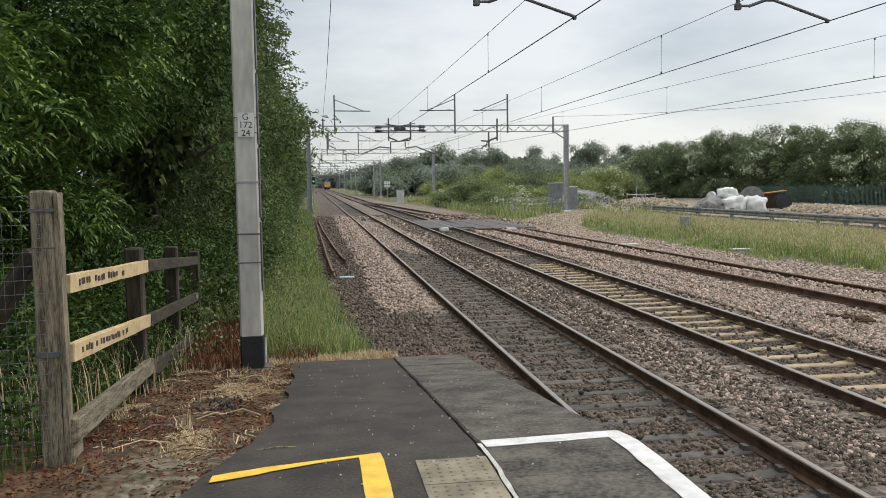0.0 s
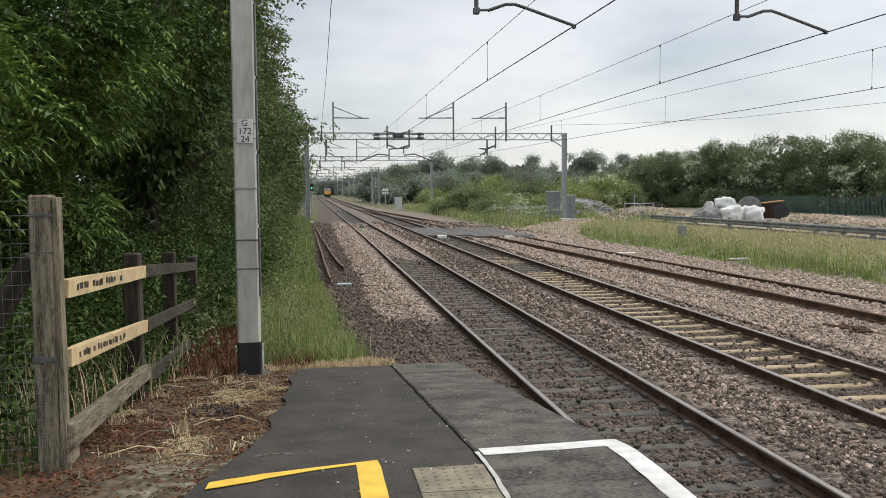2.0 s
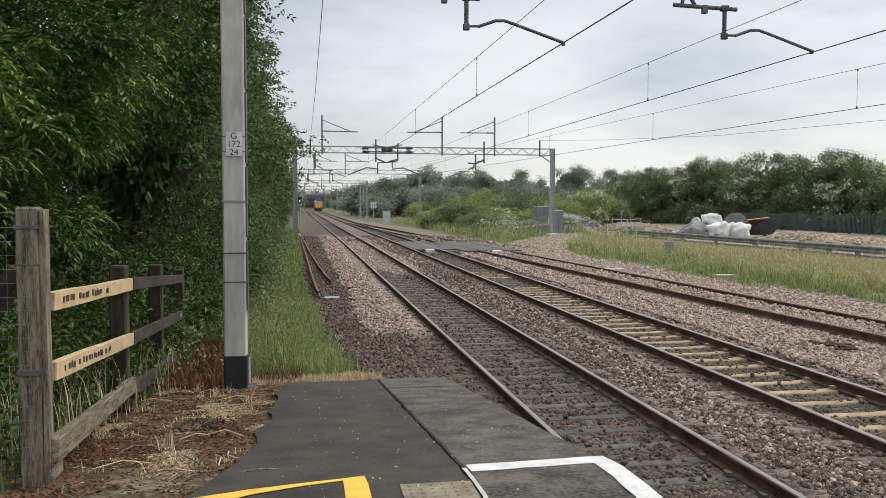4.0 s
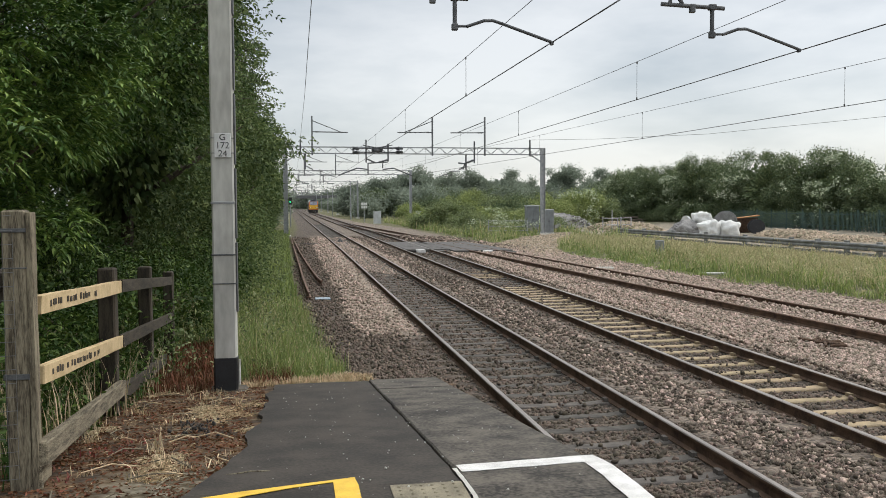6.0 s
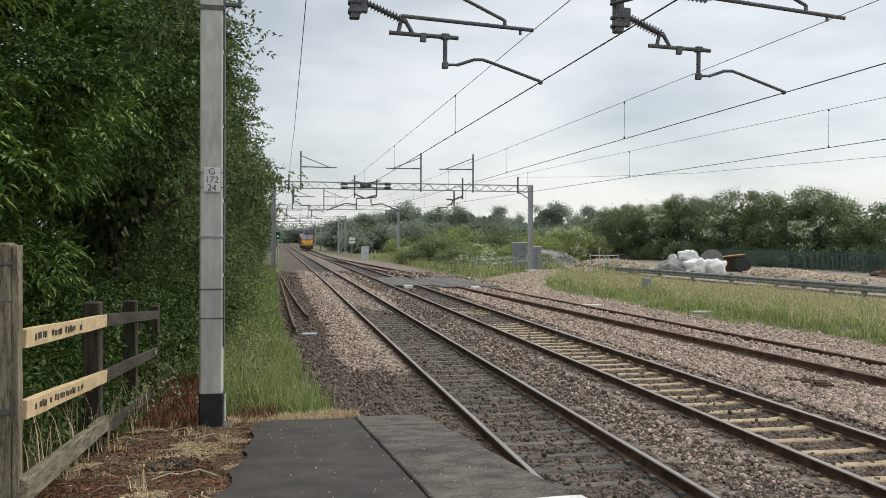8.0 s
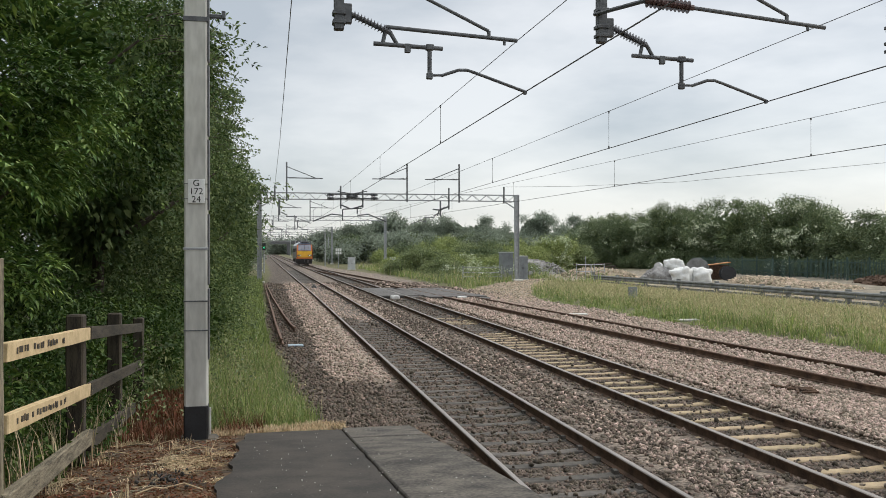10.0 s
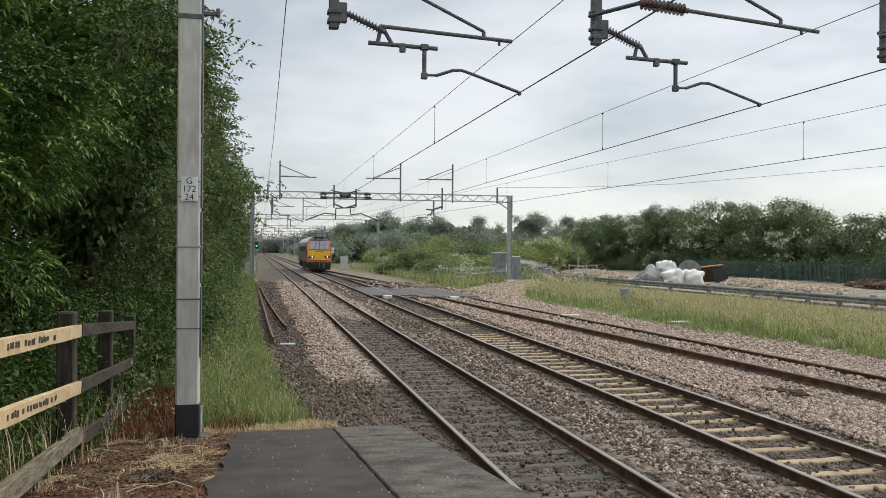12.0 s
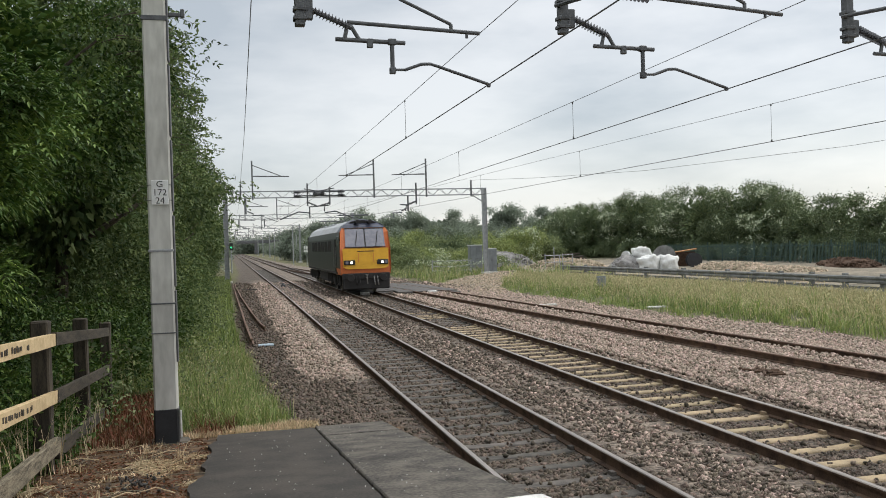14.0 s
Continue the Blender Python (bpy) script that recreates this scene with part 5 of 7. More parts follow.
def build_far_trees():
    rng = random.Random(8)
    # trees behind the yard fence
    y, k = 40.0, 0
    while y < 139:
        rx = rng.uniform(3.6, 4.6)
        rz = float(np.interp(y, (50, 66, 74, 84, 100, 130), (2.6, 3.0, 3.5, 4.0, 4.2, 4.0))) * rng.uniform(0.88, 1.08)
        x = 51.5 + rng.uniform(-1.0, 1.4) + max(0.0, 58 - y) * 0.25
        elder = k % 3 == 0
        leafy_tree("tree", x, y, (x, y, rz * 0.92), (rx, 4.2, rz), 14000, 0.22, 100 + k, M_LEAF_FAR, "broad green elder tree with cream blossom behind the yard" if elder else "broad dark green tree behind the yard fence", group="trees behind the yard", blossom=1500 if elder else 120, lump=0.2, freq=0.7, inner=0.45, floor=0.0, clumps=90, rc=0.24, stray=0.05)
        y += rng.uniform(5.2, 7.0)
        k += 1
    for k in range(15):
        y = 50 + k * 6.2 + rng.uniform(-1, 1)
        x = 48.3 + rng.uniform(-0.6, 0.6)
        h = rng.uniform(1.6, 2.8)
        leafy_tree("bush", x, y, (x, y, h * 0.45), (1.7, 3.8, h * 0.55), 4200, 0.19, 530 + k, M_LEAF_FAR, "dark green bramble scrub at the foot of the hedge", "bush", "scrub behind the palisade", inner=0.5, floor=-0.05, trunk=False, stray=0.03, blossom=120 if k % 4 == 1 else 0)
    # the wood across the distance: tall round crowns over a lower edge of scrub
    wood = ((10.5, 6.5, 4.0), (17.2, 8.4, 4.6), (25.0, 11.2, 5.6), (33.0, 10.4, 4.6), (41.0, 10.2, 4.8), (48.0, 9.8, 5.2), (54.5, 7.8, 4.2), (62.3, 11.3, 4.7), (69.5, 8.4, 4.0), (75.5, 11.0, 4.2), (82.0, 9.0, 5.0), (91.0, 8.6, 5.5), (101.0, 9.2, 6.0))
    for k, (x, h, r) in enumerate(wood):
        y = 205 + rng.uniform(-8, 10)
        x = -3.4 + (x + 3.4) * y / 205
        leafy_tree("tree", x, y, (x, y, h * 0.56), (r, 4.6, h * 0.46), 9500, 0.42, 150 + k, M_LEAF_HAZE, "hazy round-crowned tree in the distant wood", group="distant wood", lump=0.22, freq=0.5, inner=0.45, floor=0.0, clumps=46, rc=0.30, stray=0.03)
    for k in range(20):
        x, y = 14 + k * 4.1 + rng.uniform(-1.5, 1.5), 182 + rng.uniform(-10, 10)
        h = rng.uniform(4.2, 6.4)
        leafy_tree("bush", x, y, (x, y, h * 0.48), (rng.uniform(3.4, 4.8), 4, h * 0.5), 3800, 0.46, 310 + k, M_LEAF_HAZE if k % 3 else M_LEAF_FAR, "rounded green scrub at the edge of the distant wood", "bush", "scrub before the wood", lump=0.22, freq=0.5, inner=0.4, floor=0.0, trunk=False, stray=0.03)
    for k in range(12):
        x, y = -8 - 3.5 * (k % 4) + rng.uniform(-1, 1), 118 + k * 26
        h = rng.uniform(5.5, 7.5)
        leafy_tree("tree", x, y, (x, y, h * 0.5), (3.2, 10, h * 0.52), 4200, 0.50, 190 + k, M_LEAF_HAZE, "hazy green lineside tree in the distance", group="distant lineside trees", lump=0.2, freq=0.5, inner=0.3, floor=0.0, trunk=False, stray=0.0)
    for k in range(16):
        x, y = -70 + k * 9 + rng.uniform(-3, 3), 600 + rng.uniform(-20, 30)
        h = rng.uniform(8, 12)
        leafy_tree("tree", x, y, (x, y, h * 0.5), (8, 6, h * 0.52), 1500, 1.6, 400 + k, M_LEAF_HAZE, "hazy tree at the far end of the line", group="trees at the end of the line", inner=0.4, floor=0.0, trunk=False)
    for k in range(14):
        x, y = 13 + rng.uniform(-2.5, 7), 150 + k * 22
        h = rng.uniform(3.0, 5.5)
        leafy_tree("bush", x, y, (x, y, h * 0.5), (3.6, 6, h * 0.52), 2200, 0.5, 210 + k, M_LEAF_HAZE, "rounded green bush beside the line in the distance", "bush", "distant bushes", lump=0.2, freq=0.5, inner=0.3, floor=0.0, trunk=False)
    # scrub on the near side of the wood
    spots = ((13.5, 93, 2.4, 2.6, 0), (17.5, 104, 3.0, 3.6, 1), (21.5, 98, 2.8, 3.0, 2), (24.5, 112, 3.2, 3.2, 0), (20, 122, 3.5, 3.4, 2), (28.5, 104, 3.0, 2.6, 1), (16.5, 86, 1.9, 1.7, 3), (19.2, 85, 1.8, 1.6, 3), (20.6, 90, 1.8, 1.7, 0), (13.2, 82, 1.6, 1.3, 0),
             (30.5, 120, 3.4, 3.3, 1), (35, 112, 3.2, 3.8, 3), (39, 116, 3.0, 3.2, 0), (33, 132, 4, 3.6, 2), (42, 126, 4, 4.6, 2), (26, 138, 4, 4, 0), (19, 140, 3, 3.2, 2), (15, 132, 2.2, 2.0, 1), (20.8, 80, 1.3, 1.0, 0), (12.2, 103, 1.7, 1.2, 1), (11.2, 96, 1.3, 0.9, 0))
    for k, (x, y, r, h, kind) in enumerate(spots):
        leafy_tree("bush", x, y, (x, y, h * 0.48), (r, r * 1.1, h * 0.55), 5200, 0.19 if y < 105 else 0.27, 240 + k, (M_LEAF_SCRUB, M_LEAF_LIGHT, M_LEAF_FAR, M_LEAF_LIGHT)[kind], ("rounded green bush on rough ground", "yellow-green sallow bush on rough ground", "dark green thorn bush on rough ground", "elder bush covered with cream blossom")[kind], "bush", "bushes on the rough ground", blossom=500 if kind == 3 else 0, lump=0.25, freq=0.9, inner=0.35, floor=-0.1, trunk=False)


def grass_mesh(name, pts, h, material, rng, lean=0.35, width=0.012):
    """Bent blades of two segments: five corners, three triangles each."""
    n = len(pts)
    a = rng.uniform(0, 6.283, n)
    d = np.stack([np.cos(a), np.sin(a), np.zeros(n)], 1)
    s = np.stack([-np.sin(a), np.cos(a), np.zeros(n)], 1)
    b = rng.uniform(0.1, 1.0, n)[:, None] * lean
    H = h[:, None]
    w = width * rng.uniform(0.7, 1.4, n)[:, None]
    up = np.array([0, 0, 1.0])
    m = pts + up * H * 0.55 + d * H * b * 0.35
    t = pts + up * H * (1 - 0.25 * b) + d * H * b
    v = np.stack([pts - s * w / 2, pts + s * w / 2, m + s * w * 0.4, m - s * w * 0.4, t], 1).reshape(-1, 3)
    k = np.arange(n)[:, None] * 5
    f = np.concatenate([k + np.array([[0, 1, 2]]), k + np.array([[0, 2, 3]]), k + np.array([[3, 2, 4]])], 1).reshape(-1, 3)
    return raw_mesh(name, v, f, material), t


def scatter(n, x0, x1, y0, y1, accept, rng):
    out = []
    xs, ys = rng.uniform(x0, x1, n), rng.uniform(y0, y1, n)
    u = rng.uniform(0, 1, n)
    for x, y, q in zip(xs, ys, u):
        if q < accept(x, y):
            out.append((x, y, gz(x, y) - 0.01))
    return np.array(out)


def build_grass():
    rng = np.random.default_rng(77)

    def verge(x, y):
        m = (1 - ballast_mask(x, y)) * (1 - path_mask(x, y)) * (1 - yard_mask(x, y))
        return m if x > 10 else 0.0

    def clump(x, y, s=1.0):
        return 0.5 + 0.5 * noise.noise((x * 0.8 * s, y * 0.8 * s, 21.0))

    def tufts(n, x0, x1, y0, y1, accept, blades, spread):
        """Roots in tufts: the places of the blades, and for each the height of its tuft."""
        p = scatter(n, x0, x1, y0, y1, accept, rng)
        q = np.repeat(p, blades, 0)
        q[:, :2] += rng.normal(scale=spread, size=(len(q), 2))
        return q, np.repeat(rng.gamma(6.0, 1 / 6.0, len(p)), blades)

    # tall uneven verge on the yard side, greener in front, bleached towards the barrier
    def stand(x, y):
        return 0.5 + 0.5 * noise.noise((x * 0.35, y * 0.22, 31.0)) + 0.35 * noise.noise((x * 1.3, y * 1.0, 33.0))

    p, ht = tufts(9500, 10.6, 22.6, 12, 62, lambda x, y: verge(x, y) * (0.35 + 0.75 * stand(x, y)) * (1.15 - 0.012 * y), 14, 0.10)
    hh = ht * np.array([0.20 + 0.45 * stand(x, y) for x, y, z in p]) * rng.uniform(0.5, 1.1, len(p)) * np.clip((p[:, 0] - 10.4) / 1.8, 0.5, 1.0) * np.interp(p[:, 0], (11, 13, 18, 22), (0.8, 0.95, 0.75, 0.38))
    me, tips = grass_mesh("tall_grass", p, hh, M_GRASS, rng, 0.9, 0.019)
    tagged(new("tall_grass", me), "long tufted green grass on the railway verge", "grass", kind="stuff")
    k = rng.uniform(size=len(p)) < np.clip((p[:, 0] - 11.4) / 5, 0.03, 0.85)
    q, hq = p[k], np.clip(hh[k] * rng.uniform(1.0, 1.45, k.sum()), 0.15, 1.0)
    me, tips = grass_mesh("dry_grass", q, hq, M_SEED, rng, 1.0, 0.011)
    tagged(new("dry_grass", me), "straw-coloured dry grass stalks on the verge", "grass", kind="stuff")
    d = rng.normal(scale=0.45, size=tips.shape) + np.array([0, 0, 1.0])
    d /= np.linalg.norm(d, axis=1)[:, None]
    me = leaf_mesh("seed_heads", tips - d * 0.05, d, rng.uniform(0.09, 0.20, len(tips)), rng.uniform(0.02, 0.04, len(tips)), M_SEED, rng)
    tagged(new("seed_heads", me), "pale feathery grass seed heads", "grass", kind="stuff")
    # rough ground beyond the path
    p, ht = tufts(5200, 6.5, 34, 58, 128, lambda x, y: verge(x, y) * (0.2 + 0.8 * stand(x, y)), 9, 0.22)
    me, tips = grass_mesh("rough_grass", p, ht * rng.uniform(0.25, 0.75, len(p)), M_GRASS, rng, 0.8, 0.045)
    tagged(new("rough_grass", me), "rough green grass beyond the crossing", "grass", kind="stuff")
    k = rng.uniform(size=len(p)) < 0.4
    me, tips = grass_mesh("rough_dry_grass", p[k], ht[k] * rng.uniform(0.35, 0.85, k.sum()), M_SEED, rng, 0.6, 0.035)
    tagged(new("rough_dry_grass", me), "pale dry grass beyond the crossing", "grass", kind="stuff")
    # leafy weeds and cow parsley among it
    p, ht = tufts(900, 8.5, 22, 62, 118, lambda x, y: verge(x, y) * (0.25 + 0.75 * stand(x, y)), 26, 0.32)
    p = p + np.array([0, 0, 1.0]) * (ht * rng.uniform(0.05, 1.0, len(p)))[:, None]
    d = rng.normal(size=p.shape)
    d /= np.linalg.norm(d, axis=1)[:, None]
    me = leaf_mesh("tall_weeds", p, d, rng.uniform(0.10, 0.22, len(p)), rng.uniform(0.06, 0.12, len(p)), M_LEAF_SCRUB, rng)
    tagged(new("tall_weeds", me), "tall leafy weeds on the rough ground", "weeds", kind="stuff")
    p, ht = tufts(60, 12.5, 21, 66, 86, lambda x, y: verge(x, y), 26, 0.30)
    p = p + np.array([0, 0, 1.0]) * (0.7 + 0.5 * ht * rng.uniform(0.4, 1.0, len(p)))[:, None]
    d = rng.normal(size=p.shape) * np.array([1, 1, 0.3])
    d /= np.linalg.norm(d, axis=1)[:, None]
    me = leaf_mesh("cow_parsley", p, d, rng.uniform(0.06, 0.13, len(p)), rng.uniform(0.05, 0.10, len(p)), M_BLOSSOM, rng)
    tagged(new("cow_parsley", me), "white flower heads over the tall weeds", "weeds", kind="stuff")

    # bright tuft between the mast and the ballast, and the strip under the trees
    def west(x, y):
        edge = float(np.interp(y, (11.9, 13, 16, 20, 30, 60), (-2.75, -2.75, -3.05, -3.25, -3.5, -3.8)))
        if x < -4.40 + 0.2 * noise.noise((x, y * 1.5, 44.0)) and y < 16.0:
            return 0.0
        if x > edge + 0.25 * noise.noise((x * 2, y * 2, 3.3)):
            return 0.0
        return 1.0 if y > 12.0 else 0.0

    p, ht = tufts(3600, -5.6, -2.4, 11.9, 21, lambda x, y: west(x, y) * (0.35 + 0.65 * clump(x, y, 2.0)), 13, 0.07)
    hh = ht * rng.uniform(0.12, 0.42, len(p)) * np.clip(0.55 + (-2.6 - p[:, 0]) * 0.5, 0.4, 1.0) * np.clip((p[:, 1] - 11.4) / 1.2, 0.4, 1)
    me, tips = grass_mesh("grass_tuft", p, hh, M_GRASS, rng, 0.95, 0.010)
    tagged(new("grass_tuft", me), "lush bright green grass beside the mast", "grass", kind="stuff")
    k = rng.uniform(size=len(p)) < 0.10
    me, tips = grass_mesh("thin_stalks", p[k], np.clip(hh[k] * 1.35, 0.1, 0.8), M_SEED, rng, 0.6, 0.006)
    tagged(new("thin_stalks", me), "thin pale stalks standing in the green grass", "grass", kind="stuff")
    d = rng.normal(scale=0.4, size=(len(tips), 3)) + np.array([0, 0, 1.0])
    d /= np.linalg.norm(d, axis=1)[:, None]
    me = leaf_mesh("grass_flower", tips, d, rng.uniform(0.04, 0.09, len(tips)), rng.uniform(0.008, 0.018, len(tips)), M_SEED, rng)
    tagged(new("grass_flower", me), "pale seed heads above the green grass", "grass", kind="stuff")
    # broad-leaved weeds under the trees
    p, ht = tufts(650, -6.2, -3.7, 12.2, 60, lambda x, y: clump(x, y, 1.5), 24, 0.16)
    p = p + np.array([0, 0, 1.0]) * (ht * rng.uniform(0.03, 0.6, len(p)))[:, None]
    d = rng.normal(size=p.shape) + np.array([0, 0, 0.4])
    d /= np.linalg.norm(d, axis=1)[:, None]
    me = leaf_mesh("verge_weeds", p, d, rng.uniform(0.05, 0.12, len(p)), rng.uniform(0.03, 0.06, len(p)), M_LEAF_SCRUB, rng)
    tagged(new("verge_weeds", me), "broad-leaved green weeds along the foot of the trees", "weeds", kind="stuff")
    p = scatter(30000, -5.8, -2.9, 21, 80, west, rng)
    me, tips = grass_mesh("shade_grass", p, rng.uniform(0.2, 0.5, len(p)), M_GRASS, rng, 0.5, 0.026)
    tagged(new("shade_grass", me), "green grass along the foot of the trees", "grass", kind="stuff")
    # dry fringe along the end of the ramp
    p = scatter(9000, -4.1, -2.35, 11.62, 12.35, lambda x, y: 0.85 if noise.noise((x * 3, y * 3, 8.0)) > -0.35 and y < 12.0 + 0.3 * noise.noise((x * 2, 0, 4.0)) + 0.12 else 0.0, rng)
    me, tips = grass_mesh("dry_fringe", p, rng.uniform(0.03, 0.12, len(p)), M_HAY, rng, 0.9, 0.010)
    tagged(new("dry_fringe", me), "bleached dry grass along the foot of the ramp", "grass", kind="stuff")
    # litter of straw, dead stalks and red weeds beside the asphalt
    def bed(x, y):
        return 1.0 if x < -3.70 + 0.12 * math.sin(y * 2.1) - 0.25 * max(0.0, 6.4 - y) * 0.4 and x > -5.35 else 0.0
    def straw_patch(x, y):
        return noise.noise((x * 1.3, y * 0.9, 15.0)) + 0.5 * noise.noise((x * 4.0, y * 3.0, 16.0))

    p = scatter(60000, -5.3, -3.5, 5.6, 12.0, lambda x, y: bed(x, y) * (0.95 if straw_patch(x, y) > 0.19 else 0.012), rng)
    a = rng.uniform(0, 6.283, len(p))
    d = np.stack([np.cos(a), np.sin(a), rng.uniform(-0.05, 0.30, len(p))], 1)
    me = leaf_mesh("straw_litter", p + np.array([0, 0, 0.018]), d, rng.uniform(0.02, 0.075, len(p)), rng.uniform(0.003, 0.007, len(p)), M_HAY, rng)
    tagged(new("straw_litter", me), "bleached straw lying in patches on the bare soil", "straw", kind="stuff")
    p = scatter(24000, -5.6, -3.5, 4.4, 12.6, lambda x, y: bed(x, y) * (0.8 if noise.noise((x * 1.3, y * 1.3, 19.0)) > -0.1 else 0.25), rng)
    a = rng.uniform(0, 6.283, len(p))
    d = np.stack([np.cos(a), np.sin(a), rng.uniform(-0.05, 0.5, len(p))], 1)
    me = leaf_mesh("dead_leaf_litter", p + np.array([0, 0, 0.012]), d, rng.uniform(0.015, 0.05, len(p)), rng.uniform(0.008, 0.022, len(p)), M_REDWEED, rng)
    tagged(new("dead_leaf_litter", me), "rust-brown dead leaves and moss on bare soil", "leaf litter", kind="stuff")
    p, ht = tufts(90, -5.2, -3.9, 5.6, 11.6, lambda x, y: bed(x, y) * (0.9 if straw_patch(x, y) > 0.0 else 0.3), 16, 0.03)
    me, tips = grass_mesh("dead_tufts", p, ht * rng.uniform(0.04, 0.14, len(p)), M_HAY, rng, 1.2, 0.006)
    tagged(new("dead_tufts", me), "withered grass tufts on the bare soil", "weeds", kind="stuff")
    p, ht = tufts(9, -5.2, -4.6, 5.8, 7.8, lambda x, y: 0.8, 14, 0.05)
    me, tips = grass_mesh("red_seedlings", p, ht * rng.uniform(0.02, 0.07, len(p)), M_REDLEAF, rng, 1.1, 0.016)
    tagged(new("red_seedlings", me), "small crimson-leaved weeds beside the fence", "weeds", kind="stuff")
    p = scatter(11000, -5.6, -3.4, 10.9, 16.0, lambda x, y: 0.7 if (abs(x + 3.75) < 0.3 and y > 11.7) or (x < -4.45 and y > 11.2 and noise.noise((x * 2, y * 2, 25.0)) > -0.2) else 0.0, rng)
    me, tips = grass_mesh("red_weeds", p, rng.uniform(0.04, 0.24, len(p)), M_REDWEED, rng, 0.8, 0.016)
    tagged(new("red_weeds", me), "withered rust-red weeds round the mast", "weeds", kind="stuff")
    # weeds growing behind and under the fence
    p = scatter(6000, -7.2, -5.2, 4.0, 14.5, lambda x, y: 0.7 * (0.2 + 0.8 * clump(x, y, 2)), rng)
    me, tips = grass_mesh("fence_weeds", p, rng.uniform(0.06, 0.30, len(p)), M_LEAF, rng, 0.5, 0.014)
    tagged(new("fence_weeds", me), "green weeds and grass behind the fence", "weeds", kind="stuff")
    p, ht = tufts(420, -6.6, -5.35, 6.0, 13.0, lambda x, y: 0.3 + 0.7 * clump(x, y, 2), 26, 0.13)
    p = p + np.array([0, 0, 1.0]) * (ht * rng.uniform(0.03, 0.75, len(p)))[:, None]
    d = rng.normal(size=p.shape) + np.array([0, 0, 0.3])
    d /= np.linalg.norm(d, axis=1)[:, None]
    me = leaf_mesh("nettles", p, d, rng.uniform(0.05, 0.11, len(p)), rng.uniform(0.02, 0.045, len(p)), M_LEAF, rng)
    tagged(new("nettles", me), "leafy dark green weeds behind the fence rails", "weeds", kind="stuff")
    p = scatter(420, -6.0, -5.1, 6.2, 12.6, lambda x, y: 0.7, rng)
    me, tips = grass_mesh("dry_stalks", p, rng.uniform(0.2, 0.9, len(p)), M_HAY, rng, 0.5, 0.008)
    tagged(new("dry_stalks", me), "thin dry stalks standing behind the fence", "weeds", kind="stuff")


build_lineside_trees()
build_far_trees()
build_grass()
# ---- timber fence by the platform ----
def rough_beam(name, a, b, w, h, material, parent, label="", twist=0.0, seed=0):
    """A sawn timber from a to b, its edges rounded and slightly uneven."""
    a, b = Vector(a), Vector(b)
    d = b - a
    r = random.Random(seed)
    bm = bmesh.new()
    bmesh.ops.create_cube(bm, size=1, matrix=Matrix.Diagonal((w, h, d.length, 1)))
    es = [e for e in bm.edges if abs(e.verts[0].co.z - e.verts[1].co.z) > 0.5 * d.length]
    bmesh.ops.subdivide_edges(bm, edges=es, cuts=5, use_grid_fill=True)
    bmesh.ops.bevel(bm, geom=[e for e in bm.edges if e.calc_face_angle(0) > 0.5], offset=min(w, h) * 0.1, segments=1, affect="EDGES")
    for v in bm.verts:
        v.co.x += r.uniform(-.004, .004)
        v.co.y += r.uniform(-.004, .004)
    ob = part(name, bm, material, parent, label)
    q = d.to_track_quat("Z", "Y")
    if abs(d.normalized().z) < 0.9:
        side = d.cross(Vector((0, 0, 1))).normalized()
        up = side.cross(d).normalized()
        m = Matrix((side, up, d.normalized())).transposed().to_4x4()
    else:
        m = Matrix.Rotation(radians(twist), 4, "Z") @ Matrix.Identity(4)
    ob.matrix_basis = Matrix.Translation((a + b) / 2) @ m
    return ob


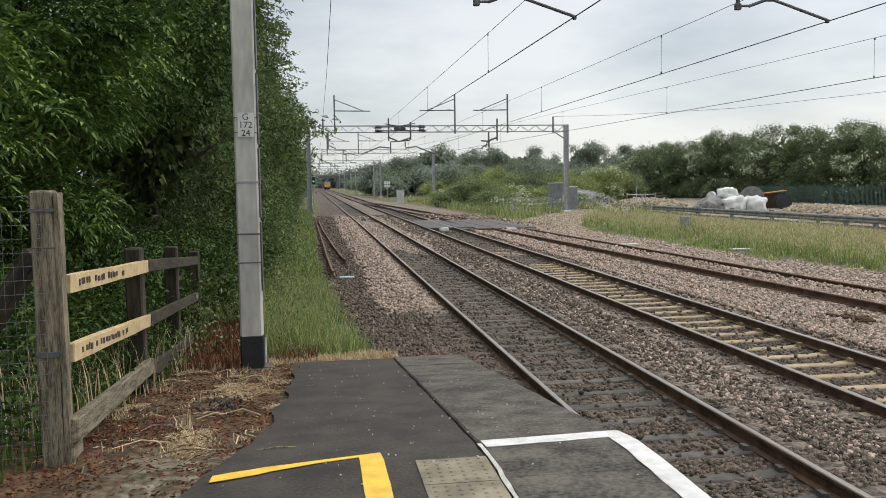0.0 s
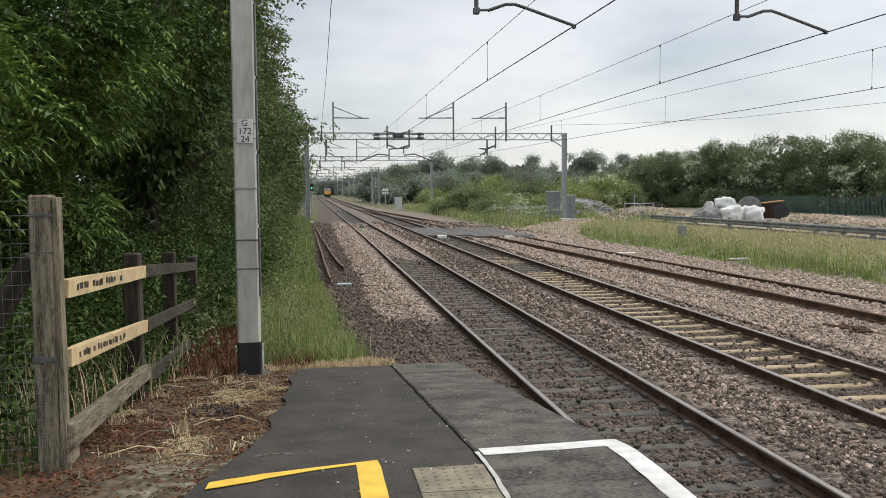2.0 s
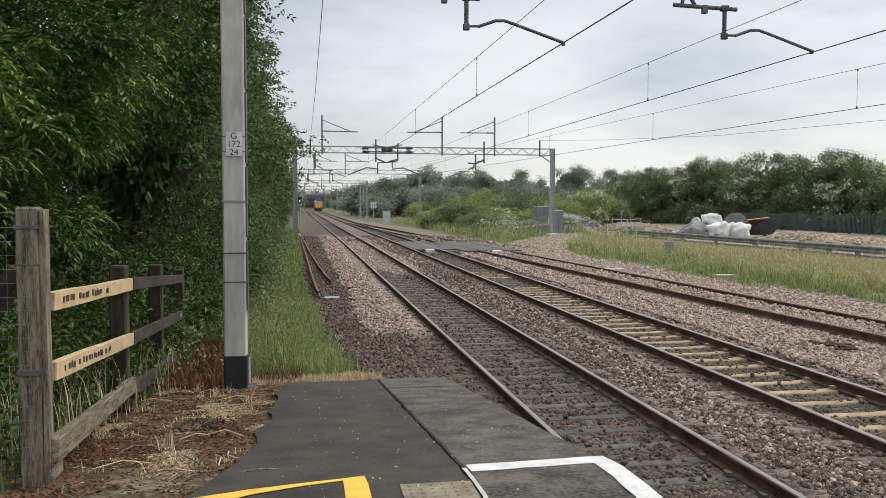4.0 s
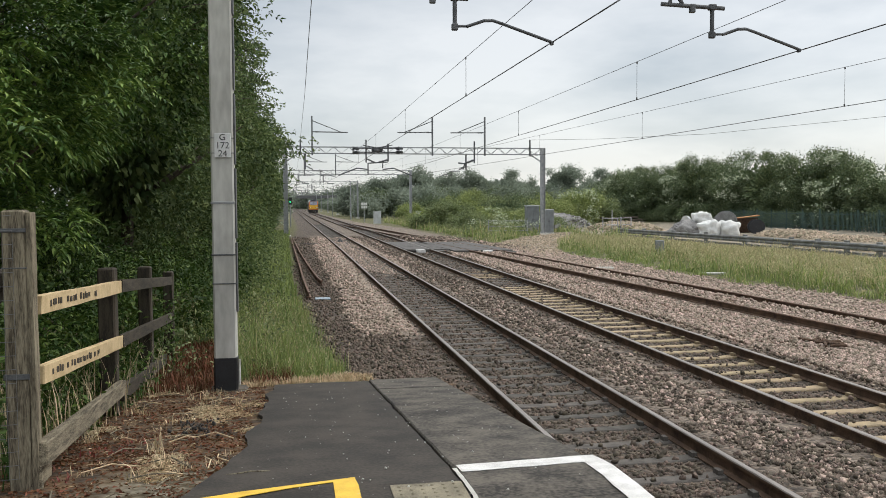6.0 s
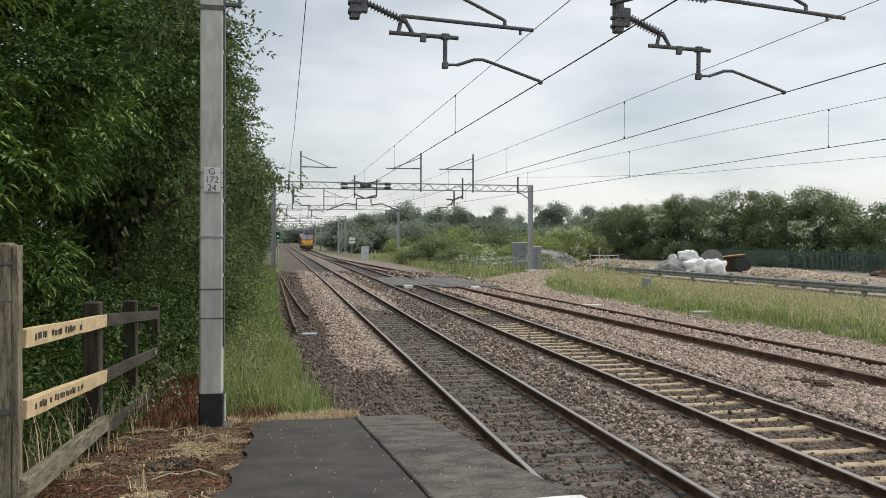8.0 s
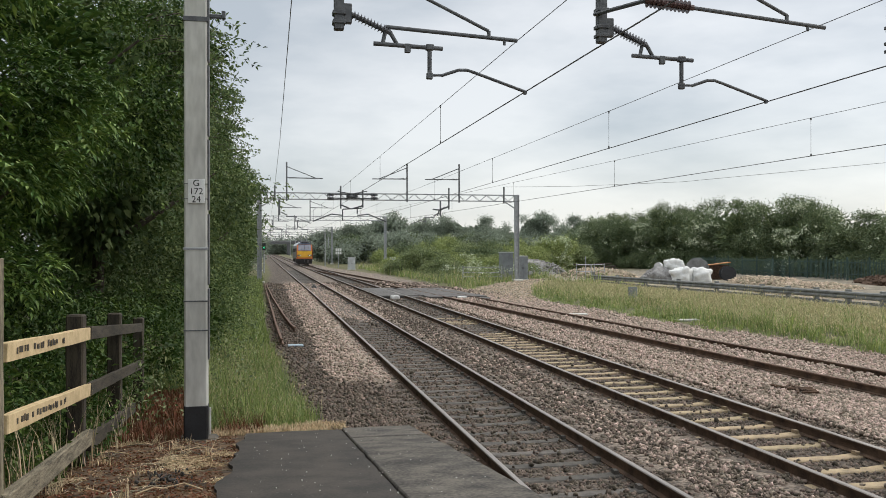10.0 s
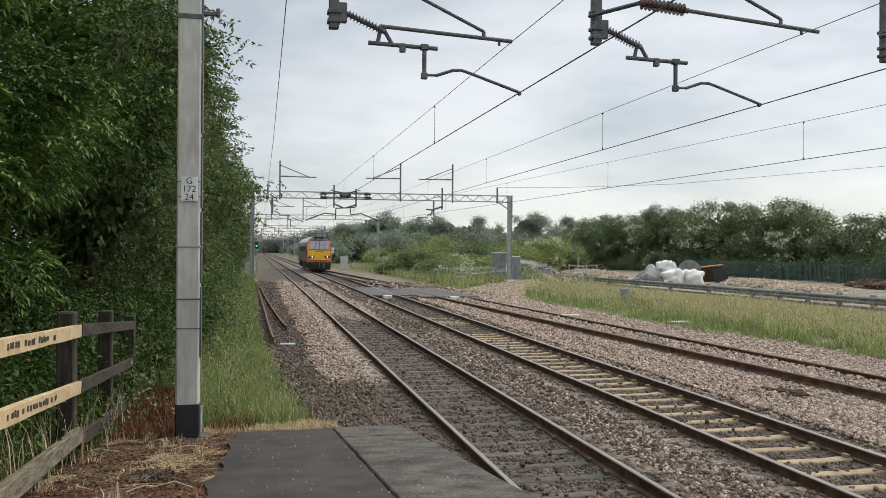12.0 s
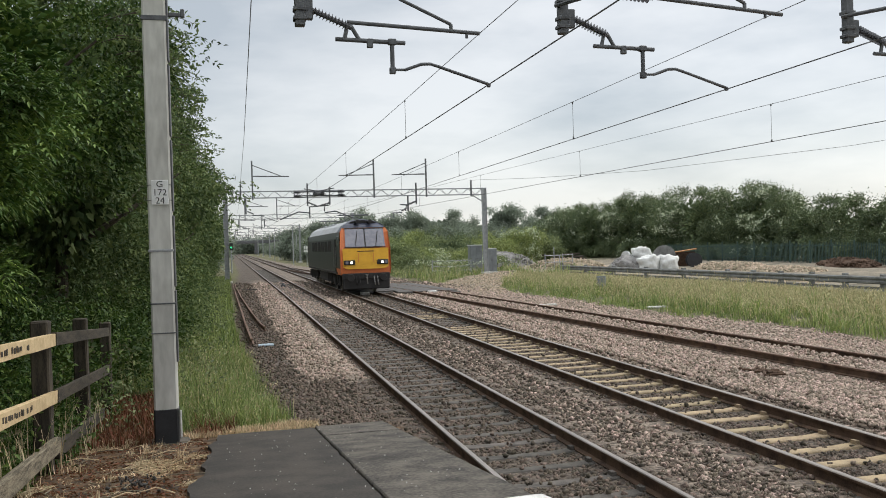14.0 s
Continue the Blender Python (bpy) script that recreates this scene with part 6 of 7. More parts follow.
def build_fence():
    f = thing("timber_fence", "timber post and rail fence, old dark rails and two fresh ones", "fence")
    for k, (x, y, w, top, m) in enumerate(((-5.16, 6.05, 0.10, 1.95, M_WOOD_DARK), (-5.30, 9.25, 0.17, 1.84, M_WOOD_DARK), (-5.40, 9.55, 0.09, 1.78, M_WOOD_DARK), (-5.38, 12.0, 0.17, 1.66, M_WOOD_DARK), (-5.44, 14.6, 0.16, 1.4, M_WOOD_DARK))):
        rough_beam("post", (x, y, gz(x, y) - 0.2), (x, y, top), w, w, m, f, seed=k)
    bays = (((-5.02, 5.80), (-5.20, 9.36)), ((-5.19, 9.33), (-5.36, 14.3)))
    hs = ((1.85, 1.635, 1.27), (1.40, 1.06, 0.69))
    for i, (za, zb, zc) in enumerate(hs):
        rail = rough_beam("rail", (*bays[0][0], za), (*bays[0][1], zb), 0.05, 0.125, M_WOOD_NEW, f, "fresh pale sawn rail with printed marks", seed=20 + i)
        # illegible printed marks along the fresh rail
        p0, p1 = Vector((*bays[0][0], za)), Vector((*bays[0][1], zb))
        d = (p1 - p0).normalized()
        nrm = d.cross(Vector((0, 0, 1))).normalized()
        rr = random.Random(3 + i)
        u = 0.25
        while u < 2.1:
            w = rr.uniform(0.03, 0.07)
            if rr.random() < 0.8:
                bm = bmesh.new()
                c = p0 + d * u + nrm * 0.0275 + Vector((0, 0, rr.uniform(-.006, .006)))
                ax = Matrix((d, nrm, d.cross(nrm))).transposed()
                box(bm, (0, 0, 0), (w, 0.003, rr.uniform(0.035, 0.05)))
                ob = part("printed_mark", bm, M_WOOD_DARK, f, "illegible dark printed mark")
                ob.matrix_basis = Matrix.Translation(c) @ ax.to_4x4()
            u += w + rr.uniform(0.012, 0.05)
        rough_beam("rail", (*bays[1][0], zb + 0.01), (*bays[1][1], zc), 0.05, 0.13, M_WOOD_DARK, f, "old dark weathered rail", seed=24 + i)
    rough_beam("kick_rail", (-4.98, 5.62, 0.93), (-5.20, 9.35, 0.58), 0.08, 0.15, M_WOOD_OLD, f, "grey weathered bottom rail", seed=30)
    rough_beam("kick_rail", (-5.02, 5.60, 0.80), (-5.04, 5.92, 0.78), 0.09, 0.14, M_WOOD_OLD, f, seed=31)
    rough_beam("kick_rail", (-5.20, 9.3, 0.52), (-5.32, 13.2, 0.20), 0.07, 0.15, M_WOOD_DARK, f, seed=32)
    # tall straining post with wire netting
    g = thing("wire_fence", "tall grey timber post strung with wire netting", "fence")
    px, py = -5.075, 5.66
    rough_beam("post", (px - 0.02, py, 0.45), (px - 0.02, py, 2.455), 0.135, 0.14, M_WOOD_OLD, g, "weathered grey straining post", seed=40)
    rough_beam("facing_batten", (px + 0.07, py - 0.02, 0.5), (px + 0.07, py - 0.02, 2.44), 0.035, 0.10, M_WOOD_OLD, g, seed=41)
    rough_beam("brace", (px - 0.12, py + 0.12, 2.06), (px - 1.0, py + 0.3, 0.75), 0.12, 0.12, M_WOOD_DARK, g, "leaning mossy timber brace", seed=42)
    for z, h in ((2.33, 0.025), (2.10, 0.008), (1.43, 0.035)):
        bm = bmesh.new()
        box(bm, (px - 0.02, py, z), (0.15, 0.155, h), bev=0.002)
        part("band", bm, M_DARKSTEEL, g)
    far = Vector((-9.2, 5.0, 0))
    near = Vector((px - 0.02, py - 0.08, 0))
    bm = bmesh.new()
    zs = [0.80 + k * 0.085 for k in range(19)] + [2.42]
    for z in zs:
        pts = [near + (far - near) * (i / 6) + Vector((0, 0, z - 0.02 * math.sin(i * math.pi / 6))) for i in range(7)]
        for a, b in zip(pts, pts[1:]):
            rod(bm, a, b, 0.0018, seg=4)
    for k in range(76):
        p = near + (far - near) * (k / 75.0)
        rod(bm, p + Vector((0, 0, 0.80)), p + Vector((0, 0, 2.33)), 0.0013, seg=4)
    part("netting", bm, M_MIDSTEEL, g, "thin galvanised wire netting")
    p = far
    rough_beam("post", (p.x, p.y, 0.4), (p.x, p.y, 2.4), 0.12, 0.12, M_WOOD_OLD, g, seed=44)


# ---- cess and crossing ----
M_RUBBER = mat("black_rubber_crossing_panel", (0.105, 0.098, 0.090), (0.050, 0.046, 0.042), 0.75, scale=3, fine=40, bump=0.2, dist=0.006)
M_CAB_PALE = mat("pale_painted_cabinet", (0.58, 0.60, 0.60), (0.45, 0.47, 0.47), 0.6, scale=2, fine=30, bump=0.05, dist=0.003)
M_CAB_GREY = mat("grey_painted_cabinet", (0.23, 0.25, 0.26), (0.16, 0.175, 0.185), 0.6, scale=2, fine=30, bump=0.05, dist=0.003)
M_BAG = mat("white_woven_sack", (0.78, 0.78, 0.76), (0.60, 0.60, 0.58), 0.8, scale=3, fine=40, bump=0.35, dist=0.03)
M_RUBBLE = mat("pale_rubble", (0.44, 0.36, 0.26), (0.21, 0.17, 0.12), 0.95, scale=5, fine=60, bump=0.4, dist=0.02, vary=0.35, island=True)
M_SPOIL = mat("grey_stone_spoil", (0.30, 0.29, 0.28), (0.17, 0.165, 0.16), 0.95, scale=3, fine=40, bump=0.6, dist=0.05)
M_PALISADE = mat("dark_green_palisade_paint", (0.055, 0.10, 0.085), (0.035, 0.07, 0.06), 0.55, scale=3, bump=0.03, dist=0.003)
M_VAN = mat("white_vehicle_paint", (0.80, 0.81, 0.82), (0.72, 0.73, 0.74), 0.3, bump=0)
M_BARRIER = mat("weathered_barrier_steel", (0.24, 0.245, 0.24), (0.12, 0.12, 0.115), 0.7, 0.1, scale=2, fine=25, bump=0.1, dist=0.004)
M_MOSS = mat("mossy_old_concrete", (0.22, 0.20, 0.14), (0.075, 0.065, 0.04), 0.9, scale=4, fine=40, bump=0.5, dist=0.006)
M_BLUE = mat("pale_blue_sheet", (0.36, 0.45, 0.52), (0.25, 0.32, 0.38), 0.6, bump=0.2)


def build_cess():
    for k, (pts, z) in enumerate((([(-3.00, 23.9), (-3.10, 30), (-3.26, 42), (-3.45, 56), (-3.55, 66)], 0.0), ([(-2.52, 27.9), (-2.75, 34), (-3.05, 45), (-3.30, 57), (-3.42, 66)], 0.0))):
        path = []
        for i in range(25):
            y = pts[0][1] + (pts[-1][1] - pts[0][1]) * i / 24
            x = float(np.interp(y, [p[1] for p in pts], [p[0] for p in pts]))
            path.append((x, y, gz(x, y) + 0.17 + 0.06 * math.exp(-i), 0.0))
        v, f = sweep(RAIL, path)
        tagged(mesh_part("spare_rail", v, f, M_RUST_BRIGHT), "rusty spare rail lying on the cess ballast", "rail", "spare rails on the cess")
    bm = bmesh.new()
    box(bm, (-2.62, 24.1, gz(-2.6, 24.1) + 0.04), (0.42, 0.36, 0.04), bev=0.012)
    tagged(part("plastic_sheet", bm, M_BLUE), "pale blue sheet under the end of a rail", "sheet")
    bm = bmesh.new()
    box(bm, (-2.55, 57.5, gz(-2.5, 57.5) + 0.06), (1.5, 0.22, 0.14), bev=0.02)
    tagged(part("loose_sleeper", bm, M_SLEEPER), "grey sleeper lying across the cess", "sleeper")
    bm = bmesh.new()
    box(bm, (-0.10, 61.5, -0.13), (0.34, 0.5, 0.22), bev=0.03)
    box(bm, (-0.10, 61.5, 0.02), (0.12, 0.26, 0.14), bev=0.02)
    tagged(part("track_magnet", bm, M_DARKSTEEL), "small dark signalling box between the rails", "track device")
    for x, y in ((8.9, 33.0), (12.0, 29.6)):
        bm = bmesh.new()
        box(bm, (x, y, gz(x, y) + 0.04), (0.85, 0.3, 0.07), bev=0.012)
        tagged(part("cable_cover", bm, M_CONC), "pale concrete cover lying on the ballast", "cover")
    heap = thing("scrap_heap", "small heap of rusty scrap on the ballast", "scrap")
    for k in range(14):
        bm = bmesh.new()
        r = random.Random(k)
        rod(bm, (6.3 + r.uniform(-.3, .3), 14.4 + r.uniform(-.5, .5), -0.12), (6.3 + r.uniform(-.35, .35), 14.4 + r.uniform(-.6, .6), -0.10), 0.025, seg=5)
        part("scrap_bar", bm, M_RUST, heap)


def build_crossing():
    c = thing("level_crossing", "black rubber panel foot crossing over two tracks", "crossing")
    for f, y0, y1, off in ((t2, 46.8, 56.6, 0.0), (t3, 45.2, 56.0, 0.0)):
        n = 6
        for k in range(n):
            a, b = y0 + (y1 - y0) * k / n, y0 + (y1 - y0) * (k + 1) / n
            x = f((a + b) / 2)
            for dx, w in ((0, 1.36), (1.22, 0.78)) if f is t2 else ((0, 1.36), (-1.22, 0.78), (1.22, 0.78)):
                bm = bmesh.new()
                box(bm, (x + dx, (a + b) / 2, -0.06), (w, b - a - 0.03, 0.13), bev=0.02)
                part("panel", bm, M_RUBBER, c)
        x = f(y0)
        bm = bmesh.new()
        for i, (dx, dz) in enumerate(((0.12, 0.0),)):
            box(bm, (x + dx, y0 - 0.27, -0.08), (0.46, 0.50, 0.17), bev=0.02)
        part("end_ramp", bm, M_WHITE, c, "white painted end ramp")
        bm = bmesh.new()
        box(bm, (x + 1.22, y0 - 0.4, -0.10), (0.78, 0.7, 0.10), bev=0.03)
        part("edge_ramp", bm, M_RUBBER, c)
    bm = bmesh.new()
    box(bm, (5.2, 51.6, -0.10), (0.9, 9.4, 0.12), bev=0.02)
    part("deck", bm, M_RUBBER, c, "dark deck between the tracks")


def build_cabinets():
    def cabinet(x, y, w, d, h, m, label, roof=True):
        t = thing("equipment_cabinet", label, "cabinet")
        z = gz(x, y)
        bm = bmesh.new()
        box(bm, (x, y, z + 0.1 + h / 2), (w, d, h), bev=0.02)
        part("body", bm, m, t)
        bm = bmesh.new()
        box(bm, (x, y, z + 0.05), (w * 1.1, d * 1.2, 0.16), bev=0.01)
        part("plinth", bm, M_CONC, t)
        bm = bmesh.new()
        box(bm, (x, y, z + 0.13 + h), (w * 1.08, d * 1.12, 0.07), bev=0.02)
        part("roof", bm, M_CAB_PALE, t)
        for s in (-1, 1):
            bm = bmesh.new()
            box(bm, (x + s * w * 0.245, y - d / 2 - 0.012, z + 0.1 + h / 2), (w * 0.46, 0.02, h * 0.9), bev=0.006)
            door = part("door", bm, m, t)
            bm = bmesh.new()
            box(bm, (x + s * w * 0.06, y - d / 2 - 0.04, z + 0.1 + h / 2), (0.03, 0.05, 0.16))
            part("handle", bm, M_DARKSTEEL, door)

    cabinet(17.0, 72.0, 1.05, 0.9, 2.35, M_CAB_GREY, "tall grey steel equipment cabinet beside a portal leg")
    cabinet(18.6, 72.6, 0.9, 0.7, 2.0, M_CAB_GREY, "grey steel equipment cabinet behind a portal leg")
    cabinet(8.05, 118, 1.0, 0.5, 1.6, M_CAB_PALE, "pale painted signalling cabinet beside the line")
    cabinet(14.9, 126, 0.85, 0.5, 1.5, M_CAB_PALE, "pale painted signalling cabinet beside a mast")
    # small square post in the verge
    t = thing("marker_post", "short weathered grey post with square plate in the grass", "marker post")
    x, y = 14.15, 39.3
    bm = bmesh.new()
    box(bm, (x, y, gz(x, y) + 0.45), (0.46, 0.10, 0.78), bev=0.02)
    part("plate", bm, M_CAB_GREY, t)
    bm = bmesh.new()
    box(bm, (x, y + 0.08, gz(x, y) + 0.3), (0.10, 0.08, 0.8), bev=0.01)
    part("post", bm, M_CONC, t)
    # gate and railings beside the cabinet
    g = thing("field_gate", "weathered grey steel field gate standing open", "gate")
    for x in (12.9, 16.0):
        bm = bmesh.new()
        rod(bm, (x, 70.9 if x < 14 else 69.9, -0.3), (x, 70.9 if x < 14 else 69.9, 1.15), 0.05)
        part("post", bm, M_GALV, g)
    for z in (0.25, 0.6, 1.05):
        bm = bmesh.new()
        rod(bm, (12.9, 70.9, z), (16.0, 69.9, z), 0.03)
        part("bar", bm, M_GALV, g)
    h = thing("pedestrian_gate", "galvanised tubular kissing gate at the yard entrance", "gate")
    for k, (x, y, t_) in enumerate(((24.2, 74, 1.3), (25.3, 74.6, 1.9), (26.0, 74.2, 1.25), (27.3, 75.0, 1.25), (24.9, 72.2, 1.2))):
        bm = bmesh.new()
        rod(bm, (x, y, -0.3), (x, y, t_), 0.05)
        part("post", bm, M_GALV, h)
    for a, b in (((24.2, 74), (26.0, 74.2)), ((26.0, 74.2), (27.3, 75.0)), ((24.2, 74), (24.9, 72.2))):
        for z in (0.55, 1.15):
            bm = bmesh.new()
            rod(bm, (*a, z), (*b, z), 0.03)
            part("bar", bm, M_GALV, h)
    # signs and signal up the line
    s = thing("trackside_sign", "white trackside sign board with dark marks on a post", "sign")
    x, y = 7.5, 133.0
    bm = bmesh.new()
    rod(bm, (x, y, -0.3), (x, y, 2.6), 0.06)
    part("post", bm, M_GALV, s)
    for i in range(3):
        for j in range(2):
            bm = bmesh.new()
            box(bm, (x - 0.32 + i * 0.32, y - 0.08, 2.1 + j * 0.5), (0.26, 0.03, 0.4), bev=0.02)
            part("panel", bm, M_PLATE, s)
    q = thing("colour_light_signal", "signal showing a green light at the foot of the trees", "signal")
    x, y = -3.66, 102.0
    bm = bmesh.new()
    rod(bm, (x, y, -0.3), (x, y, 2.6), 0.07)
    part("post", bm, M_GALV, q)
    bm = bmesh.new()
    box(bm, (x, y - 0.05, 2.95), (0.4, 0.22, 0.85), bev=0.05)
    part("head", bm, M_BLACK, q)
    bm = bmesh.new()
    rod(bm, (x, y - 0.22, 2.84), (x, y - 0.16, 2.84), 0.10, seg=14)
    part("lens", bm, mat("green_signal_light", (0.1, 0.8, 0.5), None, 0.4, bump=0, emit=((0.03, 0.8, 0.35), 1.6)), q, "glowing green lens")
    # thin poles beside the far masts
    for x, y, hh in ((7.0, 150, 6.5), (9.2, 172, 5.2), (6.6, 205, 6.2)):
        bm = bmesh.new()
        rod(bm, (x + bend(y), y, -0.3), (x + bend(y), y, hh), 0.10, 0.08)
        tagged(part("line_pole", bm, M_GALV), "slim grey pole beside the distant line", "pole", "slim poles up the line")
    # road bridge at the end of the view
    b = thing("road_bridge", "dark hazy road bridge across the distant line", "bridge")
    # Grey, low-contrast brick: the haze of distance is put into its colour.
    M_BR = mat("dark_haze_tinted_brick", (0.13, 0.13, 0.135), (0.10, 0.10, 0.105), 0.9, bump=0.1)
    bm = bmesh.new()
    box(bm, (8, 520, 7.2), (60, 8, 1.8), bev=0.1)
    part("deck", bm, M_BR, b)
    for x in (-14, -1.5 + 11.0, 26):
        bm = bmesh.new()
        box(bm, (x, 520, 3.0), (9 if x < 0 or x > 20 else 1.6, 8, 7.2), bev=0.1)
        part("abutment", bm, M_BR, b)


# ---- contractor's yard ----
def lumpy_heap(name, c, r, material, label, seed, n=900, stone=0.16, category="heap"):
    """A mound under a skin of loose lumps."""
    t = thing(name, label, category)
    rng = np.random.default_rng(seed)
    bm = bmesh.new()
    bmesh.ops.create_icosphere(bm, subdivisions=4, radius=1)
    for v in bm.verts:
        k = 1 + 0.22 * noise.noise(v.co * 2.2 + Vector((seed, 0, 0))) + 0.08 * noise.noise(v.co * 7)
        v.co = Vector((v.co.x * r[0] * k, v.co.y * r[1] * k, max(-0.2, v.co.z * r[2] * k)))
    ob = part("mound", bm, material, t)
    ob.location = c
    pts = []
    for k in range(n):
        a, u = rng.uniform(0, 6.283), math.sqrt(rng.uniform(0, 1.15))
        z = r[2] * math.sqrt(max(0.0, 1 - u * u)) * rng.uniform(0.9, 1.05)
        pts.append((c[0] + r[0] * u * math.cos(a), c[1] + r[1] * u * math.sin(a), c[2] + z))
    me = stone_mesh("loose_rubble", np.array(pts), rng.uniform(0.5, 1.4, n) * stone, material, rng)
    link_part("loose_rubble", me, t, "", "stuff")
    return t


def stone_mesh(name, pts, size, material, rng, flat=0.75):
    """Angular stones: jittered boxes, eight corners and twelve triangles each."""
    n = len(pts)
    cube = np.array([[x, y, z] for x in (-1, 1) for y in (-1, 1) for z in (-1, 1)], float) * 0.5
    v = cube[None] * rng.uniform(0.55, 1.1, (n, 1, 3)) * np.array([1, 1, flat]) + rng.normal(scale=0.13, size=(n, 8, 3))
    q = rng.normal(size=(n, 4))
    q /= np.linalg.norm(q, axis=1)[:, None]
    w, x, y, z = q.T
    R = np.stack([1 - 2 * (y * y + z * z), 2 * (x * y - z * w), 2 * (x * z + y * w), 2 * (x * y + z * w), 1 - 2 * (x * x + z * z), 2 * (y * z - x * w), 2 * (x * z - y * w), 2 * (y * z + x * w), 1 - 2 * (x * x + y * y)], 1).reshape(n, 3, 3)
    v = np.einsum("nij,nkj->nki", R, v) * size[:, None, None] + pts[:, None]
    quads = np.array([[0, 1, 3, 2], [4, 6, 7, 5], [0, 4, 5, 1], [2, 3, 7, 6], [0, 2, 6, 4], [1, 5, 7, 3]])
    f = (np.arange(n)[:, None, None] * 8 + quads[None]).reshape(-1, 4)
    return raw_mesh(name, v.reshape(-1, 3), f, material)


def build_yard():
    # crash barrier along the yard
    b = thing("crash_barrier", "weathered galvanised steel crash barrier along the yard", "barrier")
    prof = [(0.0, 0.27), (0.05, 0.31), (0.05, 0.38), (0.0, 0.41), (0.0, 0.46), (0.05, 0.49), (0.05, 0.56), (0.0, 0.60), (-0.012, 0.60), (-0.012, 0.27)]

    def line_x(y):
        return 22.3 - 0.05 * (y - 36.0)

    for k in range(9):
        y0 = 23.7 + k * 4.25
        x, x2 = line_x(y0), line_x(y0 + 4.25)
        v, f = sweep([(-p - 0.08, z) for p, z in prof], [(x, y0, 0, 0), (x2, y0 + 4.26, 0, 0)])
        mesh_part("beam", v, f, M_BARRIER, b)
        for dy in (0.1, 2.2) if k < 4 else (0.1,):
            bm = bmesh.new()
            box(bm, (line_x(y0 + dy) + 0.03, y0 + dy, 0.14), (0.2, 0.2, 1.1), bev=0.01)
            part("post", bm, M_BARRIER, b)
        bm = bmesh.new()
        bar(bm, (x - 0.03, y0, 0.10), (x2 - 0.03, y0 + 4.25, 0.10), 0.05, 0.12)
        part("lower_rail", bm, M_BARRIER, b)
    bm = bmesh.new()
    box(bm, (line_x(61.9) + 0.03, 61.9, 0.2), (0.2, 0.2, 1.2), bev=0.01)
    part("post", bm, M_BARRIER, b)
    # the further length beyond the gate
    b2 = thing("crash_barrier", "weathered steel crash barrier beyond the yard gate", "barrier")
    for k in range(5):
        x = 21.0 + k * 1.4
        y0 = 77.0 + k * 3.2
        bm = bmesh.new()
        bar(bm, (x - 1.4, y0 - 3.2, 0.42), (x, y0, 0.42), 0.06, 0.30)
        part("beam", bm, M_BARRIER, b2)
        bm = bmesh.new()
        box(bm, (x, y0 + 0.1, 0.1), (0.18, 0.18, 1.1), bev=0.01)
        part("post", bm, M_BARRIER, b2)
    # palisade fence at the back of the yard
    p = thing("palisade_fence", "dark green steel palisade fence at the back of the yard", "fence")
    bm = bmesh.new()
    prof = [(-0.034, 0.012), (-0.012, -0.006), (0.012, -0.006), (0.034, 0.012), (0.034, 0.018), (-0.034, 0.018)]
    lo = [bm.verts.new((dy, dx, 0.05)) for dx, dy in [(a, c) for a, c in prof]]
    hi = [bm.verts.new((dy, dx, 1.62)) for dx, dy in [(a, c) for a, c in prof]]
    tip = [bm.verts.new((dy, dx * 0.15, 1.78)) for dx, dy in [(a, c) for a, c in prof]]
    for r0, r1 in ((lo, hi), (hi, tip)):
        for k in range(6):
            bm.faces.new((r0[k], r0[(k + 1) % 6], r1[(k + 1) % 6], r1[k]))
    bm.faces.new(tip)
    bmesh.ops.recalc_face_normals(bm, faces=bm.faces)
    pale = bpy.data.meshes.new("pale")
    bm.to_mesh(pale)
    bm.free()
    pale.materials.append(M_PALISADE)
    X = 45.0
    y = 40.0
    k = 0
    while y < 92:
        ob = new("pale", pale)
        ob.parent = p
        ob.matrix_basis = pose(X, y, gz(X, y), 0, 0, 0)
        y += 0.18
    for y in np.arange(40, 92.1, 2.75):
        bm = bmesh.new()
        box(bm, (X + 0.08, y, 0.8), (0.10, 0.08, 2.1))
        part("post", bm, M_PALISADE, p)
    for z in (0.40, 1.40):
        bm = bmesh.new()
        box(bm, (X + 0.05, 66, z), (0.05, 52, 0.05))
        part("rail", bm, M_PALISADE, p)
    # sacks of aggregate, cable drums, boards
    def sack(x, y, z, s, seed, label):
        bm = bmesh.new()
        bmesh.ops.create_cube(bm, size=1)
        bmesh.ops.subdivide_edges(bm, edges=bm.edges, cuts=6, use_grid_fill=True)
        for v in bm.verts:
            q = v.co.normalized()
            v.co = v.co * 0.55 + q * 0.30 + q * 0.30 * noise.noise(v.co * 2.6 + Vector((seed * 3.1, 0, 0))) + q * 0.11 * noise.noise(v.co * 7 + Vector((seed, 2, 0)))
        ob = part("bulk_bag", bm, M_BAG, smooth=True)
        ob.matrix_basis = pose(x, y, z + s * 0.42, random.Random(seed).uniform(-6, 6), random.Random(seed + 1).uniform(-8, 8), seed * 31) @ Matrix.Diagonal((s, s, s * 0.92, 1))
        tagged(ob, label, "bulk bag", "bulk bags of aggregate")
    lab = "white woven bulk bag slumped on the yard ground"
    sack(29.75, 64.6, -0.2, 1.3, 1, lab)
    sack(31.15, 64.1, -0.2, 1.28, 2, lab)
    sack(30.1, 66.8, 0.62, 1.2, 3, "white woven bulk bag lying on a heap of stone")
    sack(31.5, 66.0, -0.2, 1.2, 5, lab)
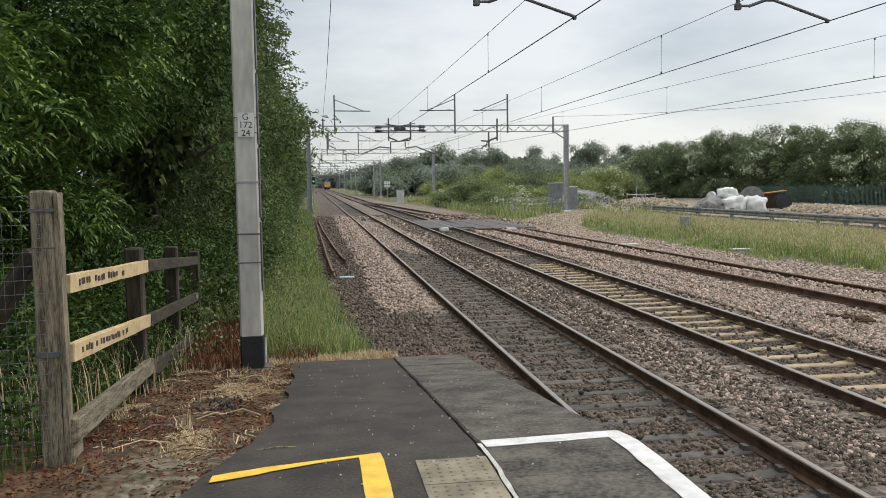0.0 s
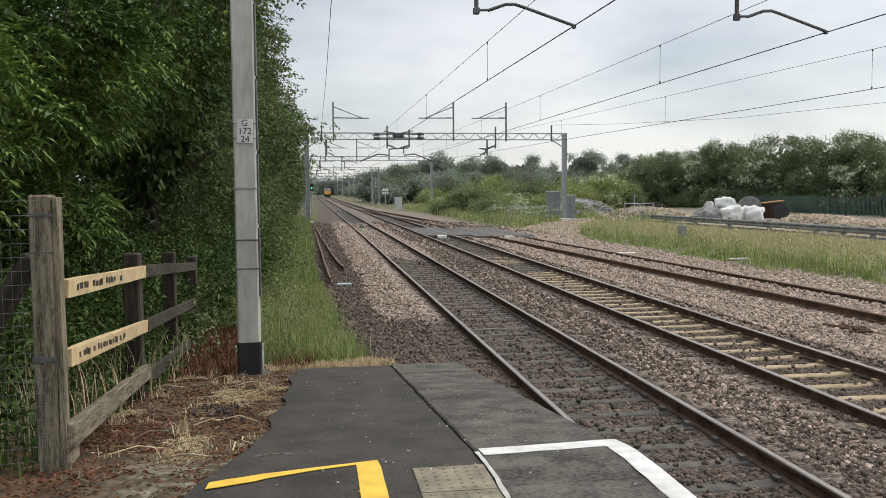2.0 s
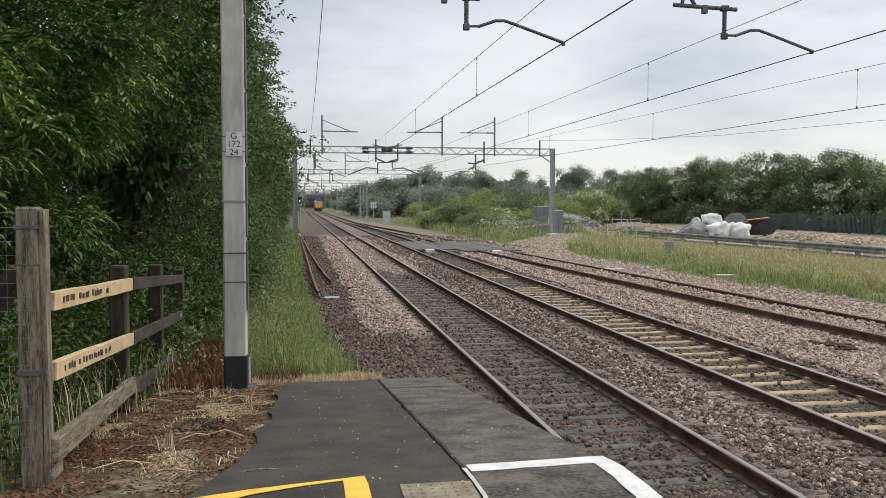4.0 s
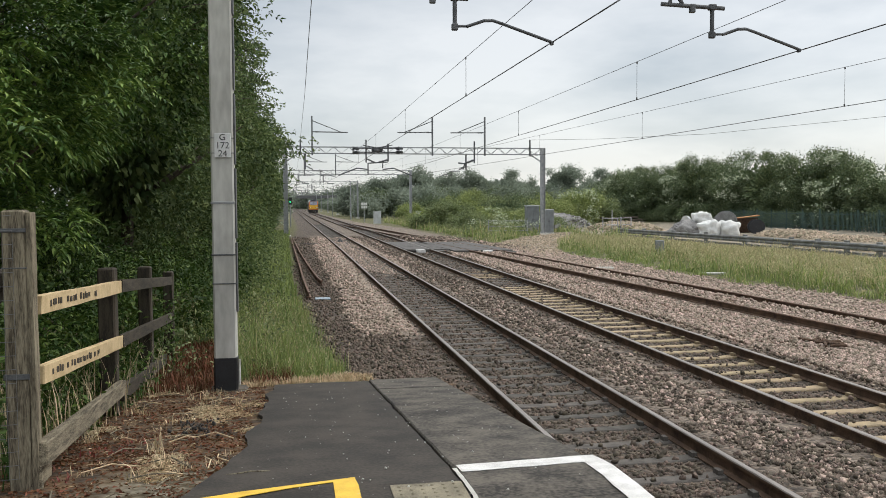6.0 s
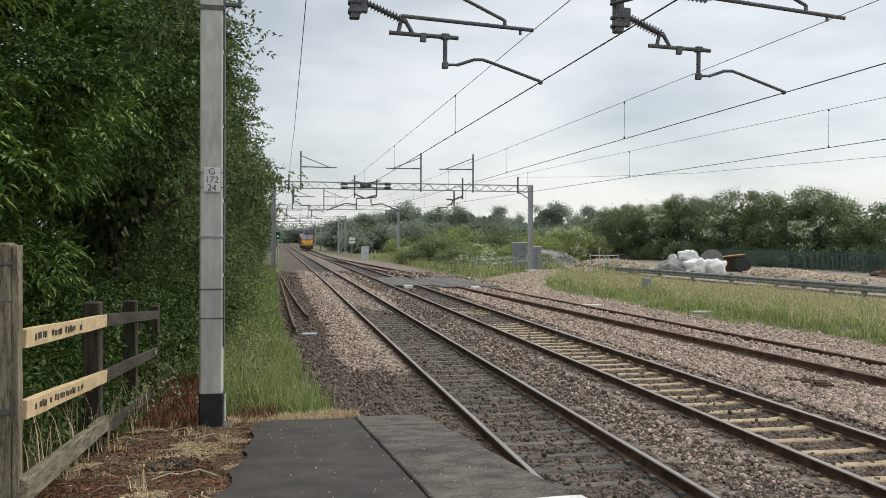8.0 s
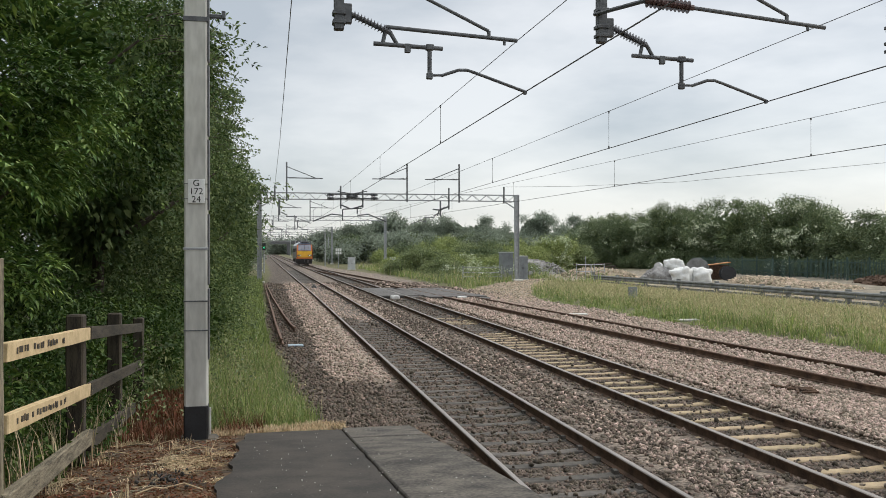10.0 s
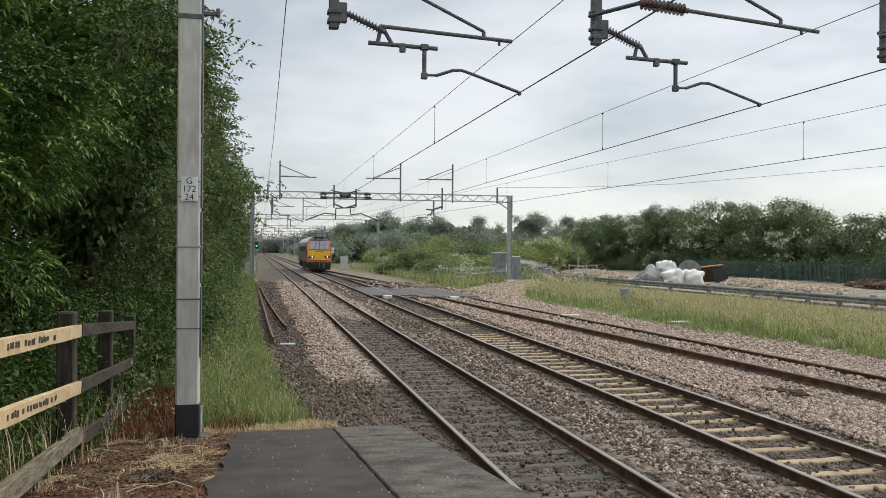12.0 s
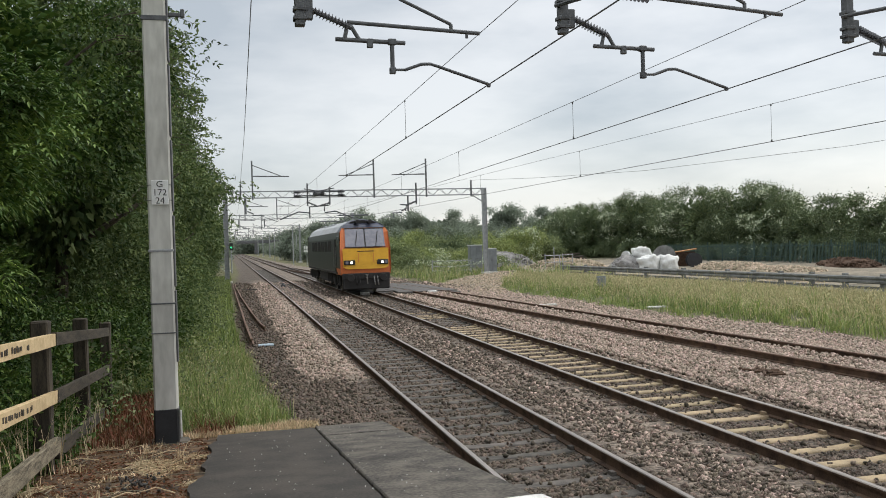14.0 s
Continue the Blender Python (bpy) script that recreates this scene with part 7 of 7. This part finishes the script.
    lumpy_heap("stone_heap", (29.4, 67.4, -0.2), (1.7, 1.9, 1.25), M_SPOIL, "heap of dark grey crushed stone beside the bags", 4, 300, 0.1, "stone heap")

    def drum(x, y, z, r, w, yaw, m, label):
        t = thing("cable_drum", label, "cable drum", m=pose(x, y, z + r, 0, 0, yaw), group="cable drums")
        for s in (-1, 1):
            bm = bmesh.new()
            rod(bm, (s * w / 2 - 0.04, 0, 0), (s * w / 2 + 0.04, 0, 0), r, seg=28)
            rod(bm, (s * w / 2 - 0.06, 0, 0), (s * w / 2 + 0.06, 0, 0), r * 0.18, seg=12)
            part("flange", bm, m, t)
        bm = bmesh.new()
        rod(bm, (-w / 2, 0, 0), (w / 2, 0, 0), r * 0.62, seg=20)
        part("core", bm, M_BLACK, t)
    drum(33.1, 68.3, -0.1, 0.95, 0.5, 55, M_BARRIER, "grey steel cable drum standing among the bags")
    drum(32.0, 73.5, 0.1, 0.62, 0.12, 14, M_CAB_PALE, "grey cable drum standing on edge")
    drum(35.2, 67.0, -0.15, 0.62, 1.1, 70, M_BLACK, "black drum of cable lying behind rubble")
    t = thing("skip", "dark rusty steel skip with a timber board across it", "skip")
    bm = bmesh.new()
    vs = [(-1.1, -0.8, 0), (1.1, -0.8, 0), (1.1, 0.8, 0), (-1.1, 0.8, 0), (-1.5, -0.9, 1.5), (1.5, -0.9, 1.5), (1.5, 0.9, 1.5), (-1.5, 0.9, 1.5)]
    bv = [bm.verts.new(v) for v in vs]
    for f in ((0, 3, 2, 1), (0, 1, 5, 4), (1, 2, 6, 5), (2, 3, 7, 6), (3, 0, 4, 7)):
        bm.faces.new([bv[i] for i in f])
    bmesh.ops.solidify(bm, geom=bm.faces[:], thickness=0.06)
    part("body", bm, M_RUST, t)
    bm = bmesh.new()
    box(bm, (0.6, 0, 1.62), (3.4, 0.5, 0.10), Euler((0, radians(-5), 0)).to_matrix(), 0.01)
    part("board", bm, mat("orange_brown_board", (0.55, 0.26, 0.10), (0.4, 0.18, 0.07), 0.8), t, "orange-brown board lying on top")
    t.matrix_basis = pose(36.2, 71.0, -0.15, 0, 0, 8) @ Matrix.Diagonal((0.72, 0.8, 0.85, 1))
    lumpy_heap("rubble_heap", (34.9, 61.0, -0.3), (2.6, 3.6, 0.58), M_RUBBLE, "low heap of pale broken rubble in the yard", 9, 1500, 0.22)
    lumpy_heap("rubble_heap", (35.0, 54.5, -0.4), (2.2, 4.6, 0.46), M_RUBBLE, "low heap of pale broken rubble in the yard", 10, 1200, 0.2)
    lumpy_heap("rubble_heap", (27.5, 46, -0.45), (2.2, 8.0, 0.40), M_RUBBLE, "long low bank of pale rubble along the barrier", 11, 1600, 0.17)
    lumpy_heap("rubble_heap", (28.2, 79, -0.25), (2.9, 6.5, 0.85), M_RUBBLE, "long low heap of pale rubble and broken timber", 12, 1200, 0.24)
    lumpy_heap("stone_heap", (24.0, 92.0, -0.3), (5.5, 4.0, 1.75), M_SPOIL, "large heap of grey crushed stone", 14, 900, 0.2, "stone heap")
    lumpy_heap("soil_heap", (43.0, 57.5, -0.3), (1.6, 3.2, 0.75), M_RUST, "low dark heap of soil by the palisade fence", 15, 500, 0.15, "soil heap")
    for k in range(7):
        r = random.Random(50 + k)
        bm = bmesh.new()
        box(bm, (0, 0, 0), (2.6, 0.24, 0.14), bev=0.01)
        ob = part("timber_baulk", bm, M_WOOD_DARK)
        x, y = 29.6 + r.uniform(-1, 1), 83 + r.uniform(-2.0, 2.0)
        ob.matrix_basis = pose(x, y, 0.35 + 0.12 * k, r.uniform(-4, 4), r.uniform(-6, 6), r.uniform(0, 40))
        tagged(ob, "dark timber baulk lying on a rubble heap", "timber", "timber baulks on the rubble")
    # van behind the palisade
    v = thing("van", "white van parked behind the palisade fence", "van", m=pose(49.6, 56.4, gz(49, 56), 0, 0, 90))
    bm = bmesh.new()
    out = [(-2.6, 0.45), (-2.6, 2.35), (-2.45, 2.5), (0.9, 2.5), (1.35, 2.3), (1.95, 1.45), (2.65, 1.2), (2.75, 0.9), (2.75, 0.45)]
    f = bm.faces.new([bm.verts.new((x, -0.98, z)) for x, z in out])
    ex = bmesh.ops.extrude_face_region(bm, geom=[f])
    for q in ex["geom"]:
        if isinstance(q, bmesh.types.BMVert):
            q.co.y = 0.98
    bmesh.ops.recalc_face_normals(bm, faces=bm.faces)
    bmesh.ops.bevel(bm, geom=bm.edges[:], offset=0.06, segments=2, affect="EDGES")
    part("body", bm, M_VAN, v)
    for x in (-1.6, 1.7):
        for s in (-1, 1):
            bm = bmesh.new()
            rod(bm, (x, s * 0.78, 0.34), (x, s * 1.0, 0.34), 0.34, seg=20)
            part("wheel", bm, M_BLACK, v)
    for s in (-1, 1):
        bm = bmesh.new()
        box(bm, (1.25, s * 0.985, 1.78), (0.8, 0.02, 0.5), bev=0.01)
        part("side_window", bm, M_GLASS, v)
    bm = bmesh.new()
    box(bm, (1.68, 0, 1.86), (0.03, 1.6, 0.85), Euler((0, radians(-36), 0)).to_matrix(), 0.01)
    part("windscreen", bm, M_GLASS, v)


# ---- loose ballast stones ----
def build_ballast():
    rng = np.random.default_rng(4)
    zones = ((-2.9, 6.0, 3.2, 9.0, 640), (-2.9, 9.5, 9.0, 14.0, 430), (-3.2, 13.0, 14.0, 20.0, 190), (-3.4, 13.2, 20.0, 28.0, 95), (-3.4, 12.0, 28.0, 40.0, 62), (-3.4, 11.6, 40.0, 52.0, 30), (-3.4, 10.5, 52.0, 70.0, 12))
    pts, fr, sz = [], [], []
    for x0, x1, y0, y1, dens in zones:
        n = int((x1 - x0) * (y1 - y0) * dens)
        xs, ys = rng.uniform(x0, x1, n), rng.uniform(y0, y1, n)
        us = rng.uniform(size=n)
        for x, y, u in zip(xs, ys, us):
            if x > -2.6 + 0.93 * y or (x < EDGE + 0.03 and y < 11.6):
                continue
            if u > ballast_mask(x, y):
                continue
            d1, d2, d3 = abs(x - t1(y)), abs(x - t2(y)), abs(x - t3(y))
            if min(abs(d1 - 0.7525), abs(d2 - 0.7525), abs(d3 - 0.7525)) < 0.075:
                continue
            z = gz(x, y)
            # cribs: fewer stones on the sleepers
            for d, y0s in ((d1, 1.9), (d2, 3.4)):
                if d < 1.28:
                    ph = ((y - y0s) / 0.637 + 0.5) % 1.0 - 0.5
                    if abs(ph) < 0.17:
                        z = None if rng.uniform() > 0.05 else -0.165
                    elif z is not None:
                        z = z - 0.01 + rng.uniform(-.02, .012)
                    break
            if z is None:
                continue
            if d3 < 0.7:
                z = -0.10
            elif 1.28 < d2 and 4.7 < x < 6.2:
                z += 0.05
            pts.append((x, y, z + rng.uniform(-0.006, 0.016)))
            fr.append(fresh_mask(x, y) > rng.uniform(0.2, 0.8))
            sz.append(0.047 if y < 14 else 0.058 if y < 20 else 0.066 if y < 28 else 0.078 if y < 40 else 0.10 if y < 52 else 0.14)
    pts, fr, sz = np.array(pts), np.array(fr), np.array(sz)
    for name, k, m, lab in (("fresh_ballast", fr, M_STONE, "loose pinkish granite ballast stones"), ("oily_ballast", ~fr, M_STONE_DARK, "loose dark brown ballast stones")):
        me = stone_mesh(name, pts[k], sz[k] * rng.uniform(0.6, 1.3, k.sum()), m, rng)
        tagged(new(name, me), lab, "ballast", kind="stuff")


def build_track_stones():
    """Loose stones trodden into the sandy track and the yard entrance."""
    rng = np.random.default_rng(66)
    x, y = rng.uniform(9.5, 22, 9000), rng.uniform(42, 74, 9000)
    p = np.array([(a, b, gz(a, b) + 0.005) for a, b in zip(x, y) if path_mask(a, b) > 0.4])
    me = stone_mesh("track_stones", p, rng.uniform(0.04, 0.13, len(p)), M_RUBBLE, rng)
    tagged(new("track_stones", me), "loose pale stones on the sandy track", "stones", kind="stuff")


def build_ramp_litter():
    """Grit on the asphalt, the old haunch beside it, a charred clump of rubbish."""
    rng = np.random.default_rng(91)
    n = 130
    x, y = rng.uniform(-3.6, -1.6, n), rng.uniform(4.4, 11.4, n)
    p = np.array([(a, b, ramp_z(b) + 0.012) for a, b in zip(x, y)])
    tagged(new("grit", stone_mesh("grit", p, rng.uniform(0.005, 0.013, n), M_CONC, rng)), "pale grit scattered on the asphalt", "grit", kind="stuff")
    n = 80
    p = np.array([(-4.22 + rng.normal(0, 0.10), 7.6 + rng.normal(0, 0.14), ramp_z(7.6) + rng.uniform(0, 0.05)) for k in range(n)])
    tagged(new("charred_clump", stone_mesh("charred_clump", p, rng.uniform(0.010, 0.028, n), M_CHAR, rng)), "small charred black clump on the soil", "debris", kind="stuff")
    for k in range(40):
        r = random.Random(900 + k)
        x, y, a = r.uniform(-5.1, -3.9), r.uniform(5.0, 11.2), r.uniform(0, 6.28)
        L = r.uniform(0.15, 0.5)
        bm = bmesh.new()
        rod(bm, (x, y, ramp_z(y) - 0.01), (x + L * 0.5 * math.cos(a), y + L * 0.5 * math.sin(a), ramp_z(y) + 0.02), 0.006, 0.005, seg=5)
        rod(bm, (x + L * 0.5 * math.cos(a), y + L * 0.5 * math.sin(a), ramp_z(y) + 0.02), (x + L * math.cos(a + .3), y + L * math.sin(a + .3), ramp_z(y + L * math.sin(a + .3)) - 0.01), 0.005, 0.003, seg=5)
        tagged(part("dead_twig", bm, M_WOOD_OLD if k % 3 else M_HAY), "dry dead twig lying on the soil", "twig", "dead twigs beside the ramp")


build_fence()
build_ramp_litter()
build_track_stones()
build_cess()
build_crossing()
build_cabinets()
build_yard()
build_ballast()


def motions():
    """The locomotive runs in on the middle track at a steady 25.5 m/s, its wheels turning."""
    rows = []
    for i in range(29):
        t = i * 0.5
        y = 45.0 + 25.5 * (14 - t)
        rows.append((t, pose(t2(y), y, 0, 0, 0, 0.24 if y > 50 else 0)))
    walk(loco, rows)
    turn = math.degrees(25.5 / FPS / 0.57)
    for w in wheelsets:
        at = w.location.copy()
        walk(w, [(k / FPS, pose(*at, (turn * k) % 360, 0, 0)) for k in range(14 * FPS + 1)])


motions()
